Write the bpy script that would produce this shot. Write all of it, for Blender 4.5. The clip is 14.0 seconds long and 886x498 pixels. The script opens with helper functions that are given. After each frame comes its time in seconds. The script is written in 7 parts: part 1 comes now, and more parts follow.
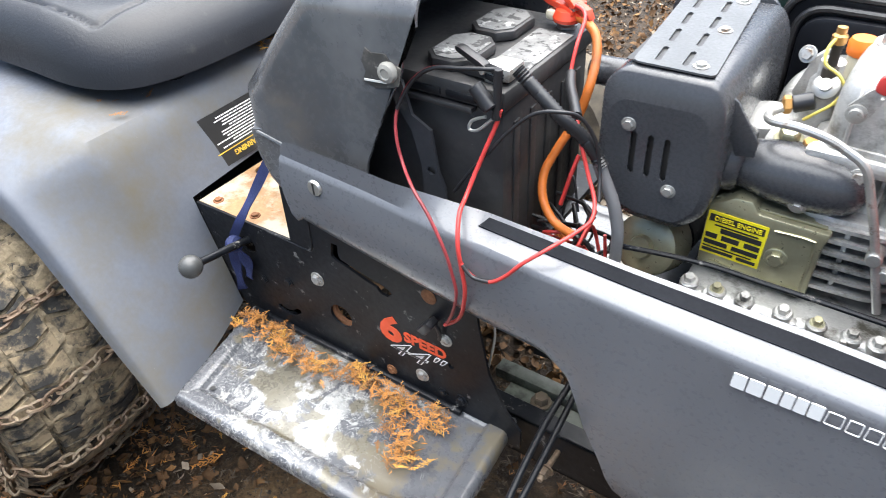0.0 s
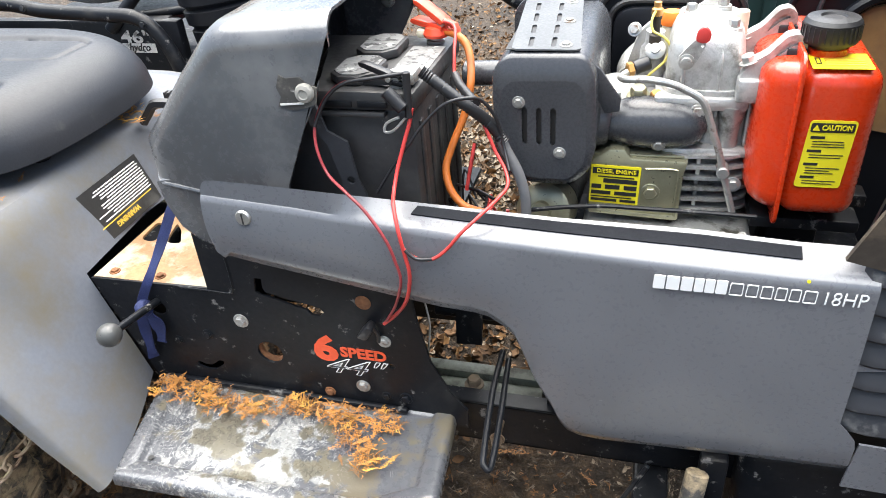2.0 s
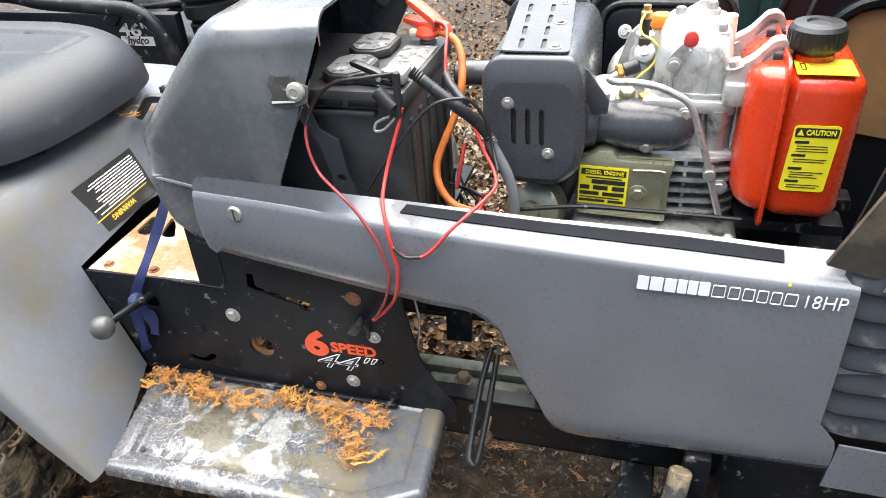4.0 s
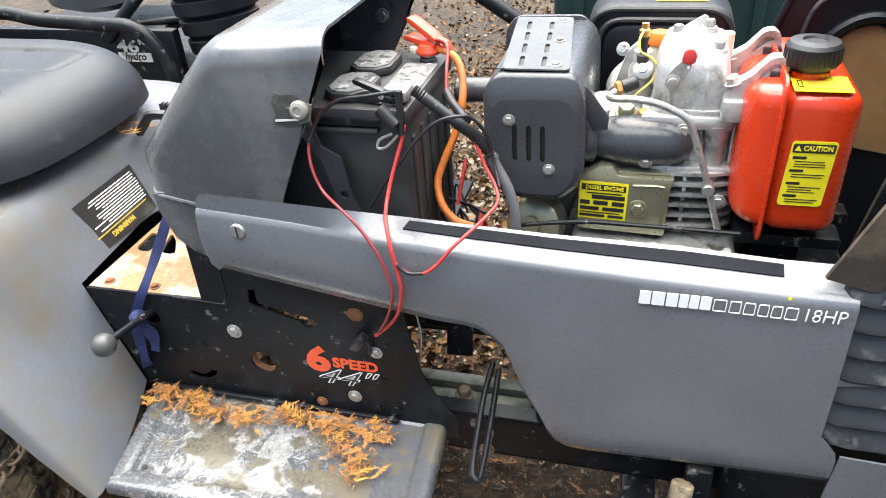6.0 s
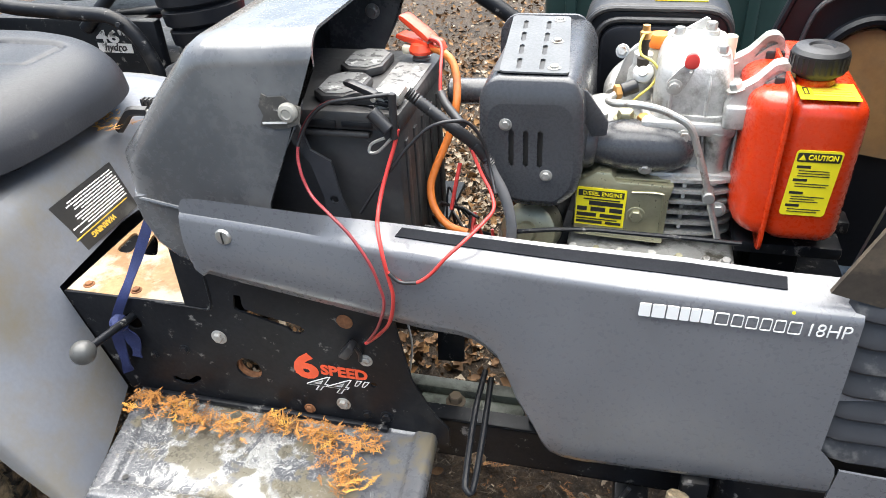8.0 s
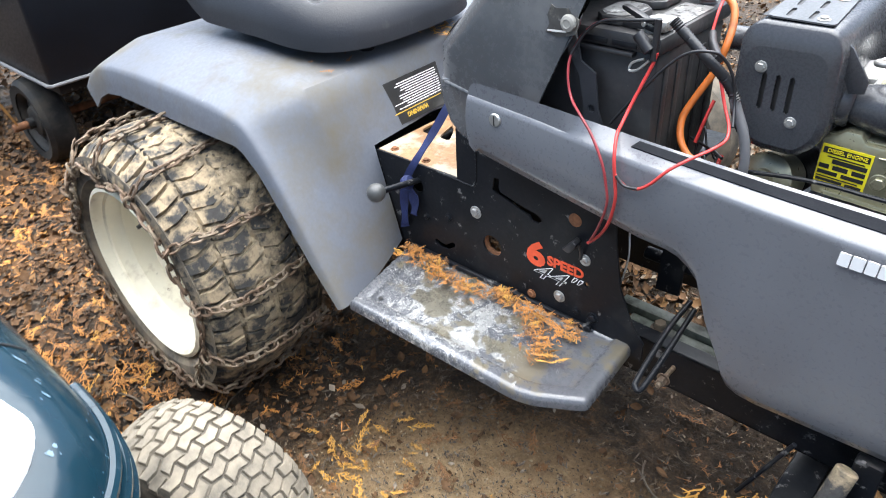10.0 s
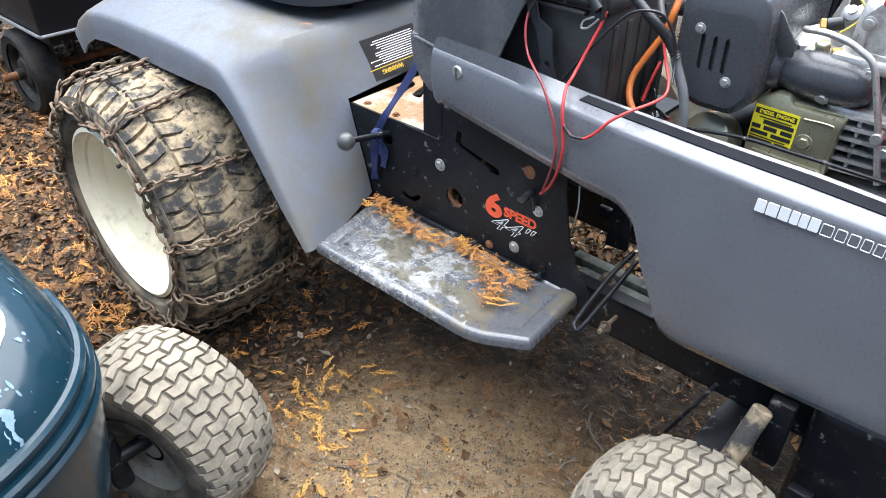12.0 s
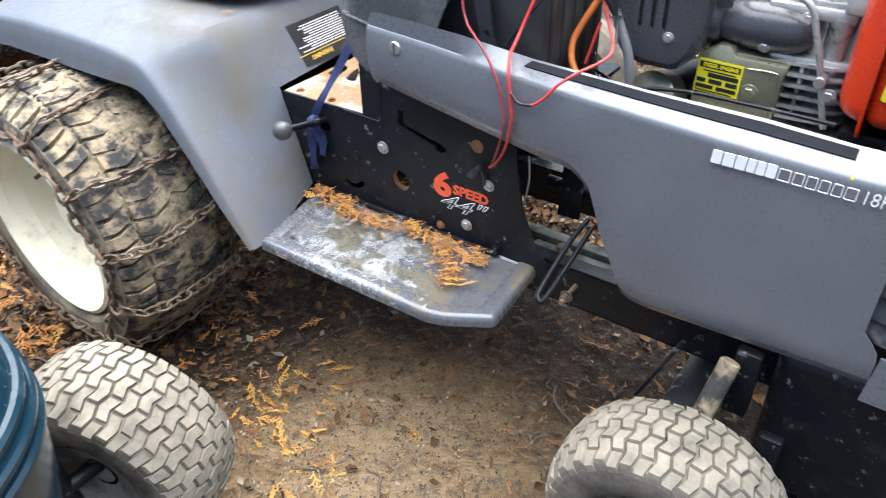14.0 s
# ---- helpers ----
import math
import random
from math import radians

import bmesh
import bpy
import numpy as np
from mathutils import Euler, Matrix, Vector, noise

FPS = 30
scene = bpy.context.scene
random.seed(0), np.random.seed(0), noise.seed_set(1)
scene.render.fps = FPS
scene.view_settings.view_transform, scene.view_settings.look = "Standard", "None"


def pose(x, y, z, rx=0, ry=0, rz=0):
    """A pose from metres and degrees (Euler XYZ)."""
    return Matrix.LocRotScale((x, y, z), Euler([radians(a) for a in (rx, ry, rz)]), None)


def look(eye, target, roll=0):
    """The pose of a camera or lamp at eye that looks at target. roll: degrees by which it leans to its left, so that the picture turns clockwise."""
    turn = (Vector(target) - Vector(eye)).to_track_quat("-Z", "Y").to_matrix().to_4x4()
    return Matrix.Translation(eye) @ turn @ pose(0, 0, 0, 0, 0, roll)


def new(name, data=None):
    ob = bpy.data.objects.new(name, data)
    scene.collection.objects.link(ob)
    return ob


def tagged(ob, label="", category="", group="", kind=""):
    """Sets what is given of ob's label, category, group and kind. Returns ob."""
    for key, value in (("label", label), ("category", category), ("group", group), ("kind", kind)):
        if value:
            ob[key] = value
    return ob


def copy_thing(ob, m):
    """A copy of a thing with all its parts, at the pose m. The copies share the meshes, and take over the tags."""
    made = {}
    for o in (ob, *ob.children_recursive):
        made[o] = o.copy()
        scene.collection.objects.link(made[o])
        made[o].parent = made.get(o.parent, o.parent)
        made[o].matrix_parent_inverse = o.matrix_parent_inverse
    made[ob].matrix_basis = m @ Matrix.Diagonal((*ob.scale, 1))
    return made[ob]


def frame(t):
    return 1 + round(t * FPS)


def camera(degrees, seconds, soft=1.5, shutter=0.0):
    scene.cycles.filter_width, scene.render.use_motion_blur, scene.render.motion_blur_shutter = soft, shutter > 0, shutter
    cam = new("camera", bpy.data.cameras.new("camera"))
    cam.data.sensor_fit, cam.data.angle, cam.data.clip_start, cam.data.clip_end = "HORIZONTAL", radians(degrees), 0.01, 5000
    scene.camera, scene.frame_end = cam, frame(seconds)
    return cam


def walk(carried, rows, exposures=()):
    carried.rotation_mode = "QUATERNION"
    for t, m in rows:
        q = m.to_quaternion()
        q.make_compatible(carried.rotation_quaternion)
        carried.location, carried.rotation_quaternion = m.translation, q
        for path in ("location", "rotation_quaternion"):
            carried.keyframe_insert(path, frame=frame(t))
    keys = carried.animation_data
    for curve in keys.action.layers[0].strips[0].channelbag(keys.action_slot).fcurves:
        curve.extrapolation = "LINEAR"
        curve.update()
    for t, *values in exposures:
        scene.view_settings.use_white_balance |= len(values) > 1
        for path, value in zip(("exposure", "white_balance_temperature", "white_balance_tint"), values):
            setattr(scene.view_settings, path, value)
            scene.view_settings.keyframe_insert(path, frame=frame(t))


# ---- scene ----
cam = camera(62.8, 14.0, soft=0.5, shutter=0.15)
PATH = [
    (0, (0.71, -0.532, 1.15), (-0.225, 0.732, -0.086), -3.5),
    (0.5, (0.801, -0.599, 1.151), (-0.126, 0.752, 0.004), -1.6),
    (1, (0.704, -0.653, 1.146), (-0.091, 0.839, 0.078), -6.5),
    (1.5, (0.648, -0.699, 1.118), (0.015, 0.837, 0.004), -8.4),
    (2, (0.641, -0.707, 1.128), (0.12, 0.883, 0.033), -5.2),
    (2.5, (0.66, -0.694, 1.131), (0.147, 0.889, 0.022), -4.4),
    (2.7, (0.666, -0.691, 1.134), (0.142, 0.886, 0.02), -4.9),
    (4.8, (0.653, -0.716, 1.141), (0.147, 0.877, 0.043), -3.8),
    (5, (0.656, -0.715, 1.145), (0.159, 0.885, 0.053), -3.6),
    (5.5, (0.646, -0.716, 1.145), (0.109, 0.872, 0.055), -4.8),
    (6, (0.647, -0.713, 1.146), (0.142, 0.889, 0.061), -4.5),
    (6.5, (0.674, -0.688, 1.156), (0.249, 0.927, 0.057), -4.2),
    (7, (0.656, -0.68, 1.158), (0.2, 0.929, 0.061), -3.0),
    (7.2, (0.645, -0.68, 1.152), (0.198, 0.928, 0.05), -3.4),
    (9.3, (0.621, -0.709, 1.149), (0.009, 0.807, -0.003), -1.3),
    (9.5, (0.65, -0.736, 1.144), (-0.087, 0.723, -0.009), -1.0),
    (9.8, (0.717, -0.805, 1.149), (-0.345, 0.486, 0.052), -4.8),
    (10, (0.792, -0.813, 1.135), (-0.36, 0.379, 0.016), -3.5),
    (10.5, (0.886, -0.817, 1.126), (-0.352, 0.277, -0.002), -2.4),
    (11, (0.89, -0.842, 1.129), (-0.357, 0.318, 0.081), -1.4),
    (11.5, (0.893, -0.856, 1.101), (-0.256, 0.288, -0.071), -0.3),
    (12, (0.892, -0.848, 1.114), (-0.229, 0.347, -0.033), -0.3),
    (12.5, (0.879, -0.857, 1.12), (-0.309, 0.281, -0.018), 0.1),
    (13, (0.881, -0.858, 1.11), (-0.355, 0.238, -0.018), -0.7),
    (13.5, (0.88, -0.869, 1.112), (-0.334, 0.243, -0.024), 0.2),
    (14, (0.856, -0.854, 1.08), (-0.119, 0.446, -0.086), -1.8),
]
walk(cam, [(t, look(eye, target, roll)) for t, eye, target, roll in PATH],
     [(0.0, 1.41, 6300, 8), (1.2, 1.45, 6450, 8), (2.7, 1.62, 6550, 7), (7.2, 1.55, 6600, 7), (9.3, 1.50, 6350, 8), (10.5, 1.39, 6000, 8), (13.5, 1.40, 5950, 8), (14.0, 1.45, 5950, 8)])

# ---- world and light: a bright, thinly overcast day ----
world = bpy.data.worlds.new("sky")
scene.world = world
world.use_nodes = True
wn = world.node_tree.nodes
sky = wn.new("ShaderNodeTexSky")
sky.sky_type = "NISHITA"
sky.sun_disc = False
sky.sun_elevation = radians(74)
sky.sun_rotation = radians(0)
sky.air_density, sky.dust_density, sky.ozone_density = 1.0, 4.0, 1.0
wn["Background"].inputs["Strength"].default_value = 0.115
world.node_tree.links.new(sky.outputs["Color"], wn["Background"].inputs["Color"])
sun = new("sun", bpy.data.lights.new("sun", "SUN"))
sun.data.energy, sun.data.angle, sun.data.color = 5.6, radians(100), (1.0, 0.985, 0.955)
sun.matrix_world = look((-0.2, 0.75, 4.2), (0.1, 0.1, 0.0))


# ---- materials ----
def mat(name, base, rough=0.5, metal=0.0, var=0.18, s1=6.0, s2=70.0, bump=0.15, dirt=None, dirt_at=0.6, dirt_soft=0.08,
        dirt_scale=9.0, dirt_rough=0.85, coat=0.0, wear=None, wear_at=0.68, wear_scale=40.0, obj_var=0.0, spec=0.5, placed=False):
    m = bpy.data.materials.new(name)
    m.use_nodes = True
    nt = m.node_tree
    N, L = nt.nodes, nt.links
    b = N["Principled BSDF"]
    b.inputs["Metallic"].default_value = metal
    b.inputs["Specular IOR Level"].default_value = spec
    b.inputs["Coat Weight"].default_value = coat
    b.inputs["Coat Roughness"].default_value = 0.08
    where = N.new("ShaderNodeNewGeometry").outputs["Position"] if placed else N.new("ShaderNodeTexCoord").outputs["Object"]

    def tex(scale, detail=5.0, rgh=0.6):
        n = N.new("ShaderNodeTexNoise")
        n.inputs["Scale"].default_value, n.inputs["Detail"].default_value, n.inputs["Roughness"].default_value = scale, detail, rgh
        L.new(where, n.inputs["Vector"])
        return n.outputs["Fac"]

    def ramp(fac, a, c, lo=0.0, hi=1.0):
        r = N.new("ShaderNodeMapRange")
        r.inputs["From Min"].default_value, r.inputs["From Max"].default_value = a, c
        r.inputs["To Min"].default_value, r.inputs["To Max"].default_value = lo, hi
        L.new(fac, r.inputs["Value"])
        return r.outputs["Result"]

    def mix(fac, a, c):
        x = N.new("ShaderNodeMix")
        x.data_type = "RGBA"
        for key, v in (("Factor", fac), ("A", a), ("B", c)):
            sock = x.inputs[{"Factor": 0, "A": 6, "B": 7}[key]]
            if hasattr(v, "links"):
                L.new(v, sock)
            else:
                sock.default_value = v
        return x.outputs[2]

    lo = [c * (1 - var) for c in base] + [1]
    hi = [min(1, c * (1 + var)) for c in base] + [1]
    n1, n2 = tex(s1, 4), tex(s2, 6)
    col = mix(ramp(n1, 0.3, 0.7), lo, hi)
    col = mix(ramp(n2, 0.35, 0.65, 0.0, 0.35), col, [c * (1 - 1.5 * var) for c in base] + [1])
    if obj_var:
        info = N.new("ShaderNodeObjectInfo")
        col = mix(ramp(info.outputs["Random"], 0, 1, 0, obj_var), col, [c * 0.45 for c in base] + [1])
    rg = ramp(n2, 0.3, 0.7, max(0.02, rough - 0.08), min(1, rough + 0.1))
    if wear:
        w = ramp(tex(wear_scale, 8, 0.7), wear_at - 0.03, wear_at + 0.03)
        col = mix(w, col, list(wear) + [1])
    if dirt:
        d = ramp(tex(dirt_scale, 9, 0.65), dirt_at - dirt_soft, dirt_at + dirt_soft)
        col = mix(d, col, list(dirt) + [1])
        x = N.new("ShaderNodeMix")
        L.new(d, x.inputs[0]), L.new(rg, x.inputs[2])
        x.inputs[3].default_value = dirt_rough
        rg = x.outputs[0]
    L.new(col, b.inputs["Base Color"])
    L.new(rg, b.inputs["Roughness"])
    if bump:
        bp = N.new("ShaderNodeBump")
        bp.inputs["Strength"].default_value, bp.inputs["Distance"].default_value = bump, 0.002
        L.new(n2, bp.inputs["Height"])
        L.new(bp.outputs["Normal"], b.inputs["Normal"])
    return m


M_GREY = mat("grey body paint", (0.124, 0.129, 0.143), 0.3, coat=0.32, var=0.1, s1=5, s2=180, bump=0.04, dirt=(0.085, 0.088, 0.096), dirt_at=0.66, dirt_soft=0.06, dirt_scale=5.5, dirt_rough=0.45, wear=(0.36, 0.36, 0.36), wear_at=0.72, wear_scale=55)
M_FENDER = mat("weathered fender plastic", (0.113, 0.122, 0.143), 0.5, spec=0.36, var=0.12, s1=4, s2=150, bump=0.05, dirt=(0.115, 0.103, 0.08), dirt_at=0.575, dirt_soft=0.1, dirt_scale=5.2, dirt_rough=0.8, wear=(0.45, 0.44, 0.42), wear_at=0.72, wear_scale=50)
M_COWL = mat("charcoal plastic", (0.078, 0.08, 0.085), 0.23, coat=0.75, var=0.2, s1=7, s2=150, bump=0.05, dirt=(0.17, 0.17, 0.172), dirt_at=0.6, dirt_soft=0.12, dirt_scale=6, dirt_rough=0.45, wear=(0.35, 0.35, 0.35), wear_at=0.72, wear_scale=60)
M_SEAT = mat("grey vinyl", (0.018, 0.0195, 0.024), 0.42, spec=0.36, var=0.15, s1=9, s2=260, bump=0.2, dirt=(0.05, 0.05, 0.05), dirt_at=0.7, dirt_soft=0.06, dirt_scale=16)
M_BLACK = mat("black steel", (0.007, 0.008, 0.0105), 0.4, spec=0.25, var=0.35, s1=10, s2=120, bump=0.1, dirt=(0.03, 0.029, 0.028), dirt_at=0.66, dirt_soft=0.1, dirt_scale=14, wear=(0.14, 0.135, 0.13), wear_at=0.625, wear_scale=42)
M_PLASTIC = mat("black plastic", (0.018, 0.018, 0.02), 0.38, var=0.25, s1=10, s2=160, bump=0.08, dirt=(0.07, 0.065, 0.06), dirt_at=0.68, dirt_soft=0.1, dirt_scale=12)
M_MUFFLER = mat("heat-proof black paint", (0.046, 0.048, 0.054), 0.27, var=0.15, s1=12, s2=300, bump=0.035, wear=(0.3, 0.3, 0.3), wear_at=0.79, wear_scale=90)
# Greyer than the muffler paint: dust, plus the sky's sheen put into the colour.
M_MUFTOP = mat("dusty sky-lit muffler top", (0.1, 0.103, 0.107), 0.38, var=0.2, s1=14, s2=260, bump=0.1, metal=0.2)
M_BATTERY = mat("dusty battery plastic", (0.026, 0.026, 0.028), 0.40, var=0.3, s1=12, s2=140, bump=0.1, dirt=(0.07, 0.067, 0.062), dirt_at=0.6, dirt_soft=0.16, dirt_scale=9, dirt_rough=0.8, wear=(0.22, 0.21, 0.2), wear_at=0.7, wear_scale=60)
M_GLUE = mat("glue remains", (0.05, 0.048, 0.045), 0.75, var=0.4, s1=40, s2=160, bump=0.2, dirt=(0.16, 0.15, 0.13), dirt_at=0.56, dirt_soft=0.06, dirt_scale=38, wear=(0.3, 0.29, 0.27), wear_at=0.64, wear_scale=70)
M_STICKER = mat("worn paper sticker", (0.7, 0.69, 0.66), 0.6, var=0.15, s1=30, s2=140, bump=0.1, dirt=(0.2, 0.19, 0.175), dirt_at=0.56, dirt_soft=0.05, dirt_scale=34, wear=(0.06, 0.06, 0.06), wear_at=0.62, wear_scale=60)
M_COVERLABEL = mat("rubbed grey label", (0.17, 0.17, 0.168), 0.5, var=0.2, s1=30, s2=160, bump=0.1, dirt=(0.05, 0.05, 0.05), dirt_at=0.55, dirt_soft=0.03, dirt_scale=75, wear=(0.5, 0.5, 0.48), wear_at=0.6, wear_scale=55)
M_WIREBLACK = mat("black cable sheath", (0.015, 0.015, 0.017), 0.4, bump=0.03)
M_WIRERED = mat("red cable sheath", (0.52, 0.045, 0.04), 0.38, var=0.15, bump=0.03, s1=20)
M_WIREPINK = mat("faded red cable sheath", (0.3, 0.04, 0.045), 0.4, var=0.4, bump=0.03, s1=14)
M_ORANGE = mat("orange cable sheath", (0.55, 0.15, 0.025), 0.42, var=0.2, bump=0.05, s1=12, dirt=(0.14, 0.06, 0.03), dirt_at=0.64)
M_CONDUIT = mat("grey conduit", (0.16, 0.16, 0.165), 0.5, var=0.15, bump=0.05)
M_CLAMPRED = mat("red plastic", (0.68, 0.06, 0.025), 0.34, var=0.12, bump=0.05)
M_STEEL = mat("zinc steel", (0.48, 0.475, 0.455), 0.4, metal=0.75, var=0.2, s1=30, s2=200, bump=0.1, dirt=(0.16, 0.09, 0.045), dirt_at=0.63, dirt_scale=60)
M_RUST = mat("rusty steel", (0.2, 0.085, 0.035), 0.8, var=0.45, s1=30, s2=160, bump=0.5, metal=0.1)
M_RUSTPLATE = mat("rusted tunnel top", (0.3, 0.175, 0.085), 0.6, var=0.35, s1=14, s2=110, bump=0.3, metal=0.2, dirt=(0.37, 0.315, 0.245), dirt_at=0.55, dirt_soft=0.06, dirt_scale=16, wear=(0.22, 0.09, 0.03), wear_at=0.6, wear_scale=30)
M_CHAIN = mat("rusty chain", (0.15, 0.1, 0.065), 0.6, var=0.5, s1=40, s2=200, bump=0.4, metal=0.35, dirt=(0.26, 0.21, 0.15), dirt_at=0.55, dirt_scale=18)
M_RUBBER = mat("muddy rubber", (0.03, 0.03, 0.03), 0.75, var=0.3, s1=18, s2=160, bump=0.35, dirt=(0.2, 0.165, 0.12), dirt_at=0.45, dirt_soft=0.12, dirt_scale=11, dirt_rough=0.95)
M_TURF = mat("dried-mud rubber", (0.04, 0.035, 0.029), 0.85, var=0.25, s1=20, s2=180, bump=0.35, dirt=(0.16, 0.14, 0.11), dirt_at=0.48, dirt_soft=0.15, dirt_scale=16, dirt_rough=0.95)
M_MUDLUG = mat("mud-caked lugs", (0.04, 0.038, 0.035), 0.85, var=0.35, s1=22, s2=150, bump=0.8, dirt=(0.31, 0.24, 0.15), dirt_at=0.52, dirt_soft=0.07, dirt_scale=24, dirt_rough=0.95, placed=True)
M_TURFLUG = mat("worn tread blocks", (0.13, 0.115, 0.09), 0.85, var=0.3, s1=26, s2=180, bump=0.6, dirt=(0.26, 0.225, 0.17), dirt_at=0.5, dirt_soft=0.15, dirt_scale=22, dirt_rough=0.95, placed=True)
M_RIM = mat("cream wheel paint", (0.84, 0.79, 0.63), 0.4, var=0.07, s1=8, s2=90, bump=0.08, dirt=(0.42, 0.34, 0.23), dirt_at=0.66, dirt_soft=0.1, dirt_scale=12, wear=(0.2, 0.14, 0.08), wear_at=0.68, wear_scale=38)
M_GREYRIM = mat("dirty grey wheel", (0.27, 0.255, 0.225), 0.6, var=0.25, s1=14, dirt=(0.1, 0.085, 0.065), dirt_at=0.52, dirt_scale=14)
M_ALU = mat("cast aluminium", (0.54, 0.535, 0.52), 0.44, metal=0.6, var=0.14, s1=20, s2=350, bump=0.3, dirt=(0.22, 0.21, 0.19), dirt_at=0.58, dirt_scale=26, dirt_rough=0.6)
M_ALUDARK = mat("oily cast aluminium", (0.48, 0.48, 0.465), 0.42, metal=0.7, var=0.2, s1=20, s2=300, bump=0.25, dirt=(0.08, 0.075, 0.06), dirt_at=0.58, dirt_scale=25)
M_BAR = mat("grimy green-grey steel", (0.085, 0.095, 0.075), 0.5, var=0.3, s1=20, s2=140, bump=0.2, dirt=(0.03, 0.03, 0.025), dirt_at=0.55, dirt_scale=26)
M_OLIVE = mat("olive zinc plate", (0.38, 0.365, 0.25), 0.33, metal=0.7, var=0.18, s1=12, s2=160, bump=0.08, dirt=(0.12, 0.12, 0.08), dirt_at=0.66)
M_TANK = mat("red tank enamel", (0.55, 0.036, 0.006), 0.28, var=0.12, s1=5, s2=200, bump=0.02, coat=0.45, dirt=(0.5, 0.05, 0.03), dirt_at=0.7)
M_YELLOW = mat("yellow label", (0.83, 0.7, 0.02), 0.4, var=0.04, bump=0.0)
M_INK = mat("black ink", (0.02, 0.02, 0.02), 0.45, bump=0.0, var=0.1)
M_DECAL = mat("black decal film", (0.022, 0.022, 0.022), 0.4, bump=0.02, var=0.3, dirt=(0.08, 0.08, 0.075), dirt_at=0.62)
M_WHITE = mat("white print", (0.78, 0.78, 0.77), 0.5, var=0.06, bump=0.0)
M_GOLD = mat("gold print", (0.62, 0.4, 0.05), 0.5, var=0.1, bump=0.0)
M_REDPRINT = mat("red-orange print", (0.72, 0.09, 0.03), 0.5, var=0.12, bump=0.0, dirt=(0.05, 0.03, 0.03), dirt_at=0.68, dirt_scale=60)
M_HUB = mat("dusty black hub", (0.014, 0.014, 0.014), 0.6, spec=0.25, var=0.35, s1=14, s2=120, bump=0.2, dirt=(0.04, 0.035, 0.028), dirt_at=0.56, dirt_soft=0.12, dirt_scale=14, dirt_rough=0.9)
M_STRAP = mat("navy webbing", (0.016, 0.026, 0.1), 0.75, var=0.3, s1=30, s2=600, bump=0.5)
M_KNOB = mat("grey painted ball", (0.06, 0.061, 0.06), 0.34, var=0.15, s1=40, s2=200, bump=0.2)
M_GREEN = mat("dark teal mower paint", (0.006, 0.022, 0.034), 0.16, var=0.12, s1=5, s2=90, bump=0.02, coat=0.05, spec=0.4, dirt=(0.2, 0.3, 0.36), dirt_at=0.73, dirt_soft=0.02, dirt_scale=26, dirt_rough=0.6)
M_STAIN = mat("dried water marks", (0.13, 0.2, 0.255), 0.7, var=0.3, s1=60, s2=200, bump=0.1)
M_LENS = mat("white lamp lens", (0.85, 0.87, 0.9), 0.15, var=0.02, bump=0.0, coat=0.5)
M_GREENBIN = mat("dark green plastic", (0.006, 0.022, 0.02), 0.45, var=0.2, bump=0.1)
M_BLUEGREY = mat("blue-grey plastic", (0.09, 0.12, 0.16), 0.5, var=0.2)
M_REDFAR = mat("red mower paint", (0.45, 0.012, 0.015), 0.3, coat=0.4, bump=0.02)
M_TAN = mat("brown hood field", (0.27, 0.15, 0.06), 0.5, var=0.25, s1=8, s2=80, bump=0.15, dirt=(0.2, 0.13, 0.07), dirt_at=0.55)
M_GUSSET = mat("weathered brown-grey plastic", (0.042, 0.035, 0.029), 0.6, spec=0.25, var=0.3, s1=8, s2=90, bump=0.12, dirt=(0.13, 0.1, 0.07), dirt_at=0.56)
M_STONE = mat("pale flat stone", (0.1, 0.078, 0.05), 0.9, spec=0.15, var=0.2, s1=8, s2=60, bump=0.6, dirt=(0.14, 0.12, 0.08), dirt_at=0.6)
M_CEDAR = mat("dry cedar sprays", (0.46, 0.2, 0.045), 0.75, var=0.35, s1=25, s2=120, bump=0.2)
M_CEDARY = mat("yellow cedar sprays", (0.52, 0.27, 0.05), 0.75, var=0.25, s1=25, s2=120, bump=0.2)
M_CEDARB = mat("browned cedar sprays", (0.22, 0.105, 0.038), 0.8, var=0.4, s1=25, s2=120, bump=0.2)
M_LEAF = mat("dead brown leaves", (0.11, 0.06, 0.028), 0.75, spec=0.25, var=0.5, s1=14, s2=90, bump=0.3)
M_LEAFPALE = mat("pale dead leaves", (0.25, 0.2, 0.145), 0.75, var=0.35, s1=14, s2=90, bump=0.3)
M_LEAFTAN = mat("tan dead leaves", (0.2, 0.108, 0.043), 0.75, spec=0.25, var=0.5, s1=14, s2=90, bump=0.3)
M_TWIG = mat("grey twigs", (0.12, 0.095, 0.07), 0.85, var=0.4, s1=14, s2=90, bump=0.3)
M_HOSE = mat("pale yellow hose", (0.62, 0.52, 0.12), 0.4, var=0.1, bump=0.0)
M_CLEAR = mat("ivory plastic", (0.62, 0.58, 0.45), 0.4, bump=0.02)
M_CAPORANGE = mat("orange cap", (0.85, 0.2, 0.02), 0.4, bump=0.02)
M_BRASS = mat("brass fitting", (0.55, 0.3, 0.1), 0.4, metal=0.8, bump=0.05)


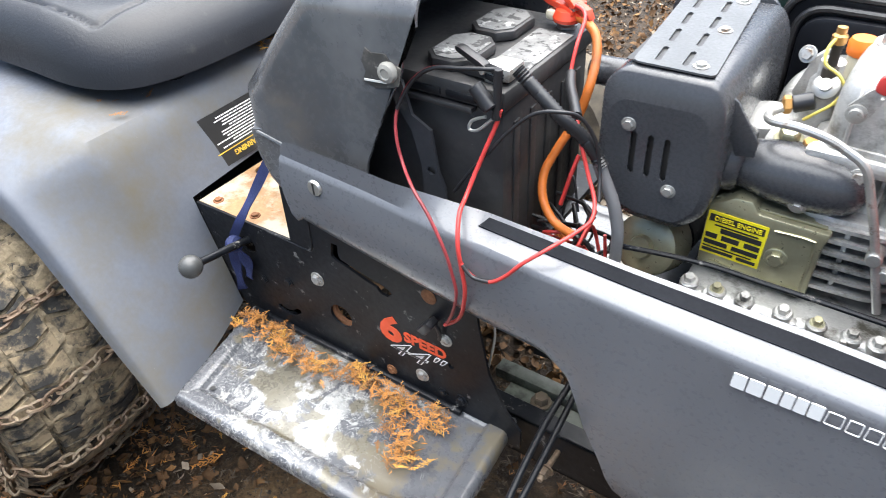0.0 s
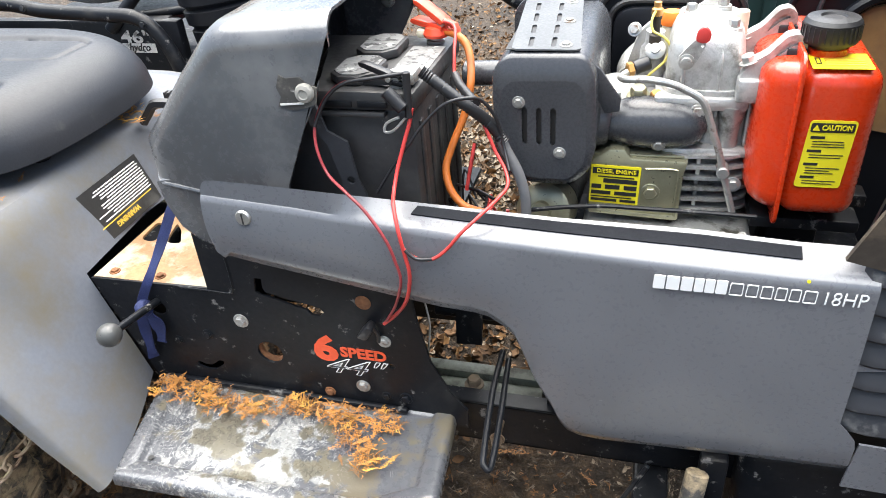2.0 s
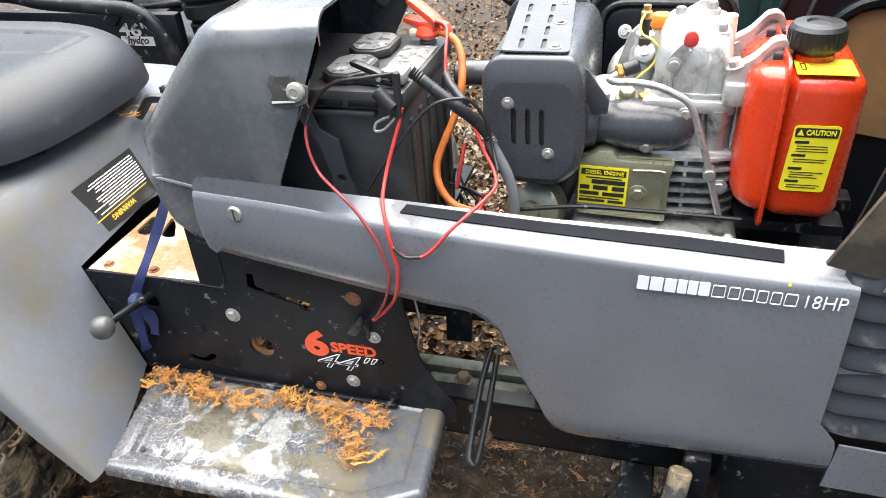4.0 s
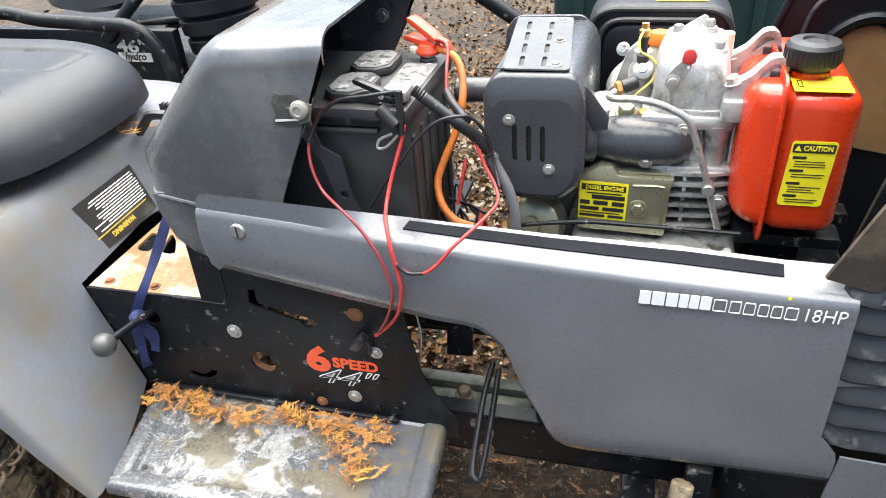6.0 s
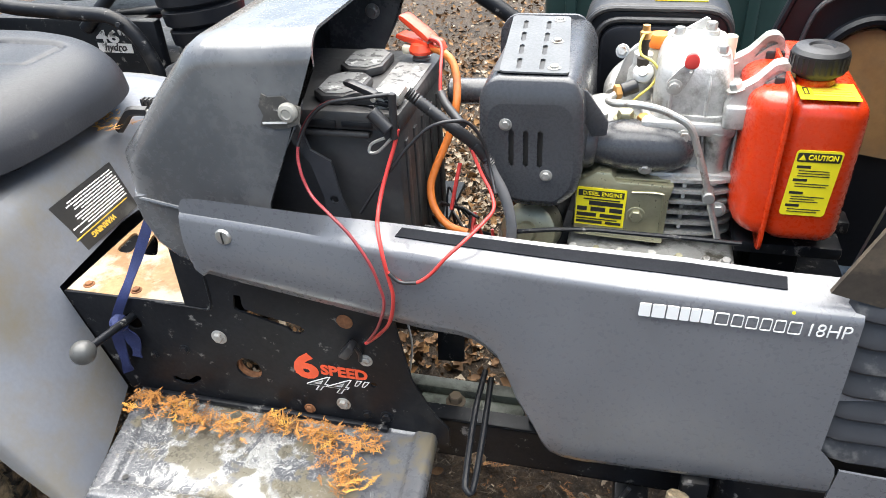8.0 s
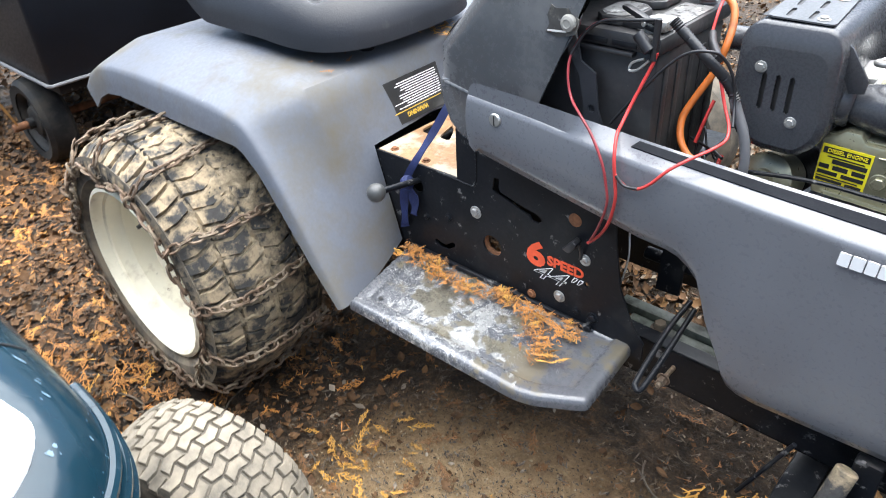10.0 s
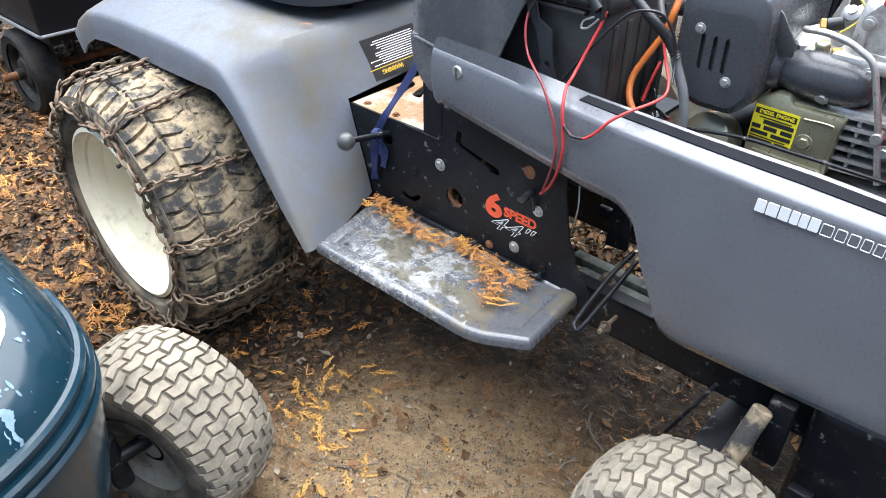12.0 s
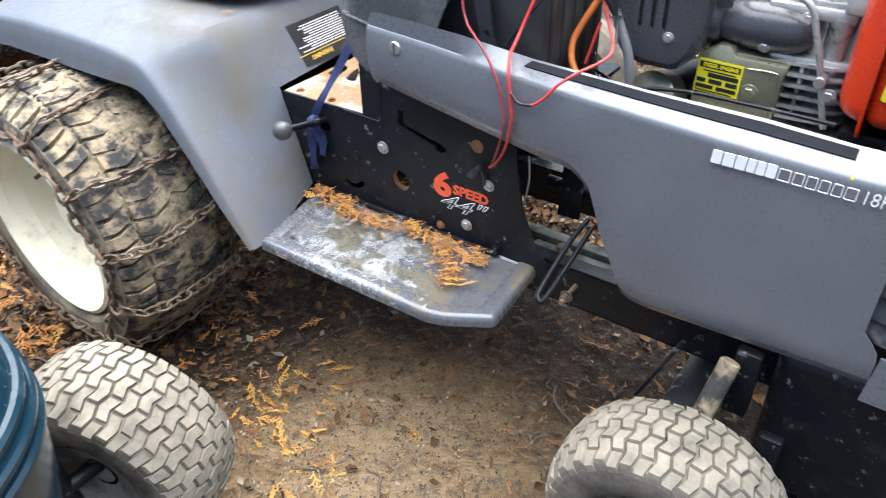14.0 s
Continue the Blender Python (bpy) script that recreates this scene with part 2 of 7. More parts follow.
def tread_plate():
    """Grey painted step, worn to bright scratched metal, with damp mud blots."""
    m = mat("worn step paint", (0.085, 0.088, 0.097), 0.27, coat=0.3, var=0.2, s1=8, s2=120, bump=0.12, dirt=(0.11, 0.095, 0.068), dirt_at=0.57, dirt_soft=0.03, dirt_scale=11, dirt_rough=0.4)
    nt = m.node_tree
    N, L = nt.nodes, nt.links
    b = N["Principled BSDF"]
    tc = N.new("ShaderNodeTexCoord")
    n = N.new("ShaderNodeTexNoise")
    n.inputs["Scale"].default_value, n.inputs["Detail"].default_value, n.inputs["Roughness"].default_value, n.inputs["Distortion"].default_value = 17, 10, 0.62, 1.6
    L.new(tc.outputs["Object"], n.inputs["Vector"])
    big = N.new("ShaderNodeVectorMath")
    big.operation = "DISTANCE"
    big.inputs[1].default_value = (0.12, -0.10, 0.35)
    L.new(tc.outputs["Object"], big.inputs[0])
    f = N.new("ShaderNodeMapRange")
    f.inputs["From Min"].default_value, f.inputs["From Max"].default_value, f.inputs["To Min"].default_value, f.inputs["To Max"].default_value = 0.04, 0.26, 0.14, -0.12
    L.new(big.outputs["Value"], f.inputs["Value"])
    s = N.new("ShaderNodeMath")
    L.new(n.outputs["Fac"], s.inputs[0]), L.new(f.outputs["Result"], s.inputs[1])
    r = N.new("ShaderNodeMapRange")
    r.inputs["From Min"].default_value, r.inputs["From Max"].default_value = 0.56, 0.62
    L.new(s.outputs[0], r.inputs["Value"])
    old = b.inputs["Base Color"].links[0].from_socket
    x = N.new("ShaderNodeMix")
    x.data_type = "RGBA"
    L.new(r.outputs["Result"], x.inputs[0]), L.new(old, x.inputs[6])
    x.inputs[7].default_value = (0.4, 0.4, 0.39, 1)
    # fine curling scratches in the worn part
    c = N.new("ShaderNodeTexNoise")
    c.inputs["Scale"].default_value, c.inputs["Detail"].default_value, c.inputs["Distortion"].default_value = 42, 2, 2.5
    L.new(tc.outputs["Object"], c.inputs["Vector"])
    off = N.new("ShaderNodeMath")
    off.operation = "SUBTRACT"
    off.inputs[1].default_value = 0.5
    L.new(c.outputs["Fac"], off.inputs[0])
    dist = N.new("ShaderNodeMath")
    dist.operation = "ABSOLUTE"
    L.new(off.outputs[0], dist.inputs[0])
    line = N.new("ShaderNodeMapRange")
    line.inputs["From Min"].default_value, line.inputs["From Max"].default_value, line.inputs["To Min"].default_value, line.inputs["To Max"].default_value = 0.008, 0.022, 0.75, 0.0
    L.new(dist.outputs[0], line.inputs["Value"])
    near = N.new("ShaderNodeMapRange")
    near.inputs["From Min"].default_value, near.inputs["From Max"].default_value, near.inputs["To Min"].default_value, near.inputs["To Max"].default_value = 0.06, 0.19, 0.8, 0.0
    L.new(big.outputs["Value"], near.inputs["Value"])
    both = N.new("ShaderNodeMath")
    both.operation = "MULTIPLY"
    L.new(line.outputs["Result"], both.inputs[0]), L.new(near.outputs["Result"], both.inputs[1])
    y = N.new("ShaderNodeMix")
    y.data_type = "RGBA"
    L.new(both.outputs[0], y.inputs[0]), L.new(x.outputs[2], y.inputs[6])
    y.inputs[7].default_value = (0.66, 0.66, 0.64, 1)
    # damp olive mud blots lying over the scratches
    blot = N.new("ShaderNodeTexNoise")
    blot.inputs["Scale"].default_value, blot.inputs["Detail"].default_value, blot.inputs["Roughness"].default_value = 15, 7, 0.55
    L.new(tc.outputs["Object"], blot.inputs["Vector"])
    edge = N.new("ShaderNodeMath")
    edge.operation = "MULTIPLY_ADD"
    edge.inputs[1].default_value = -0.9
    L.new(big.outputs["Value"], edge.inputs[0]), L.new(blot.outputs["Fac"], edge.inputs[2])
    wet = N.new("ShaderNodeMapRange")
    wet.inputs["From Min"].default_value, wet.inputs["From Max"].default_value, wet.inputs["To Max"].default_value = 0.455, 0.485, 0.85
    L.new(edge.outputs[0], wet.inputs["Value"])
    z = N.new("ShaderNodeMix")
    z.data_type = "RGBA"
    L.new(wet.outputs["Result"], z.inputs[0]), L.new(y.outputs[2], z.inputs[6])
    z.inputs[7].default_value = (0.12, 0.105, 0.07, 1)
    L.new(z.outputs[2], b.inputs["Base Color"])
    k = N.new("ShaderNodeMath")
    k.operation = "MULTIPLY"
    k.inputs[1].default_value = 0.55
    L.new(r.outputs["Result"], k.inputs[0])
    L.new(k.outputs[0], b.inputs["Metallic"])
    return m


M_STEP = tread_plate()


def soil():
    """Damp soil: dark and tan patches at three scales, a painted lit patch, with coarse relief."""
    m = mat("damp soil with lit patch", (0.04, 0.03, 0.022), 0.66, spec=0.35, var=0.6, s1=7, s2=150, bump=0.0)
    nt = m.node_tree
    N, L = nt.nodes, nt.links
    b = N["Principled BSDF"]
    geo = N.new("ShaderNodeNewGeometry")

    def tex(scale, rgh, dist=0.0):
        n = N.new("ShaderNodeTexNoise")
        n.inputs["Scale"].default_value, n.inputs["Detail"].default_value, n.inputs["Roughness"].default_value, n.inputs["Distortion"].default_value = scale, 10, rgh, dist
        L.new(geo.outputs["Position"], n.inputs["Vector"])
        return n.outputs["Fac"]

    def add(a, b_, k):
        n = N.new("ShaderNodeMath")
        n.operation = "MULTIPLY_ADD"
        L.new(b_, n.inputs[0])
        n.inputs[1].default_value = k
        L.new(a, n.inputs[2])
        return n.outputs[0]

    wide, mid, fine = tex(2.6, 0.6, 0.4), tex(17, 0.74, 0.8), tex(140, 0.82)
    mixed = add(add(wide, mid, 1.9), fine, 1.4)
    # bare trodden clay beside the step; sunlit tone painted in, shaded surround painted darker
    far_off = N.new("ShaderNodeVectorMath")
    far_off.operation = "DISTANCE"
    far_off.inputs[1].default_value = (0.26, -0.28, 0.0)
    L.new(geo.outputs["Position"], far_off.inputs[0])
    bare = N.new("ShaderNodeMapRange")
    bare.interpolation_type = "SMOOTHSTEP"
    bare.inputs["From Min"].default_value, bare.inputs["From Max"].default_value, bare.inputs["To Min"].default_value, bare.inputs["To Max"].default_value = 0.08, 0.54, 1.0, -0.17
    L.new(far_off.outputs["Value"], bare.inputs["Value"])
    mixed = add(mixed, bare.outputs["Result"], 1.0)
    ramp = N.new("ShaderNodeValToRGB")
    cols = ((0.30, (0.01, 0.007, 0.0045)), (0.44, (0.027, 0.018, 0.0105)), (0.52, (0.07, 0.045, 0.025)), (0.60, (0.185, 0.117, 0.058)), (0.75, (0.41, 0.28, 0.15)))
    e = ramp.color_ramp.elements
    while len(e) < len(cols):
        e.new(0.5)
    for el, (p, c) in zip(e, cols):
        el.position, el.color = p, (*c, 1)
    k = N.new("ShaderNodeMath")
    k.operation = "DIVIDE"
    k.inputs[1].default_value = 4.25
    L.new(mixed, k.inputs[0])
    L.new(k.outputs[0], ramp.inputs["Fac"])
    L.new(ramp.outputs["Color"], b.inputs["Base Color"])
    bp = N.new("ShaderNodeBump")
    bp.inputs["Strength"].default_value, bp.inputs["Distance"].default_value = 1.0, 0.02
    L.new(add(mid, fine, 0.5), bp.inputs["Height"])
    L.new(bp.outputs["Normal"], b.inputs["Normal"])
    return m


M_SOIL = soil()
M_CRUMB = mat("soil crumbs", (0.045, 0.034, 0.026), 0.8, var=0.5, s1=12, s2=90, bump=0.4)
M_FOAM = mat("black foam", (0.012, 0.013, 0.016), 0.95, var=0.2, s1=20, s2=300, bump=0.1, spec=0.15)
M_MUD = mat("dried tan mud", (0.33, 0.26, 0.165), 0.95, var=0.4, s1=24, s2=170, bump=1.0, dirt=(0.07, 0.06, 0.045), dirt_at=0.56, dirt_soft=0.1, dirt_scale=30)
M_TUB = mat("smooth black plastic", (0.006, 0.007, 0.01), 0.38, spec=0.3, var=0.3, s1=6, s2=120, bump=0.05)
M_VENT = mat("dull charcoal vent plastic", (0.03, 0.032, 0.038), 0.46, var=0.2, s1=8, s2=150, bump=0.05, dirt=(0.12, 0.12, 0.118), dirt_at=0.62, dirt_soft=0.05, dirt_scale=17)
M_STOP = mat("aged grey nylon", (0.3, 0.29, 0.26), 0.5, bump=0.05)



# ---- mesh helpers ----
def thing(name, loc, label, category, group="", kind=""):
    ob = new(name)
    ob.location = loc
    ob.empty_display_size = 0.1
    return tagged(ob, label, category, group, kind)


def base_of(ob):
    at = Vector((0, 0, 0))
    while ob:
        at += ob.location
        ob = ob.parent
    return at


def part(name, bm, material, parent=None, label="", smooth=35):
    """One mesh object under a thing or a part; bm is in world coordinates."""
    me = bpy.data.meshes.new(name)
    if parent:
        bmesh.ops.translate(bm, verts=bm.verts, vec=-base_of(parent))
    bm.to_mesh(me)
    bm.free()
    finish(me, smooth)
    ob = new(name, me)
    ob.parent = parent
    for m in material if isinstance(material, (list, tuple)) else [material]:
        me.materials.append(m)
    if label:
        ob["label"] = label
    return ob


def finish(me, smooth):
    me.polygons.foreach_set("use_smooth", [smooth > 0] * len(me.polygons))
    if 0 < smooth < 180:
        me.set_sharp_from_angle(angle=radians(smooth))
    me.update()


def raw(name, verts, faces, material, parent=None, smooth=35):
    me = bpy.data.meshes.new(name)
    off = base_of(parent) if parent else Vector((0, 0, 0))
    me.from_pydata([tuple(Vector(v) - off) for v in verts], [], faces)
    finish(me, smooth)
    me.materials.append(material)
    ob = new(name, me)
    ob.parent = parent
    return ob


def put(p, axis, h):
    a, b = p
    return {"x": (h, a, b), "y": (a, h, b), "z": (a, b, h)}[axis]


def plate(outer, axis, a, b, holes=(), bevel=0.0, seg=2, bm=None):
    """A flat sheet with holes, from a to b along axis; the outline in the two other axes, in their order."""
    bm = bm or bmesh.new()
    loops = []
    for ring in (outer, *holes):
        vs = [bm.verts.new(put(p, axis, a)) for p in ring]
        loops += [bm.edges.new((vs[i], vs[(i + 1) % len(vs)])) for i in range(len(vs))]
    if holes:
        fs = [g for g in bmesh.ops.triangle_fill(bm, edges=loops, use_beauty=True)["geom"] if isinstance(g, bmesh.types.BMFace)]
    else:
        fs = bmesh.ops.contextual_create(bm, geom=loops)["faces"]
    ex = bmesh.ops.extrude_face_region(bm, geom=fs)
    vs = [g for g in ex["geom"] if isinstance(g, bmesh.types.BMVert)]
    bmesh.ops.translate(bm, verts=vs, vec=put((0, 0), axis, b - a))
    bmesh.ops.recalc_face_normals(bm, faces=bm.faces)
    if bevel:
        es = [e for e in bm.edges if len(e.link_faces) == 2 and e.calc_face_angle() > 0.5]
        bmesh.ops.bevel(bm, geom=es, offset=bevel, segments=seg, profile=0.5, affect="EDGES", clamp_overlap=True)
    return bm


def box(lo, hi, bevel=0.004, seg=2, bm=None):
    m = bmesh.new()
    c = [(a + b) / 2 for a, b in zip(lo, hi)]
    s = [b - a for a, b in zip(lo, hi)]
    bmesh.ops.create_cube(m, size=1, matrix=Matrix.Translation(c) @ Matrix.Diagonal((*s, 1)))
    if bevel:
        bmesh.ops.bevel(m, geom=m.edges[:], offset=bevel, segments=seg, profile=0.5, affect="EDGES", clamp_overlap=True)
    return join(m, bm)


def join(m, bm):
    if bm is None:
        return m
    me = bpy.data.meshes.new("tmp")
    m.to_mesh(me)
    m.free()
    bm.from_mesh(me)
    bpy.data.meshes.remove(me)
    return bm


def turn_to(d):
    return Vector(d).normalized().to_track_quat("Z", "Y").to_matrix().to_4x4()


def lathe(profile, at, d, n=32, bm=None, caps=True):
    """profile: (radius, height) along d from at."""
    m = bmesh.new()
    rings = []
    for r, h in profile:
        rings.append([m.verts.new((r * math.cos(2 * math.pi * i / n), r * math.sin(2 * math.pi * i / n), h)) for i in range(n)])
    for A, B in zip(rings, rings[1:]):
        for i in range(n):
            m.faces.new((A[i], A[(i + 1) % n], B[(i + 1) % n], B[i]))
    if caps:
        if profile[0][0] > 1e-4:
            m.faces.new(rings[0][::-1])
        if profile[-1][0] > 1e-4:
            m.faces.new(rings[-1])
    bmesh.ops.remove_doubles(m, verts=m.verts, dist=1e-6)
    bmesh.ops.recalc_face_normals(m, faces=m.faces)
    m.transform(Matrix.Translation(at) @ turn_to(d))
    return join(m, bm)


def rod(a, b, r, n=14, bevel=0.15, bm=None):
    a, b = Vector(a), Vector(b)
    h, c = (b - a).length, min(r * bevel, (b - a).length / 3)
    return lathe([(r - c, 0), (r, c), (r, h - c), (r - c, h)], a, b - a, n, bm)


def smooth_path(pts, n=8):
    P = [Vector(p) for p in pts]
    out = []
    for i in range(len(P) - 1):
        a, b, c, d = P[max(i - 1, 0)], P[i], P[i + 1], P[min(i + 2, len(P) - 1)]
        for k in range(n):
            t = k / n
            out.append(0.5 * ((2 * b) + (c - a) * t + (2 * a - 5 * b + 4 * c - d) * t * t + (3 * b - a - 3 * c + d) * t ** 3))
    return out + [P[-1]]


def tube(pts, r, n=10, steps=8, bm=None, ribs=0.0):
    """A round cable or pipe through the points; ribs: how deep its corrugation is."""
    P = smooth_path(pts, steps) if steps > 1 else [Vector(p) for p in pts]
    if ribs:
        long = []
        for a, b in zip(P, P[1:]):
            k = max(2, int((b - a).length / 0.0022))
            long += [a.lerp(b, j / k) for j in range(k)]
        P = long + [P[-1]]
    m = bmesh.new()
    up = Vector((0.13, 0.37, 0.92))
    rings = []
    for i, p in enumerate(P):
        d = (P[min(i + 1, len(P) - 1)] - P[max(i - 1, 0)]).normalized()
        s = d.cross(up).normalized()
        up = s.cross(d).normalized()
        rr = r - (ribs if ribs and i % 2 else 0)
        rings.append([m.verts.new(p + rr * (math.cos(2 * math.pi * k / n) * s + math.sin(2 * math.pi * k / n) * up)) for k in range(n)])
    for A, B in zip(rings, rings[1:]):
        for k in range(n):
            m.faces.new((A[k], A[(k + 1) % n], B[(k + 1) % n], B[k]))
    m.faces.new(rings[0][::-1]), m.faces.new(rings[-1])
    bmesh.ops.recalc_face_normals(m, faces=m.faces)
    return join(m, bm)


def hexbolt(parent, at, d, r=0.008, material=None, h=None, name="bolt", label=""):
    """Washer, hexagon head and a little stud end."""
    h = h or r * 0.75
    d = Vector(d).normalized()
    at = Vector(at)
    bm = lathe([(r * 1.45, 0), (r * 1.45, r * 0.16), (r * 1.36, r * 0.22)], at, d, 18)
    lathe([(r, r * 0.2), (r, h * 0.85), (r * 0.86, h)], at, d, 6, bm)
    return part(name, bm, material or M_STEEL, parent, label, 30)


def ribbon(pts, width_dir, w, thick=0.0016, steps=6):
    P = smooth_path(pts, steps)
    bm = bmesh.new()
    wd = Vector(width_dir).normalized()
    rows = []
    for i, p in enumerate(P):
        d = (P[min(i + 1, len(P) - 1)] - P[max(i - 1, 0)]).normalized()
        tw = (Matrix.Rotation(0.35 * math.sin(i * 0.5), 3, d) @ wd).normalized()
        nrm = d.cross(tw).normalized()
        rows.append([bm.verts.new(p + sx * w / 2 * tw + sn * thick / 2 * nrm) for sx, sn in ((-1, -1), (1, -1), (1, 1), (-1, 1))])
    for A, B in zip(rows, rows[1:]):
        for k in range(4):
            bm.faces.new((A[k], A[(k + 1) % 4], B[(k + 1) % 4], B[k]))
    bm.faces.new(rows[0][::-1]), bm.faces.new(rows[-1])
    bmesh.ops.recalc_face_normals(bm, faces=bm.faces)
    return bm


def words(body, size, at, right, up, material, parent, name="lettering", bold=0.0, width=None, label="", shear=0.0, stretch=1.0):
    """Raised lettering in the built-in font, lying on a surface; its origin is the lower left corner."""
    cu = bpy.data.curves.new("tmp", "FONT")
    cu.body, cu.size, cu.offset, cu.extrude, cu.shear, cu.resolution_u = body, size, bold, 0.0004, shear, 3
    ob = new("tmp", cu)
    me = bpy.data.meshes.new_from_object(ob.evaluated_get(bpy.context.evaluated_depsgraph_get()))
    bpy.data.objects.remove(ob)
    xs = [v.co.x for v in me.vertices]
    k = width / (max(xs) - min(xs)) if width else stretch
    r, u = Vector(right).normalized(), Vector(up).normalized()
    m = Matrix((r, u, r.cross(u))).transposed().to_4x4()
    me.transform(Matrix.Translation(Vector(at) - base_of(parent)) @ m @ Matrix.Diagonal((k, 1, 1, 1)))
    me.name = name
    me.materials.append(material)
    ob = new(name, me)
    ob.parent = parent
    if label:
        ob["label"] = label
    return ob


def slab(at, right, up, w, h, material, parent, name, t=0.0008, label="", r=0.0):
    """A thin label or printed bar: lower left corner, directions, size."""
    rt, u = Vector(right).normalized(), Vector(up).normalized()
    n = rt.cross(u)
    m = bmesh.new()
    bmesh.ops.create_cube(m, size=1, matrix=Matrix.Translation((w / 2, h / 2, t / 2)) @ Matrix.Diagonal((w, h, t, 1)))
    if r:
        es = [e for e in m.edges if abs((e.verts[0].co - e.verts[1].co).z) > t * 0.5]
        bmesh.ops.bevel(m, geom=es, offset=r, segments=4, profile=0.5, affect="EDGES")
    m.transform(Matrix.Translation(at) @ Matrix((rt, u, n)).transposed().to_4x4())
    return part(name, m, material, parent, label, 0)


def bars(at, right, up, rows, material, parent, name="print_line", t=0.0006):
    """Unreadable print: rows of (x, y, length, height) on a surface, in one mesh."""
    rt, u = Vector(right).normalized(), Vector(up).normalized()
    n = rt.cross(u)
    bm = bmesh.new()
    for x, y, w, h in rows:
        bmesh.ops.create_cube(bm, size=1, matrix=Matrix.Translation((x + w / 2, y + h / 2, t / 2)) @ Matrix.Diagonal((w, h, t, 1)))
    bm.transform(Matrix.Translation(at) @ Matrix((rt, u, n)).transposed().to_4x4())
    return part(name, bm, material, parent, "", 0)


def ring(cx, cy, rx, ry=None, n=16, a0=0.0):
    ry = ry or rx
    return [(cx + rx * math.cos(a0 + 2 * math.pi * i / n), cy + ry * math.sin(a0 + 2 * math.pi * i / n)) for i in range(n)]


def slot(pts, w, n=4):
    """The outline of a slot of width w along a bent line."""
    P = [Vector(p) for p in pts]
    left, right = [], []
    for i, p in enumerate(P):
        d = (P[min(i + 1, len(P) - 1)] - P[max(i - 1, 0)]).normalized()
        nn = Vector((-d.y, d.x))
        left.append(tuple(p + nn * w / 2)), right.append(tuple(p - nn * w / 2))
    d0, d1 = (P[0] - P[1]).normalized(), (P[-1] - P[-2]).normalized()
    return left + [tuple(P[-1] + d1 * w / 2)] + right[::-1] + [tuple(P[0] + d0 * w / 2)]


def inset(poly, d):
    """An outline drawn in by d."""
    out = []
    n = len(poly)
    for i in range(n):
        a, p, b = Vector(poly[i - 1]), Vector(poly[i]), Vector(poly[(i + 1) % n])
        u, v = (p - a).normalized(), (b - p).normalized()
        nu, nv = Vector((-u.y, u.x)), Vector((-v.y, v.x))
        m = (nu + nv).normalized()
        out.append(tuple(p + m * d / max(0.4, m.dot(nu))))
    return out


def rounded(pts, r, n=4):
    """A polygon with rounded corners; r one radius or one for each corner."""
    out = []
    k = len(pts)
    for i in range(k):
        p, a, b = Vector(pts[i]), Vector(pts[i - 1]), Vector(pts[(i + 1) % k])
        rr = r[i] if isinstance(r, (list, tuple)) else r
        if rr <= 0:
            out.append(tuple(p))
            continue
        da, db = (a - p), (b - p)
        c = min(rr, da.length * 0.45, db.length * 0.45)
        s, e = p + da.normalized() * c, p + db.normalized() * c
        for j in range(n + 1):
            t = j / n
            out.append(tuple(s * (1 - t) ** 2 + p * 2 * t * (1 - t) + e * t * t))
    return out


def loft(rows, material, name, parent, label="", thick=0.004, smooth=40, closed=False):
    """A sheet over a grid of points, with thickness."""
    bm = bmesh.new()
    V = [[bm.verts.new(p) for p in row] for row in rows]
    for A, B in zip(V, V[1:]):
        for i in range(len(A) - 1):
            bm.faces.new((A[i], A[i + 1], B[i + 1], B[i]))
    bmesh.ops.recalc_face_normals(bm, faces=bm.faces)
    if thick:
        bmesh.ops.solidify(bm, geom=bm.faces[:], thickness=thick)
    return part(name, bm, material, parent, label, smooth)


def nudge(parts, dx, dy, dz):
    for ob in parts:
        ob.location += Vector((dx, dy, dz))


def named(parent, names):
    return [ob for ob in parent.children if ob.name.split(".")[0] in names.split()]


def resize(ob, centre, k, dx, dy):
    """Scales a whole thing about a point of the ground, and moves it."""
    c = Vector(centre)
    ob.location = c + k * (ob.location - c) + Vector((dx, dy, 0))
    ob.scale = (k, k, k)


# ---- tyres and chains ----
def tyre(parent, R, W, rim_r, at, lug_h, kind, name="tyre", label=""):
    """The carcass of a tyre round the y axis."""
    cx, cy, cz = at
    bm = bmesh.new()
    n = 56
    half = [(rim_r - 0.006, 0.33), (rim_r + 0.006, 0.42), (rim_r + 0.25 * (R - rim_r), 0.485), (rim_r + 0.5 * (R - rim_r), 0.5),
            (rim_r + 0.72 * (R - rim_r), 0.49)]
    prof = [(r, -s * W) for r, s in half] + [(crown_radius(R, W, lug_h, kind, W * s / 10), W * s / 10) for s in (-4.6, -3.5, -2, 0, 2, 3.5, 4.6)] + [(r, s * W) for r, s in half[::-1]]
    rings = [[bm.verts.new((cx + r * math.cos(2 * math.pi * i / n), cy + v, cz + r * math.sin(2 * math.pi * i / n))) for i in range(n)] for r, v in prof]
    for A, B in zip(rings, rings[1:]):
        for i in range(n):
            bm.faces.new((A[i], A[(i + 1) % n], B[(i + 1) % n], B[i]))
    bmesh.ops.recalc_face_normals(bm, faces=bm.faces)
    return part(name, bm, M_RUBBER if kind == "bar" else M_TURF, parent, label, 32)


def crown_radius(R, W, lug_h, kind, v):
    return R - lug_h - (0.028 if kind == "bar" else 0.016) * abs(2 * v / W) ** 2.6


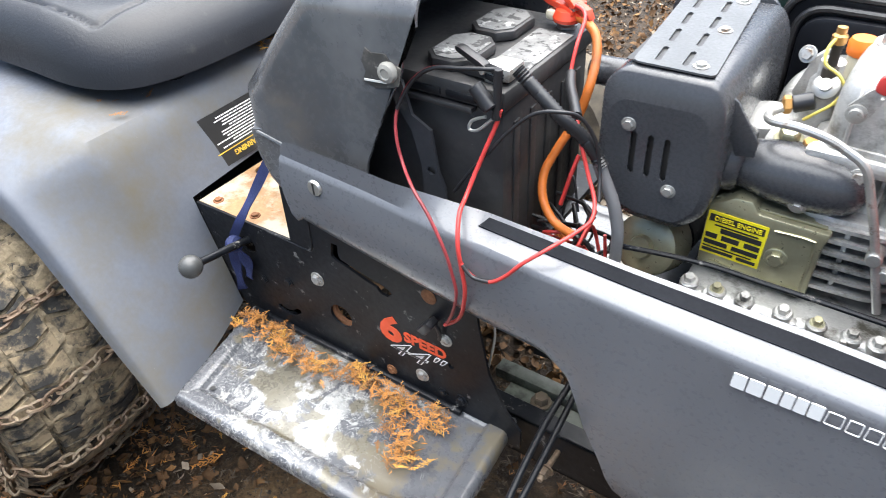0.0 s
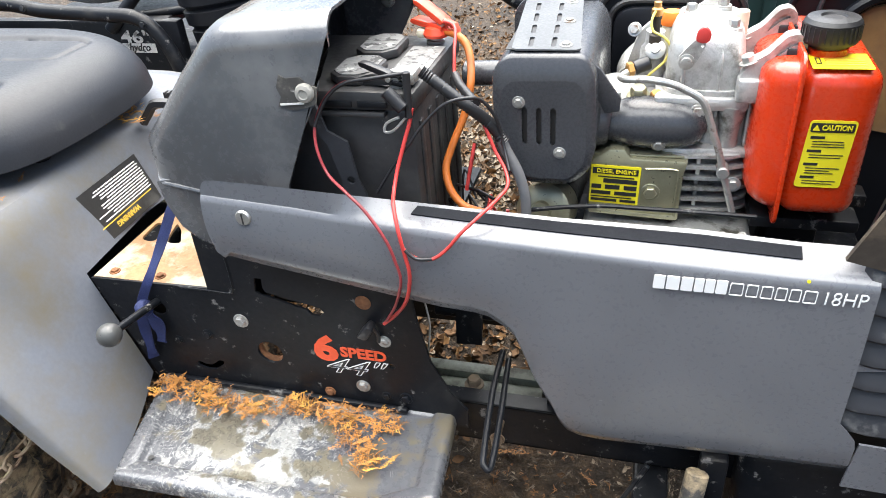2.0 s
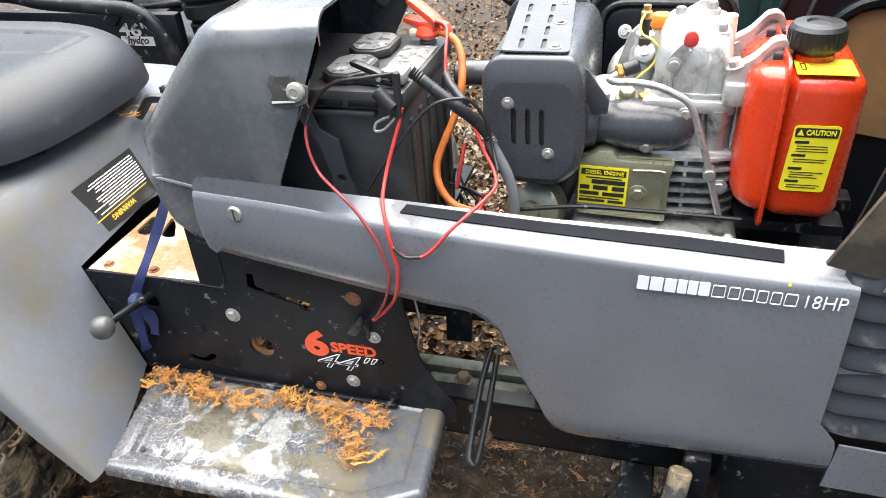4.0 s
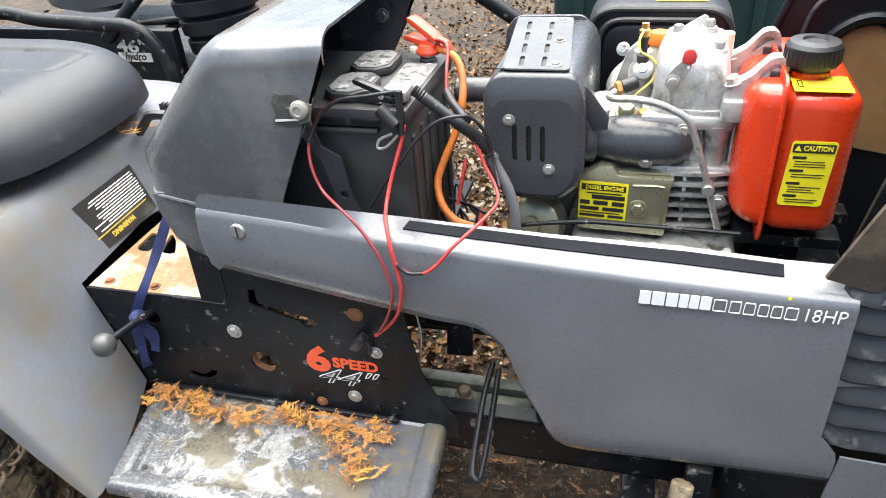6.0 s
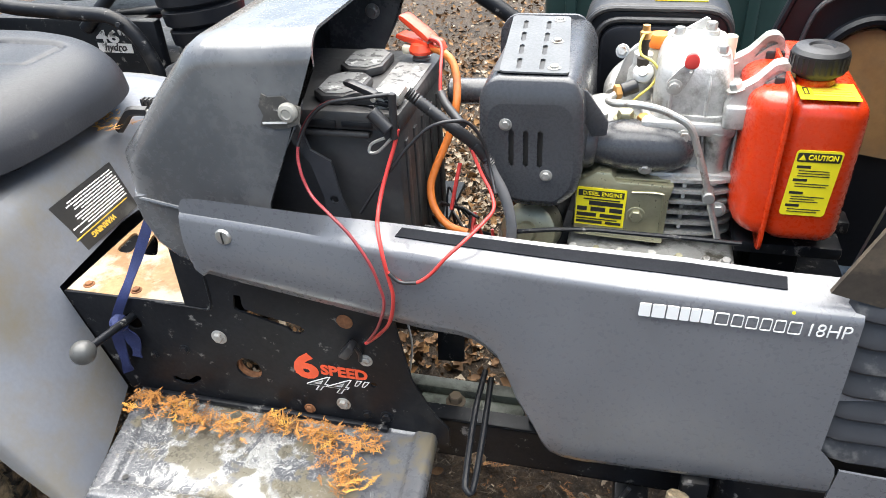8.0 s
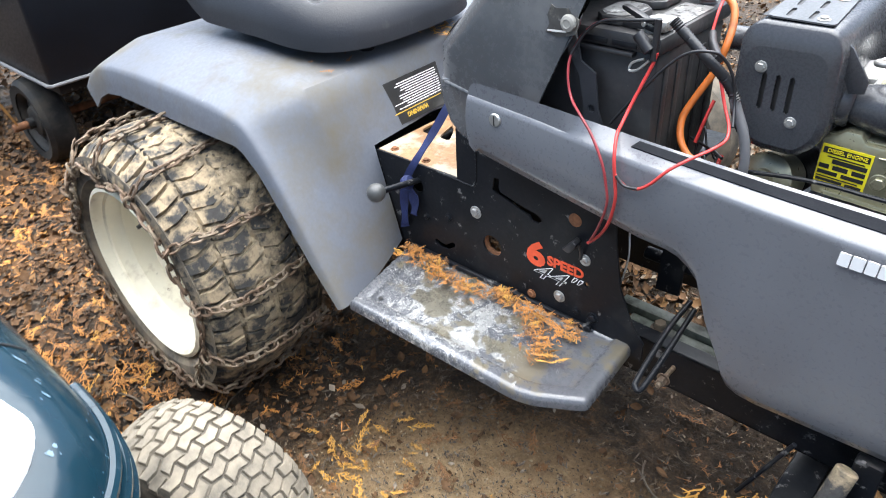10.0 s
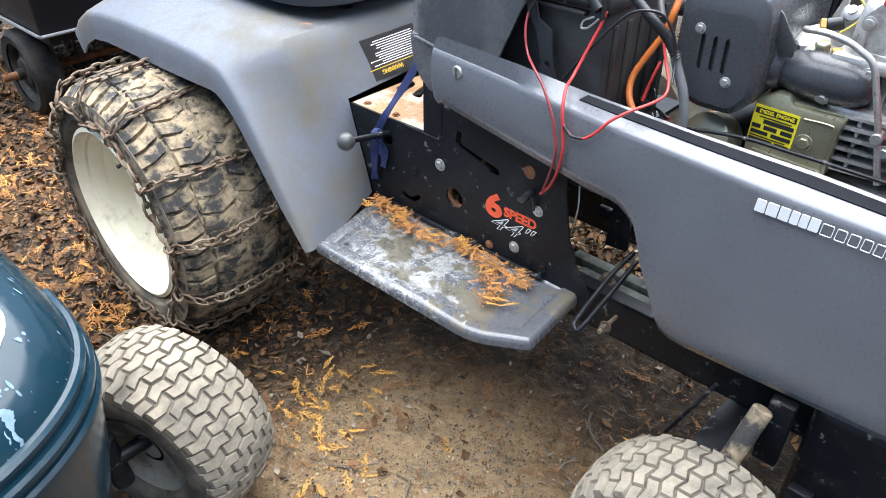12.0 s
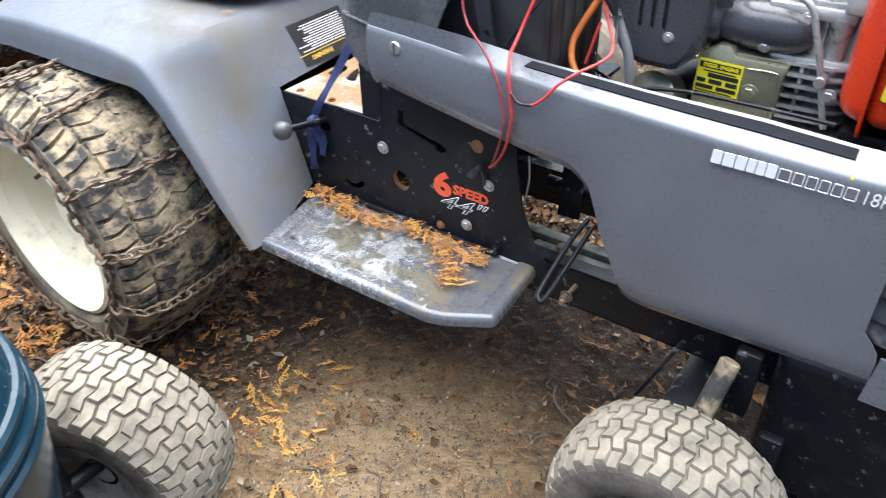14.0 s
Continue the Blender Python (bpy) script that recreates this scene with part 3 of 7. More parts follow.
def tread(parent, R, W, at, lug_h, kind, material, seed=7):
    """Tread blocks, each an object of its own; those of one column share a mesh and are turned round the axle."""
    rnd = random.Random(seed)

    def block(poly):
        bm = bmesh.new()
        rings = ([], [], [])
        mu = sum(p[0] for p in poly) / len(poly)
        mv = sum(p[1] for p in poly) / len(poly)
        for u, v in poly:
            for ring_, k, g in ((rings[0], -0.004, 1.03), (rings[1], lug_h * 0.85, 0.98), (rings[2], lug_h, 0.95)):
                uu, vv = mu + (u - mu) * g, mv + (v - mv) * g
                r = crown_radius(R, W, lug_h, kind, max(-0.49 * W, min(0.49 * W, vv))) + k
                if abs(vv) > 0.47 * W:
                    r -= (abs(vv) - 0.47 * W) * 1.5
                ring_.append(bm.verts.new((r * math.cos(uu / R), vv, r * math.sin(uu / R))))
        bm.faces.new(rings[2])
        for lo, hi in zip(rings, rings[1:]):
            for i in range(len(poly)):
                j = (i + 1) % len(poly)
                bm.faces.new((lo[i], lo[j], hi[j], hi[i]))
        bmesh.ops.recalc_face_normals(bm, faces=bm.faces)
        me = bpy.data.meshes.new("tread_block")
        bm.to_mesh(me)
        bm.free()
        finish(me, 30)
        me.materials.append(material)
        return me

    cols = []
    if kind == "bar":
        steps = 54
        P = 2 * math.pi * R / steps
        g, w = P * 0.41, W * 0.27
        for side in (-1, 1):
            o = P / 2 if side > 0 else 0.0
            cols.append((o, block([(-g + 0.012, side * 0.004), (-g, side * w * 0.5), (-g + 0.01, side * w), (g + 0.01, side * w), (g, side * w * 0.5), (g + 0.012, side * 0.004)])))
            cols.append((o, block([(-g + 0.012, side * (w + 0.006)), (-g * 0.9, side * 0.4 * W), (-g * 0.8, side * 0.5 * W), (g * 0.8, side * 0.5 * W), (g * 0.9, side * 0.4 * W), (g + 0.012, side * (w + 0.006))])))
    else:
        # chevron blocks in nine columns, each column pointing against the next
        steps = round(2 * math.pi * R / 0.0415)
        P = 2 * math.pi * R / steps
        kv, g, bend, h = W / 0.158, P * 0.2, 0.34, 0.0168
        for c in range(-4, 5):
            sg = 1 if c % 2 else -1
            vs = (-h, 0.0, h) if abs(c) < 4 else (-h, 0.0, 0.0018) if c > 0 else (-0.0018, 0.0, h)
            poly = [(-g + bend * abs(v), v) for v in vs] + [(g + bend * abs(v), v) for v in vs[::-1]]
            cols.append((P / 2 - 0.0192 * bend if sg > 0 else 0.0, block([(sg * u, (v + c * 0.0192) * kv) for u, v in poly])))
    off = Vector(at) - base_of(parent)
    for o, me in cols:
        for s in range(steps):
            ob = new("tread_block", me)
            ob.parent = parent
            ob.location = off
            ob.rotation_euler = (0, -(o + s * P) / R + rnd.uniform(-0.004, 0.004), 0)
            h = 1 + rnd.uniform(-0.006, 0.004)
            ob.scale = (h, 1, h)


def mud_coat(parent, R, W, at, lug_h, kind, low=0.1, seed=0.0):
    """Dried mud caked over a tread: a bumpy skin that fills the grooves and hides some blocks."""
    nu, nv = 420, 44
    V, F = [], []
    for i in range(nu):
        a = 2 * math.pi * i / nu
        for j in range(nv + 1):
            v = W * 0.985 * (j / nv - 0.5)
            q = (math.cos(a) * R, v, math.sin(a) * R + seed)
            h = low + 0.5 * noise.noise(Vector(q) * 11) + 0.4 * noise.noise(Vector(q) * 42) + 0.4 * noise.noise(Vector(q) * 120) + 0.3 * noise.noise(Vector(q) * 260) - (0.85 if kind == "bar" else 0.45) * abs(2 * v / W) ** 2
            r = crown_radius(R, W, lug_h, kind, v) + lug_h * min(1.1, max(-0.4, h + 0.35))
            if abs(v) > 0.47 * W:
                r -= (abs(v) - 0.47 * W) * 1.5
            V.append((at[0] + r * math.cos(a), at[1] + v, at[2] + r * math.sin(a)))
    for i in range(nu):
        for j in range(nv):
            p, q = i * (nv + 1) + j, ((i + 1) % nu) * (nv + 1) + j
            F.append((p, p + 1, q + 1, q))
    ob = raw("dried_mud", V, F, M_MUD, parent, 180)
    ob["label"] = "tan dried mud caked on the tread"
    return ob


def chain(pts, name, parent, pitch=0.021, wire=0.0031, wide=0.0085, seed=0):
    """Oval links, every other one turned, along a line; normals give the side on which they lie."""
    P = [Vector(p) for p, _ in pts]
    Q = [Vector(q) for _, q in pts]
    rnd = random.Random(seed)
    acc = [0.0]
    for a, b in zip(P, P[1:]):
        acc.append(acc[-1] + (b - a).length)
    n = max(2, int(acc[-1] / pitch))
    bm = bmesh.new()
    for k in range(n):
        s = acc[-1] * (k + 0.5) / n
        i = max(j for j in range(len(acc) - 1) if acc[j] <= s)
        t = (s - acc[i]) / (acc[i + 1] - acc[i])
        p, q = P[i].lerp(P[i + 1], t), Q[i].lerp(Q[i + 1], t).normalized()
        d = (P[i + 1] - P[i]).normalized()
        side = d.cross(q).normalized()
        ang = (0.35 if k % 2 else 1.25) + rnd.uniform(-0.25, 0.25)
        w = side * math.cos(ang) + q * math.sin(ang)
        nn = d.cross(w)
        L = pitch * 0.78
        loop = []
        for j in range(10):
            a = 2 * math.pi * j / 10
            x, y = L * math.cos(a), wide * math.sin(a)
            loop.append((p + d * x * (0.92 if abs(math.cos(a)) > 0.9 else 1) + w * y, (d * math.cos(a) + w * math.sin(a)).normalized()))
        rings = []
        for c, o in loop:
            rings.append([bm.verts.new(c + wire * (math.cos(2 * math.pi * m / 5) * o + math.sin(2 * math.pi * m / 5) * nn)) for m in range(5)])
        for j in range(10):
            A, B = rings[j], rings[(j + 1) % 10]
            for m in range(5):
                bm.faces.new((A[m], A[(m + 1) % 5], B[(m + 1) % 5], B[m]))
    bmesh.ops.recalc_face_normals(bm, faces=bm.faces)
    return part(name, bm, M_CHAIN, parent, "", 60)



# ---- ground ----
def ground_height(x, y):
    d = math.hypot(x - 0.1, y)
    fade = 1.0 / (1.0 + (d / 3.0) ** 2)
    h = 0.028 * noise.noise((x * 1.7, y * 1.7, 0.3)) + 0.012 * noise.noise((x * 7, y * 7, 1.7)) + 0.008 * noise.noise((x * 26, y * 26, 4.1))
    h += 0.0036 * noise.noise((x * 62, y * 70, 8.2))
    rut = 0.018 * math.exp(-((x - 0.35) / 0.5) ** 2 - ((y + 0.42) / 0.16) ** 2)
    return (h + rut) * fade - 0.012


def build_ground():
    def axis(c):
        t = np.linspace(-1, 1, 251)
        return c + np.sign(t) * (1.15 * np.abs(t) + 260 * np.abs(t) ** 9)

    xs, ys = axis(0.0), axis(0.1)
    verts = [(float(x), float(y), ground_height(float(x), float(y))) for y in ys for x in xs]
    n = len(xs)
    faces = [(j * n + i, j * n + i + 1, (j + 1) * n + i + 1, (j + 1) * n + i) for j in range(len(ys) - 1) for i in range(n - 1)]
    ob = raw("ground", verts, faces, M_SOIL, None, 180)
    tagged(ob, "damp dark soil, trodden bare, littered with cedar sprays, with a lit patch in its colour", "ground", kind="structure")


build_ground()



# ---- the grey garden tractor: x runs forward, its near side faces -y ----
MID = 0.18
tractor = thing("garden_tractor", (0, 0, 0), "grey garden tractor with its hood tipped open, standing on soil", "tractor")


def flip(y):
    return 2 * MID - y


def build_fender():
    O = [(-0.043, 0.336), (-0.090, 0.412), (-0.143, 0.496), (-0.196, 0.574), (-0.228, 0.611), (-0.241, 0.624), (-0.253, 0.632), (-0.268, 0.638),
         (-0.34, 0.647), (-0.45, 0.650), (-0.60, 0.648), (-0.72, 0.641), (-0.79, 0.628), (-0.84, 0.602), (-0.88, 0.566)]
    I = [(-0.104, 0.350), (-0.121, 0.415), (-0.139, 0.477), (-0.156, 0.540), (-0.173, 0.587), (-0.187, 0.625), (-0.198, 0.654), (-0.213, 0.669),
         (-0.28, 0.681), (-0.45, 0.687), (-0.60, 0.684), (-0.72, 0.674), (-0.79, 0.660), (-0.84, 0.632), (-0.88, 0.595)]
    cols = []
    hub = Vector((-0.5, 0.26))
    for y, off in ((-0.219, 0.064), (-0.2165, 0.042), (-0.2125, 0.012), (-0.2085, 0.0035), (-0.203, 0.0)):
        c = []
        for i, p in enumerate(O):
            p = Vector(p)
            q = p + (hub - p).normalized() * off * (0.1, 0.3, 0.38, 0.45, 0.58, 0.68, 0.78, 0.88, 1, 1, 1, 1, 1, 1, 1)[i]
            c.append((q.x, y, q.y))
        cols.append(c)
    for y in (-0.195, -0.18, -0.15, -0.115, -0.102, -0.094, -0.08, -0.04, 0.0):
        w = (y + 0.203) / 0.203
        t = min(1.0, (y + 0.203) / 0.104)
        soft = 1 - (1 - t) ** 1.15 if t < 1 else 1.0
        ks = [w ** 1.4 + (soft - w ** 1.4) * min(1, i / 4) for i in range(len(O))]
        cols.append([(a[0] * (1 - k) + b[0] * k, y, a[1] * (1 - k) + b[1] * k) for a, b, k in zip(O, I, ks)])
    near = len(cols)
    for y in (0.06, 0.12, 0.18):
        cols.append([(b[0] - 0.1 * y * (i < 8), y, b[1]) for i, b in enumerate(I)])
    cols += [[(x, flip(y), z) for x, y, z in c] for c in cols[-2::-1]]
    bm = bmesh.new()
    V = [[bm.verts.new(p) for p in c] for c in cols]
    n = len(V)
    for j in range(n - 1):
        mid = near - 1 <= j < n - near
        for i in range(3 if mid else 0, len(V[0]) - 1):
            bm.faces.new((V[j][i], V[j + 1][i], V[j + 1][i + 1], V[j][i + 1]))
    bmesh.ops.delete(bm, geom=[v for v in bm.verts if not v.link_faces], context="VERTS")
    bmesh.ops.recalc_face_normals(bm, faces=bm.faces)
    bmesh.ops.solidify(bm, geom=bm.faces[:], thickness=0.004)
    f = part("fender", bm, M_FENDER, tractor, "one-piece grey moulded fender deck, dusty and scuffed", 34)
    return f


fender = build_fender()
# warning decal on the sloping front of the deck, printed upside down for the driver
d_up = Vector((-0.33, 0.0, 0.94)).normalized()
d_rt = Vector((-0.03, 1, 0)).normalized()
d_at = Vector((-0.1675, 0.069, 0.546))
decal = slab(d_at, d_rt, d_up, 0.155, 0.086, M_DECAL, fender, "warning_decal", 0.0012, "black warning decal with white print", 0.002)
dn = d_rt.cross(d_up)
rnd = random.Random(3)
rows = []
for k, start in enumerate((0.022, 0.045, 0.012, 0.035, 0.03, 0.028, 0.05, 0.034, 0.04, 0.022, 0.03)):
    yy = 0.028 + k * 0.0047
    x0 = start + rnd.uniform(0, 0.006)
    while x0 < 0.146:
        w = min(rnd.uniform(0.005, 0.013), 0.149 - x0)
        rows.append((x0, yy, w, 0.002))
        x0 += w + 0.0016
bars(d_at + dn * 0.0013, d_rt, d_up, rows, M_WHITE, fender)
bars(d_at + dn * 0.0013, d_rt, d_up, [(0.008, 0.022, 0.135, 0.0016)], M_GOLD, fender, "gold_line")
words("WARNING", 0.0125, d_at + dn * 0.0015 + d_rt * 0.10 + d_up * 0.0175, -d_rt, -d_up, M_GOLD, fender, "lettering", 0.0003)


def build_footrest():
    corners = [(-0.038, -0.202), (0.322, -0.195), (0.352, -0.186), (0.419, -0.146), (0.403, 0.032), (-0.088, 0.03)]
    radii = (0.005, 0.014, 0.012, 0.009, 0.005, 0.005)
    bm = bmesh.new()
    rings = []
    for d, z in ((0.004, 0.331), (0.0, 0.334), (0.0005, 0.343), (0.0025, 0.349), (0.007, 0.3525), (0.012, 0.353), (0.028, 0.3525), (0.0305, 0.3505), (0.034, 0.3465), (0.037, 0.3455), (0.05, 0.346)):
        rings.append([bm.verts.new((x, y, z)) for x, y in rounded(inset(corners, d), [max(0.002, r - d) for r in radii], 4)])
    for A, B in zip(rings, rings[1:]):
        for i in range(len(A)):
            bm.faces.new((A[i], A[(i + 1) % len(A)], B[(i + 1) % len(A)], B[i]))
    bm.faces.new(rings[-1])
    bmesh.ops.recalc_face_normals(bm, faces=bm.faces)
    fr = part("footrest", bm, M_STEP, tractor, "worn grey sheet-metal footrest, bare and scratched in the middle", 50)
    part("drain_hole", lathe([(0.0, 0), (0.0035, 0.0004), (0.0045, 0.0012)], (-0.002, -0.158, 0.347), (0, 0, 1), 12), M_INK, fr)
    return fr


footrest = build_footrest()
# far footrest, the same pressing mirrored
far = footrest.data.copy()
far.transform(Matrix.Translation((0, 2 * MID, 0)) @ Matrix.Diagonal((1, -1, 1, 1)))
far.flip_normals()
fo = new("footrest", far)
fo.parent = tractor


def build_chassis():
    outer = [(-0.151, 0.533), (0.05, 0.537), (0.052, 0.66), (0.34, 0.65), (0.358, 0.575), (0.362, 0.53), (0.376, 0.45), (0.402, 0.392), (0.424, 0.365), (0.424, 0.33), (-0.092, 0.33), (-0.10, 0.366)]
    holes = [[(0.131, 0.565), (0.142, 0.565), (0.141, 0.548), (0.144, 0.542), (0.176, 0.534), (0.2, 0.5295), (0.212, 0.5275), (0.223, 0.524), (0.229, 0.517), (0.221, 0.510), (0.209, 0.510), (0.203, 0.518), (0.184, 0.5225), (0.156, 0.531), (0.134, 0.536), (0.127, 0.541)],
             ring(0.1255, 0.428, 0.0205, 0.0205), slot([(-0.008, 0.385), (0.003, 0.380), (0.018, 0.381), (0.034, 0.393)], 0.010),
             ring(-0.05, 0.49, 0.016, 0.014), ring(0.318, 0.432, 0.005)]
    p = part("chassis_plate", plate(outer, "y", 0.0, 0.004, holes), M_BLACK, tractor, "scratched black steel side plate with slots and bolts", 30)
    part("chassis_plate", plate([(min(x, 0.24), z) for x, z in outer if x < 0.06 or z in (0.65, 0.33)], "y", flip(0.004), flip(0.0)), M_BLACK, tractor, "", 30)
    # rusty collar in the round hole, and a rust disc
    part("grommet", lathe([(0.0235, 0.0015), (0.0245, 0.003), (0.0205, 0.0045), (0.0185, 0.006), (0.0185, 0.011), (0.0195, 0.011)], (0.1255, 0.003, 0.428), (0, 1, 0.0), 24, None, False), M_RUST, p, "rusty collar")
    part("rust_patch", lathe([(0.0, 0), (0.0115, 0.0004), (0.0115, 0.001), (0, 0.0018)], (0.29, 0.0, 0.543), (0, -1, 0), 20), M_RUST, p, "round rust spot")
    for x, z, r, m in ((0.091, 0.484, 0.0082, M_STEEL), (0.026, 0.449, 0.006, M_BLACK), (0.268, 0.386, 0.0075, M_STEEL), (0.212, 0.365, 0.006, M_RUST),
                       (0.333, 0.373, 0.007, M_BLACK), (0.303, 0.372, 0.0055, M_BLACK), (0.312, 0.478, 0.007, M_STEEL), (-0.03, 0.43, 0.005, M_BLACK)):
        hexbolt(p, (x, 0.0, z), (0, -1, 0), r, m)
    # raised fold under the dash support
    part("fold", tube([(0.002, -0.0003, 0.5345), (0.05, -0.0003, 0.534), (0.083, -0.0003, 0.5335), (0.092, -0.0003, 0.541), (0.094, -0.0003, 0.57), (0.094, -0.0003, 0.6)], 0.0016, 8), M_BLACK, p)
    words("6", 0.061, (0.2, -0.0006, 0.4305), (1, 0, 0), (0, 0, 1), M_REDPRINT, p, "lettering", 0.0026, 0.038, "red-orange number")
    words("SPEED", 0.0245, (0.2415, -0.0006, 0.4405), (1, 0, 0), (0, 0, 1), M_REDPRINT, p, "lettering", 0.0009, 0.07)
    words("44\"", 0.04, (0.21, -0.0006, 0.4075), (1, 0, 0), (0, 0, 1), M_WHITE, p, "lettering", 0.0006, None, "white outlined number", 0.4, 1.6)
    words("44\"", 0.04, (0.21, -0.0011, 0.4075), (1, 0, 0), (0, 0, 1), M_DECAL, p, "lettering", -0.0005, None, "", 0.4, 1.6)
    return p


chassis = build_chassis()
part("foot_flange", box((-0.07, -0.010, 0.347), (0.335, 0.0, 0.357), 0.004), M_BLACK, chassis)

# tunnel top between the footrests
holes = [rounded([(-0.139, 0.108), (-0.109, 0.104), (-0.118, 0.15), (-0.142, 0.165)], 0.014), rounded([(-0.09, 0.106), (-0.062, 0.106), (-0.085, 0.145), (-0.106, 0.165)], 0.012)]
tun = part("tunnel_top", plate([(-0.149, 0.0045), (0.05, 0.0045), (0.05, 0.3555), (-0.149, 0.3555)], "z", 0.530, 0.534, holes), M_RUSTPLATE, tractor, "rust-stained bare metal tunnel top")
for x, y in ((-0.122, 0.02), (-0.042, 0.02)):
    hexbolt(tun, (x, y, 0.534), (0, 0, 1), 0.0058, M_RUST)
part("floor_pan", box((-0.10, 0.02, 0.40), (0.04, 0.34, 0.41)), M_BLACK, tractor)

# range lever with its ball, out through the plate
lev = part("lever", rod((-0.045, 0.03, 0.496), (-0.043, -0.089, 0.521), 0.0058), M_BLACK, tractor)
part("knob", lathe([(0.0168 * math.sin(math.pi * k / 14), -0.0168 * math.cos(math.pi * k / 14)) for k in range(15)], (-0.043, -0.105, 0.524), (0.02, -1, 0.2), 28), M_KNOB, lev, "grey ball knob")
# hairpin pedal rod and its bolt
part("pedal_rod", tube([(0.469, 0.045, 0.445), (0.468, -0.02, 0.433), (0.4745, -0.110, 0.4125), (0.4795, -0.127, 0.4075), (0.486, -0.120, 0.4045), (0.4835, -0.05, 0.4165), (0.478, 0.03, 0.430), (0.477, 0.045, 0.432)], 0.0042, 10), M_BLACK, tractor, "bent black rod")
hexbolt(tractor, (0.467, -0.004, 0.322), (0, -1, 0.0), 0.0075, M_CHAIN, 0.013)
part("stud", rod((0.467, 0.03, 0.322), (0.467, -0.024, 0.322), 0.004), M_CHAIN, tractor)

# frame rails, engine bed and cross members
for y in (0.03, 0.30):
    bm = box((-0.05, y, 0.275), (1.06, y + 0.004, 0.352), 0.001, 1)
    box((-0.05, y, 0.348), (1.06, y + 0.03, 0.352), 0.001, 1, bm)
    box((-0.05, y, 0.275), (1.06, y + 0.03, 0.279), 0.001, 1, bm)
    part("frame_rail", bm, M_BLACK, tractor)
# Added black plate, darkens the gap between the rail and the side panel.
part("skirt_plate", box((0.57, 0.024, 0.354), (1.0, 0.0285, 0.45), 0.001), M_BLACK, tractor)
part("cross_bar", box((0.33, 0.093, 0.332), (0.52, 0.116, 0.351), 0.002), M_BAR, tractor, "olive-grey cross bar")
part("cross_bar", box((0.36, 0.061, 0.318), (0.52, 0.088, 0.343), 0.002), M_BAR, tractor, "olive-grey cross bar")
hexbolt(tractor, (0.415, 0.076, 0.343), (0, 0, 1), 0.0105, M_GUSSET, 0.014)
part("lift_shaft", rod((0.34, 0.15, 0.425), (0.53, 0.15, 0.425), 0.011), M_BLACK, tractor)
part("hanging_wire", tube([(0.366, 0.03, 0.535), (0.374, 0.02, 0.50), (0.37, 0.015, 0.46), (0.364, 0.018, 0.435)], 0.0016, 6), M_STEEL, tractor, "thin bare wire")
part("engine_bed", plate([(0.50, 0.04), (0.93, 0.04), (0.93, 0.33), (0.50, 0.33)], "z", 0.535, 0.545, bevel=0.002), M_BLACK, tractor)
for x in (0.53, 0.88):
    for y in (0.045, 0.315):
        part("bed_leg", box((x, y, 0.352), (x + 0.03, y + 0.012, 0.535), 0.002), M_BLACK, tractor)
part("belt_guard", plate([(0.385, 0.52), (0.425, 0.52), (0.419, 0.385), (0.378, 0.382)], "y", 0.12, 0.126), M_BLACK, tractor)
part("battery_tray", plate([(0.05, 0.015), (0.385, 0.015), (0.385, 0.31), (0.05, 0.31)], "z", 0.585, 0.593, bevel=0.001), M_BLACK, tractor)
part("tray_leg", box((0.06, 0.005, 0.572), (0.35, 0.06, 0.5855), 0.002), M_BLACK, tractor)
part("tray_leg", box((0.06, 0.33, 0.352), (0.22, 0.345, 0.586), 0.002), M_BLACK, tractor)


def edge_of(table, x):
    for (a, za), (b, zb) in zip(table, table[1:]):
        if x <= b:
            return za + (zb - za) * (x - a) / (b - a)
    return table[-1][1]


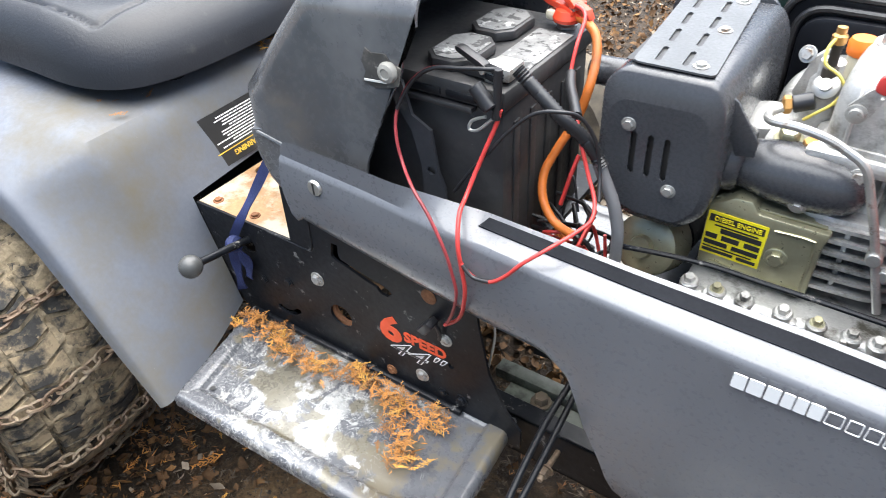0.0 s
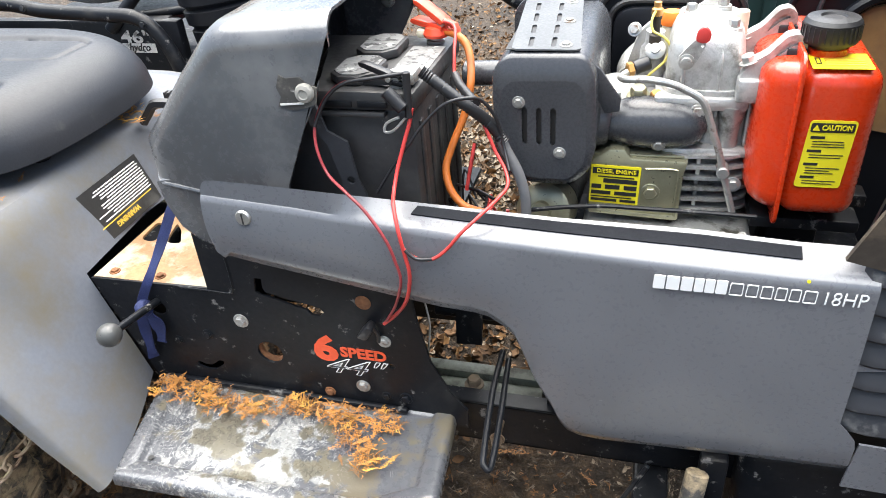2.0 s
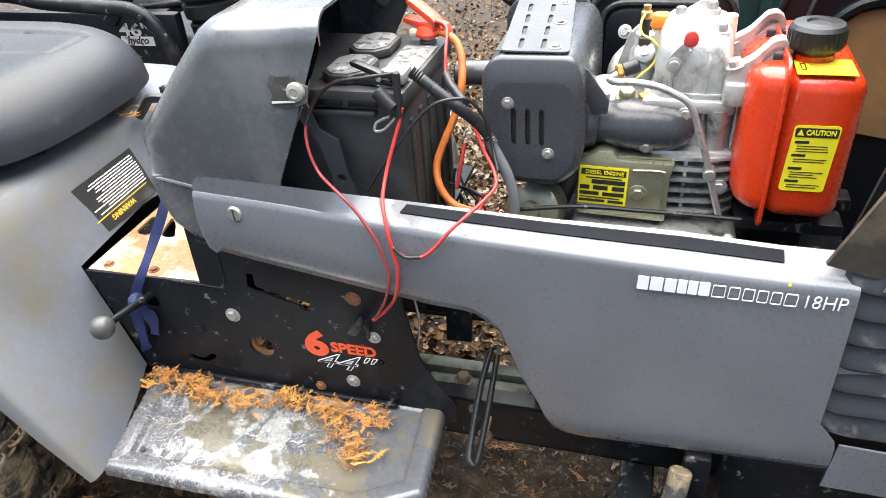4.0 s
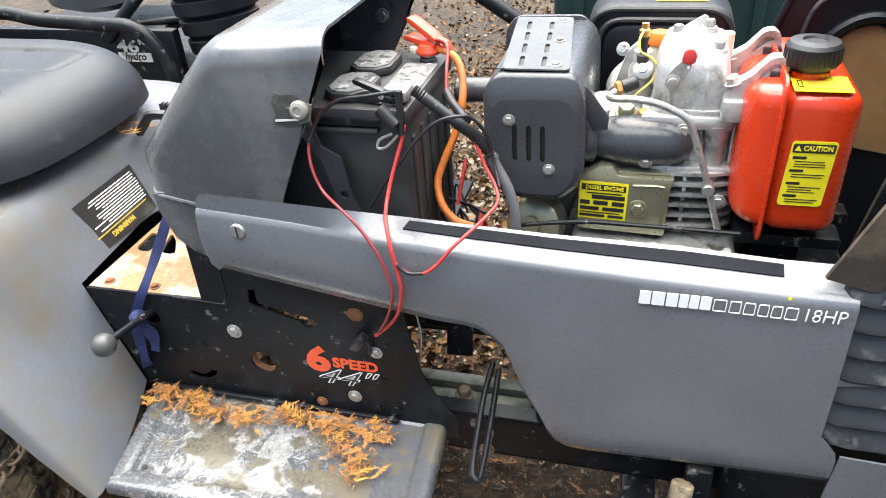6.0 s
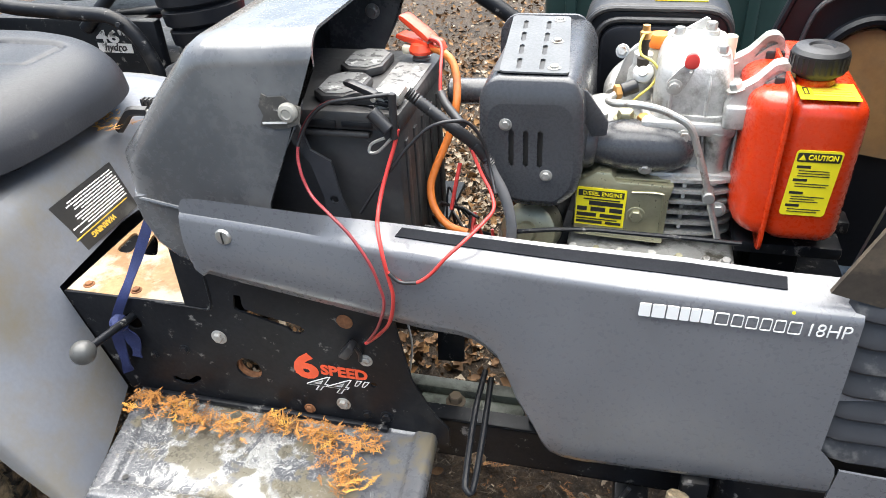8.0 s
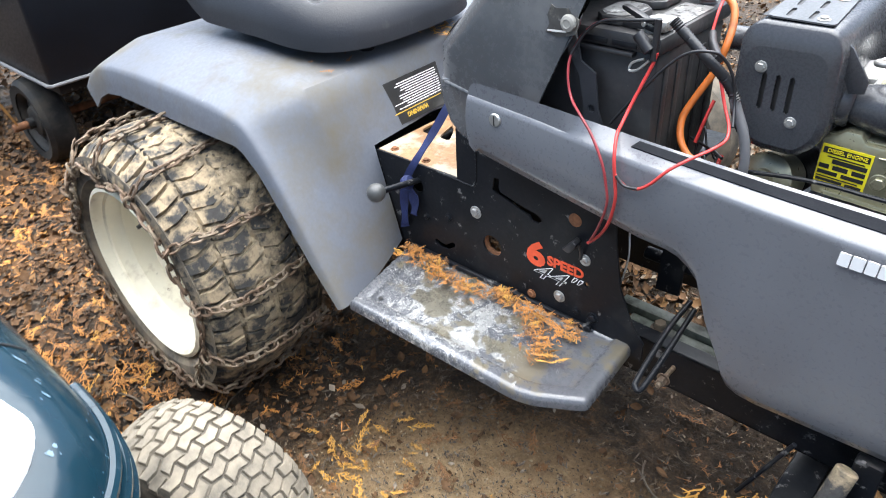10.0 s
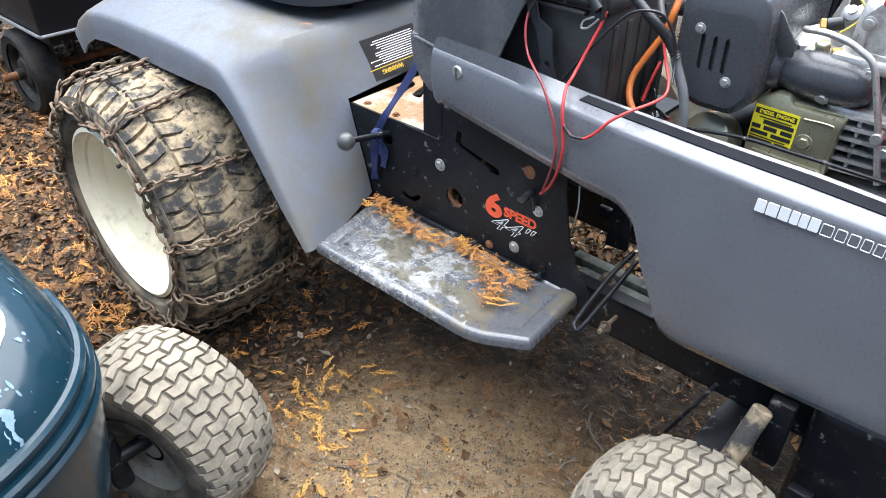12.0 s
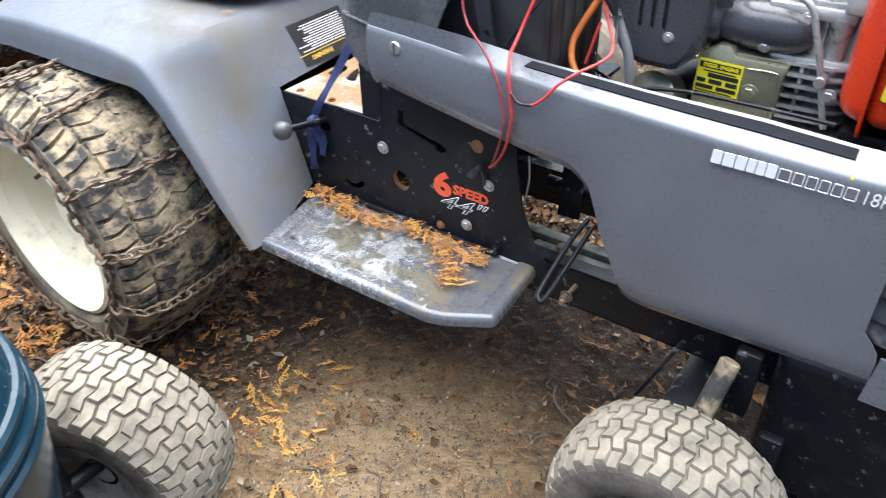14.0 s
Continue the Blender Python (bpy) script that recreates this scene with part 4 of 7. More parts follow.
def side_panel(far=False):
    ZB = [(0.118, 0.648), (0.121, 0.634), (0.13, 0.627), (0.165, 0.620), (0.214, 0.612), (0.30, 0.598), (0.413, 0.580), (0.455, 0.577), (0.472, 0.573), (0.488, 0.562), (0.503, 0.547),
          (0.515, 0.515), (0.526, 0.482), (0.549, 0.436), (0.559, 0.411), (0.569, 0.397), (0.585, 0.390), (0.61, 0.388), (0.874, 0.400)]
    ZC = [(0.118, 0.716), (0.245, 0.707), (0.34, 0.697), (0.451, 0.688), (0.523, 0.684), (0.662, 0.676), (0.80, 0.671), (0.874, 0.670)]
    ZT = [(0.118, 0.725), (0.123, 0.736), (0.133, 0.740), (0.20, 0.738), (0.285, 0.734), (0.381, 0.706), (0.55, 0.699), (0.70, 0.697), (0.80, 0.691), (0.874, 0.690)]
    xs = sorted(set([p[0] for p in ZB] + [0.125, 0.14, 0.15, 0.18, 0.24, 0.27, 0.285, 0.31, 0.34, 0.36, 0.381, 0.40, 0.43, 0.48, 0.495, 0.509, 0.535, 0.65, 0.7, 0.75, 0.8, 0.83, 0.85]))
    if far:
        xs = [x for x in xs if x > 0.5]
    rows = []
    for x in xs:
        zb, zc = edge_of(ZB, x), edge_of(ZC, x)
        tab = max(0.0, min(1.0, (0.381 - x) / 0.096))
        top = edge_of(ZT, x)
        yt = -0.002 * (1 - tab) - 0.041 * tab
        hem = 0.016 if x > 0.13 else 0.004
        col = [(x, -0.034, zb - 0.001), (x, -0.0365, zb), (x, -0.045, zb + hem - 0.002), (x, -0.046, zb + hem)]
        for k in (0.12, 0.17, 0.22, 0.27, 0.32, 0.5, 0.75, 0.93, 0.985):
            bow = -0.046 - 0.004 * math.sin(math.pi * k)
            col.append((x, bow, zb + hem + (zc - zb - hem - 0.004) * k))
        col += [(x, -0.046, zc - 0.004), (x, -0.0445, zc), (x, -0.0415, zc + 0.003)]
        for k in (0.3, 0.6, 0.9, 1.0):
            col.append((x, -0.0415 + (yt + 0.0415) * k, zc + 0.003 + (top - zc - 0.003) * k))
        col.append((x, yt + 0.003, top - 0.004))
        # below the vent the front edge steps forward round a soft corner
        step = 0.023 * max(0.0, min(1.0, (x - 0.79) / 0.084))
        col = [(a + step * max(0.0, min(1.0, (0.478 - c) / 0.024)) ** 0.6, b, c) for a, b, c in col]
        rows.append([(a, flip(b), c) for a, b, c in col] if far else col)
    p = loft(rows, M_GREY, "side_panel", tractor, "dusty grey sheet-metal side panel under the hood", 0.002, 28)
    if far:
        return p
    # black foam strip on its top flange
    strip = []
    for x in (0.388, 0.42, 0.46, 0.5, 0.55, 0.6, 0.65, 0.7, 0.75, 0.79, 0.803):
        row = []
        for k in (0.46, 0.58, 0.7, 0.82):
            xx = x - 0.012 * (1 - k) if x < 0.4 else x
            zc, zt = edge_of(ZC, xx), edge_of(ZT, xx)
            row.append((xx, -0.0415 + 0.0395 * k, zc + 0.005 + (zt - zc - 0.003) * k))
        strip.append(row)
    loft(strip, M_FOAM, "foam_strip", p, "black foam strip", 0.003, 30)
    b = part("slotted_screw", lathe([(0.0105, 0), (0.0105, 0.001), (0.009, 0.0035), (0.0, 0.0042)], (0.1745, -0.048, 0.695), (0, -1, 0), 24), M_STEEL, p)
    part("screw_slot", box((0.1737, -0.0525, 0.6875), (0.1757, -0.0515, 0.7025), 0), M_INK, b)
    # badge: bold white blocks, thin white outlines, and the power figure
    x = 0.6575
    for w in (0.0134, 0.0149, 0.0134, 0.0107, 0.0109, 0.0125):
        part("badge_block", plate(rounded([(x, 0.6498), (x + w * 0.9, 0.6496), (x + w * 0.94, 0.6668), (x + 0.001, 0.667)], 0.0015, 2), "y", -0.0512, -0.0500), M_WHITE, p, "white badge block", 0)
        x += w
    for w in (0.0168, 0.0146, 0.0146, 0.0136, 0.0136, 0.0158):
        z = 0.6494 - 0.0018 * (x - 0.734) / 0.086
        o = rounded([(x + 0.0008, z), (x + w * 0.86, z), (x + w * 0.88, z + 0.0155), (x + 0.0018, z + 0.0155)], 0.0018, 2)
        part("badge_outline", plate(o, "y", -0.0512, -0.0500, [inset(o, 0.0008)]), M_WHITE, p, "thin white badge outline", 0)
        x += w * 0.97
    words("18HP", 0.0235, (0.8215, -0.0505, 0.6475), (1, 0, 0.03), (0.05, 0, 1), M_WHITE, p, "lettering", -0.0002, 0.0385)
    part("paint_fleck", lathe([(0.0, 0), (0.002, 0.0002), (0, 0.0009)], (0.8075, -0.0485, 0.6735), (0, -1, 0.2), 10), M_YELLOW, p, "yellow paint fleck")
    return p


side_panel()
side_panel(True)


def build_cowl():
    hull = [(0.13, 0.588), (0.098, 0.589), (0.062, 0.604), (0.038, 0.630), (0.024, 0.668), (0.019, 0.704), (0.015, 0.714), (0.017, 0.767), (0.052, 0.806), (0.088, 0.848), (0.122, 0.884), (0.137, 0.900), (0.155, 0.912), (0.185, 0.918), (0.245, 0.922), (0.300, 0.926)]
    front = [(0.302, 0.905), (0.296, 0.885), (0.286, 0.865), (0.279, 0.838), (0.252, 0.79), (0.219, 0.718), (0.209, 0.66), (0.202, 0.61)]
    nrm = []
    for i in range(len(hull)):
        d = Vector(hull[min(i + 1, len(hull) - 1)]) - Vector(hull[max(i - 1, 0)])
        nrm.append(Vector((d.y, -d.x)).normalized())
    cols = []
    r = 0.034
    for y in (MID, 0.12, 0.07):
        cols.append([(x, y, z) for x, z in hull])
    for k in range(9):
        a = math.pi / 2 * k / 8
        e = r * (1 - math.cos(a))
        cols.append([(x + n.x * e * (0.25 if z < 0.71 else 1.0), -0.003 + r * (1 - math.sin(a)), z + n.y * e) for (x, z), n in zip(hull, nrm)])
    bm = bmesh.new()

    def half(cs):
        V = [[bm.verts.new(p) for p in c] for c in cs]
        for A, B in zip(V, V[1:]):
            for i in range(len(A) - 1):
                bm.faces.new((A[i], A[i + 1], B[i + 1], B[i]))
        y = cs[-1][0][1]
        bm.faces.new(V[-1] + [bm.verts.new((x, y, z)) for x, z in front])

    half(cols)
    half([[(x, flip(y) + 0.015 * (y < MID), z) for x, y, z in c] for c in cols])
    bmesh.ops.remove_doubles(bm, verts=bm.verts, dist=1e-5)
    bmesh.ops.recalc_face_normals(bm, faces=bm.faces)
    bmesh.ops.solidify(bm, geom=bm.faces[:], thickness=0.0035)
    c = part("dash_cowl", bm, M_COWL, tractor, "charcoal moulded dash cowl, scuffed and dusty", 45)
    bend = [(0.017 + 0.028 * (1 - math.cos(math.pi / 2 * k / 6)), -0.0025 + 0.034 * (1 - math.sin(math.pi / 2 * k / 6)), 0.7115 - 0.0035 * k / 6) for k in range(7)]
    part("crease", tube(bend + [(0.085, -0.0025, 0.701), (0.135, -0.0025, 0.692)], 0.0032, 8, 3), M_COWL, c)
    torn = [(0.228, 0.822), (0.246, 0.818), (0.262, 0.821), (0.276, 0.826), (0.281, 0.846), (0.268, 0.85), (0.262, 0.858), (0.243, 0.856), (0.236, 0.86), (0.23, 0.845), (0.234, 0.834)]
    part("glue_patch", plate(torn, "y", -0.0044, -0.003), M_GLUE, c, "torn dark sticker remains")
    slab((0.232, -0.0052, 0.824), (1, 0, 0.08), (0, 0, 1), 0.03, 0.0025, M_STICKER, c, "glue_line", 0.0006)
    part("hood_stop", lathe([(0.0105, 0), (0.0115, 0.004), (0.01, 0.008), (0.006, 0.0095), (0.005, 0.0085), (0, 0.0085)], (0.266, -0.0035, 0.8405), (0, -1, 0), 24), M_STOP, c, "pale round hood bumper")
    hexbolt(c, (0.236, 0.3705, 0.842), (0, -1, 0), 0.008, M_STEEL)
    return c


cowl = build_cowl()
# dark strut from the dash to the tray
part("dash_strut", plate([(0.243, 0.825), (0.262, 0.82), (0.272, 0.783), (0.296, 0.770), (0.303, 0.72), (0.311, 0.70), (0.311, 0.60), (0.280, 0.60), (0.281, 0.72), (0.270, 0.765), (0.252, 0.79)], "y", 0.018, 0.022, [ring(0.2935, 0.719, 0.0055)], 0.0), M_VENT, tractor, "flat black strut with a hole", 30)
part("dash_bulkhead", box((0.155, 0.0, 0.60), (0.162, 0.37, 0.885), 0.002), M_BLACK, tractor)
part("dash_switch", box((0.19, 0.30, 0.94), (0.25, 0.35, 0.955), 0.004), M_PLASTIC, tractor)


# ---- hood, tipped forward on its hinge ----
def build_hood():
    shell = []
    out = [(0.936, 0.70), (0.93, 0.75), (0.90, 0.93), (0.885, 1.02), (0.87, 1.16)]
    rows = []
    for x, z in out:
        rows.append([(x, -0.030, z), (x + 0.006, -0.037, z), (x + 0.04, -0.038, z), (x + 0.10, -0.036, z), (x + 0.2, -0.03, z)])
    side = loft(rows, M_COWL, "hood", tractor, "charcoal hood tipped up on its front hinge", 0.004, 40)
    loft([[(x + 0.004, y + 0.012, z) for x, y, z in r] for r in rows], M_TUB, "inner_face", side, "", 0.003, 40)
    # far cheek seen from inside, black, with a brown field under an arch
    cheek = [(0.795, 0.70), (0.795, 0.78), (0.807, 0.815), (0.829, 0.884), (0.905, 1.12), (1.2, 1.12), (1.2, 0.45), (0.95, 0.45)]
    part("far_cheek", plate(rounded(cheek, 0.01, 3), "y", 0.372, 0.378, bevel=0.001), M_TUB, side, "black inside of the far hood cheek")
    part("cheek_flange", tube([(0.799, 0.368, 0.78), (0.811, 0.368, 0.815), (0.833, 0.368, 0.884), (0.88, 0.368, 1.03), (0.908, 0.368, 1.11)], 0.005, 8), M_TUB, side)
    part("stiffener", tube([(0.845, 0.366, 0.80), (0.856, 0.366, 0.846), (0.88, 0.366, 0.868), (0.94, 0.366, 0.893), (1.05, 0.366, 0.945)], 0.0035, 8), M_VENT, side, "raised line pressed into the cheek")
    field = [(0.875, 0.66), (0.878, 0.77), (0.889, 0.80), (0.91, 0.82), (0.936, 0.826), (0.965, 0.815), (0.992, 0.787), (1.015, 0.75), (1.02, 0.69), (1.0, 0.64)]
    part("lining", plate(rounded(field, 0.006, 2), "y", 0.366, 0.3715), M_TAN, side, "brown field inside the hood")
    arch = [(0.868, 0.362, 0.70), (0.87, 0.362, 0.775), (0.882, 0.362, 0.81), (0.908, 0.362, 0.832), (0.938, 0.362, 0.838), (0.972, 0.362, 0.826), (1.002, 0.362, 0.795), (1.03, 0.362, 0.75)]
    part("arch_rim", tube(arch, 0.008, 8), M_TUB, side)
    loft([[(1.20, -0.03, 0.70), (1.20, 0.39, 0.70)], [(1.17, -0.03, 0.93), (1.17, 0.39, 0.93)], [(1.08, -0.03, 1.16), (1.08, 0.39, 1.16)]], M_TUB, "hood_top", side, "", 0.004, 40)
    part("brace", plate([(0.872, 0.64), (0.90, 0.64), (0.935, 0.82), (0.93, 0.87), (0.908, 0.84)], "y", 0.0, 0.006), M_BLACK, side)
    part("gusset", plate([(0.862, 0.676), (0.912, 0.664), (0.936, 0.70), (0.925, 0.80), (0.915, 0.81)], "y", -0.022, -0.016), M_GUSSET, side, "dull brown-grey gusset")
    # decal field with its red line on the side
    slab((0.954, -0.0405, 0.715), (1, 0, 0), (-0.17, 0, 1), 0.08, 0.5, M_DECAL, side, "stripe_field", 0.0015)
    slab((0.962, -0.0425, 0.735), (1, 0, 0), (-0.17, 0, 1), 0.003, 0.5, M_REDPRINT, side, "red_line", 0.0008, "thin red stripe")
    for k in range(9):
        slab((0.975 - 0.0027 * k, -0.0425, 0.76 + k * 0.016), (1, 0, 0), (-0.17, 0, 1), 0.018, 0.011, M_WHITE, side, "badge_block", 0.0007)
    # ribbed vent cheek under it
    rows = []
    zs = []
    n = 7
    for k in range(n):
        z0 = 0.443 + k * 0.0335
        zs += [(z0, 0.001), (z0 + 0.0012, 0.009), (z0 + 0.005, 0.0115), (z0 + 0.012, 0.0105), (z0 + 0.022, 0.004), (z0 + 0.0325, 0.0)]
    for z, d in zs:
        x0 = 0.896 + 0.02 * max(0.0, (0.465 - z) / 0.022) ** 2
        rows.append([(x0, -0.031, z), (x0 + 0.006, -0.034 - d * 0.6, z), (x0 + 0.03, -0.036 - d, z), (x0 + 0.1, -0.036 - d, z), (x0 + 0.18, -0.03 - d, z), (x0 + 0.22, 0.0 - d, z)])
    g = loft(rows, M_VENT, "vent_cheek", side, "ribbed charcoal side vent, dusty", 0.003, 30)
    slab((0.901, -0.0425, 0.5345), (1, 0, 0.17), (0, 0, 1), 0.12, 0.011, M_GREY, g, "paint_strip", 0.001, "leftover strip of grey paint")
    loft([[(0.916, -0.03, 0.655), (0.95, -0.037, 0.667), (1.02, -0.038, 0.672), (1.12, -0.03, 0.672)], [(0.925, -0.03, 0.69), (0.95, -0.036, 0.70), (1.02, -0.038, 0.705), (1.12, -0.03, 0.705)]], M_FENDER, "ledge", side, "pale dusty ledge", 0.003, 40)
    loft([[(0.924, -0.03, 0.434), (1.0, -0.036, 0.437), (1.1, -0.03, 0.441)], [(0.919, -0.028, 0.359), (1.0, -0.032, 0.362), (1.06, -0.02, 0.365)]], M_GREY, "lower_corner", side, "", 0.003, 40)
    return side


hood_side = build_hood()
nudge([hood_side], -0.024, -0.018, 0.02)
nudge(named(hood_side, "vent_cheek"), -0.012, 0.02, 0.0)
nudge(named(hood_side, "far_cheek cheek_flange stiffener lining arch_rim"), 0.02, 0.02, -0.012)


# ---- seat ----
def build_seat():
    bm = bmesh.new()
    nx, ny = 180, 170
    grid = []
    x0, x1, y0, y1 = -0.78, -0.191, -0.046, 0.41

    def squircle(u, v):
        # map the square to a rounded outline
        r = max(abs(u), abs(v))
        if r < 1e-6:
            return 0, 0
        k = (abs(u / r) ** 5 + abs(v / r) ** 5) ** (-1 / 5)
        return u * k, v * k

    top, low = [], []
    for j in range(ny + 1):
        a, b = [], []
        for i in range(nx + 1):
            u, v = 2 * i / nx - 1, 2 * j / ny - 1
            su, sv = squircle(u, v)
            r = max(abs(u), abs(v))
            cx, cy = (x0 + x1) / 2, (y0 + y1) / 2
            x, y = cx + su * (x1 - x0) / 2, cy + sv * (y1 - y0) / 2
            x -= 0.03 * (sv ** 2) * (su > 0) * su
            roll = math.sqrt(max(0, 1 - max(0, (r - 0.6) / 0.4) ** 2.2))
            z = 0.713 + 0.097 * roll - 0.016 * math.exp(-((su / 0.7) ** 4) - (sv / 0.7) ** 4) - 0.016 * max(0, su - 0.35)
            # two sunken panels with a groove round each
            px, py = abs(x + 0.45) - 0.155, abs(abs(y - 0.157) - 0.1) - 0.034
            gap = math.hypot(max(px, 0), max(py, 0)) + min(max(px, py), 0) - 0.014
            z -= 0.0045 * math.exp(-(gap / 0.005) ** 2) + 0.002 * (gap < 0)
            rise = 0.2 * max(0.0, (-0.575 - x) / 0.205) ** 1.6
            z += rise
            a.append(bm.verts.new((x, y, z)))
            b.append(bm.verts.new((cx + (x - cx) * 0.95, cy + (y - cy) * 0.95, 0.695 + 0.012 * (r ** 3) + rise)) if r < 1 else a[-1])
        top.append(a), low.append(b)
    for j in range(ny):
        for i in range(nx):
            bm.faces.new((top[j][i], top[j][i + 1], top[j + 1][i + 1], top[j + 1][i]))
            q = [low[j][i], low[j + 1][i], low[j + 1][i + 1], low[j][i + 1]]
            if len(set(q)) == 4:
                try:
                    bm.faces.new(q)
                except ValueError:
                    pass
    bmesh.ops.recalc_face_normals(bm, faces=bm.faces)
    s = part("seat", bm, M_SEAT, tractor, "grey vinyl moulded seat pad with soft rounded edges", 60)
    part("seat_pan", box((-0.58, 0.09, 0.672), (-0.26, 0.31, 0.69), 0.005), M_BLACK, s)
    for x, y in ((-0.27, 0.1), (-0.27, 0.27), (-0.5, 0.1), (-0.5, 0.27)):
        part("spring", lathe([(0.02, 0), (0.021, 0.004), (0.018, 0.008), (0.02, 0.012)], (x, y, 0.672), (0, 0, 1), 16), M_BLACK, s)
    return s


build_seat()
part("fuel_cap", lathe([(0.016, 0), (0.016, 0.012), (0.034, 0.014), (0.036, 0.02), (0.036, 0.034), (0.031, 0.041), (0.012, 0.044), (0, 0.044)], (-0.62, 0.13, 0.672), (0, 0, 1), 28), M_PLASTIC, tractor, "black knurled fuel cap")
grip = part("parking_lever", tube([(-0.199, 0.270, 0.665), (-0.181, 0.270, 0.684), (-0.168, 0.270, 0.698), (-0.152, 0.270, 0.701), (-0.133, 0.270, 0.701)], 0.0085, 6, 2), M_PLASTIC, tractor, "black plastic hand lever")
part("lever_rod", rod((-0.135, 0.270, 0.700), (-0.088, 0.270, 0.697), 0.005), M_STEEL, grip)
lid_at = Vector((-0.152, 0.318, 0.690))
block = part("latch_block", box(lid_at - Vector((0.022, 0.01, 0.016)), lid_at + Vector((0.022, 0.01, 0.012)), 0.003), M_PLASTIC, tractor, "ribbed black plastic latch block")
for k in range(5):
    part("latch_rib", box(lid_at + Vector((-0.019 + 0.008 * k, -0.0125, -0.012)), lid_at + Vector((-0.015 + 0.008 * k, 0.0, 0.0155)), 0.001), M_PLASTIC, block)
part("lever_mount", box((-0.07, 0.28, 0.533), (-0.05, 0.31, 0.705), 0.003), M_STEEL, tractor)


# ---- wheels ----
def rim(name, at, R, half, material, label, lugs=5):
    prof = [(R * 1.02, half * 0.9), (R * 1.035, half * 0.97), (R * 0.99, half), (R * 0.96, half * 0.94), (R * 0.952, half * 0.82), (R * 0.925, half * 0.79), (R * 0.918, half * 0.58), (R * 0.893, half * 0.54), (R * 0.885, half * 0.2), (R * 0.84, half * 0.08),
            (R * 0.6, half * 0.02), (R * 0.42, half * 0.1), (R * 0.3, half * 0.22), (R * 0.27, half * 0.5), (R * 0.22, half * 0.53), (0, half * 0.54)]
    back = [(R * 0.9, -half * 0.7), (R * 1.03, -half * 0.95), (R * 1.03, -half), (R * 0.8, -half * 0.6)]
    bm = lathe(back[::-1] + prof, at, (0, -1, 0), 48)
    w = part(name, bm, material, tractor, label, 40)
    for k in range(lugs):
        a = 2 * math.pi * k / lugs + 0.3
        hexbolt(w, (at[0] + R * 0.47 * math.cos(a), at[1] - half * 0.07, at[2] + R * 0.47 * math.sin(a)), (0, -1, 0), 0.008, M_RUST, None, "wheel_bolt")
    return w


RW = (-0.508, -0.236, 0.286)
rw = rim("rear_wheel", RW, 0.19, 0.128, M_RIM, "cream-painted rear wheel rim, mud-specked")
tyre(rw, 0.292, 0.268, 0.19, RW, 0.017, "bar", "tyre", "large muddy lugged tyre")
rnd = random.Random(31)
for k in range(30):
    a, r, s = rnd.uniform(0, 6.28), 0.19 * rnd.uniform(0.5, 0.83), rnd.uniform(0.0012, 0.0042)
    part("mud_speck", plate([(RW[0] + r * math.cos(a) + s * rnd.uniform(0.5, 1.3) * math.cos(t), RW[2] + r * math.sin(a) + s * rnd.uniform(0.5, 1.3) * math.sin(t)) for t in [0.9 * i for i in range(7)]], "y", RW[1] - 0.128 * 0.09, RW[1] + 0.002), M_GUSSET, rw)
part("caught_twig", tube([(RW[0] + 0.02, RW[1] - 0.03, RW[2] + 0.11), (RW[0] + 0.045, RW[1] - 0.02, RW[2] + 0.06), (RW[0] + 0.05, RW[1] - 0.016, RW[2] + 0.0), (RW[0] + 0.075, RW[1] - 0.018, RW[2] - 0.02), (RW[0] + 0.13, RW[1] - 0.05, RW[2] - 0.05)], 0.0011, 6, 4), M_GUSSET, rw, "thin twig caught inside the rim")
part("valve", rod((RW[0] + 0.06, RW[1] - 0.10, RW[2] + 0.145), (RW[0] + 0.058, RW[1] - 0.125, RW[2] + 0.138), 0.004), M_INK, rw)
FW = (0.728, -0.181, 0.162)
fw = rim("front_wheel", FW, 0.08, 0.066, M_GREYRIM, "dirty grey front wheel rim", 0)
tyre(fw, 0.168, 0.142, 0.08, FW, 0.0055, "turf", "tyre", "turf tyre caked with dry mud")
for src, y in ((rw, flip(RW[1])), (fw, flip(FW[1]))):
    copy_thing(src, Matrix.Translation((2 * (RW[0] if src is rw else FW[0]), 2 * MID, 0)) @ Matrix.Rotation(math.pi, 4, "Z"))
tread(rw, 0.292, 0.268, RW, 0.017, "bar", M_MUDLUG)
mud_coat(rw, 0.292, 0.268, RW, 0.017, "bar", 0.4)
mud_coat(fw, 0.168, 0.142, FW, 0.0055, "turf", -0.9, 0.3)
tread(fw, 0.168, 0.142, FW, 0.0055, "turf", M_TURFLUG, 3)
part("front_axle", box((0.66, -0.12, 0.17), (0.71, 0.48, 0.235), 0.006), M_BLACK, tractor)
part("rear_axle", box((-0.56, -0.04, 0.22), (-0.45, 0.40, 0.34), 0.02), M_BLACK, tractor)
part("gearbox", box((-0.62, 0.06, 0.24), (-0.12, 0.30, 0.50), 0.03, 3), M_BLACK, tractor)
part("spindle", rod((0.738, -0.028, 0.345), (0.72, -0.085, 0.232), 0.015), M_MUDLUG, tractor, "muddy brown spindle tube")
part("tie_rod", rod((0.620, -0.050, 0.225), (0.674, -0.050, 0.366), 0.0032), M_BLACK, tractor, "thin dark tie rod")
part("front_frame", box((0.79, 0.0, 0.10), (1.12, 0.36, 0.37), 0.02, 3), M_BLACK, tractor, "grimy black front frame")
for xx, zz in ((0.74, 0.3), (0.80, 0.16)):
    part("hanger", box((xx, -0.02, zz - 0.06), (xx + 0.035, 0.0, zz + 0.06), 0.004), M_BLACK, tractor)

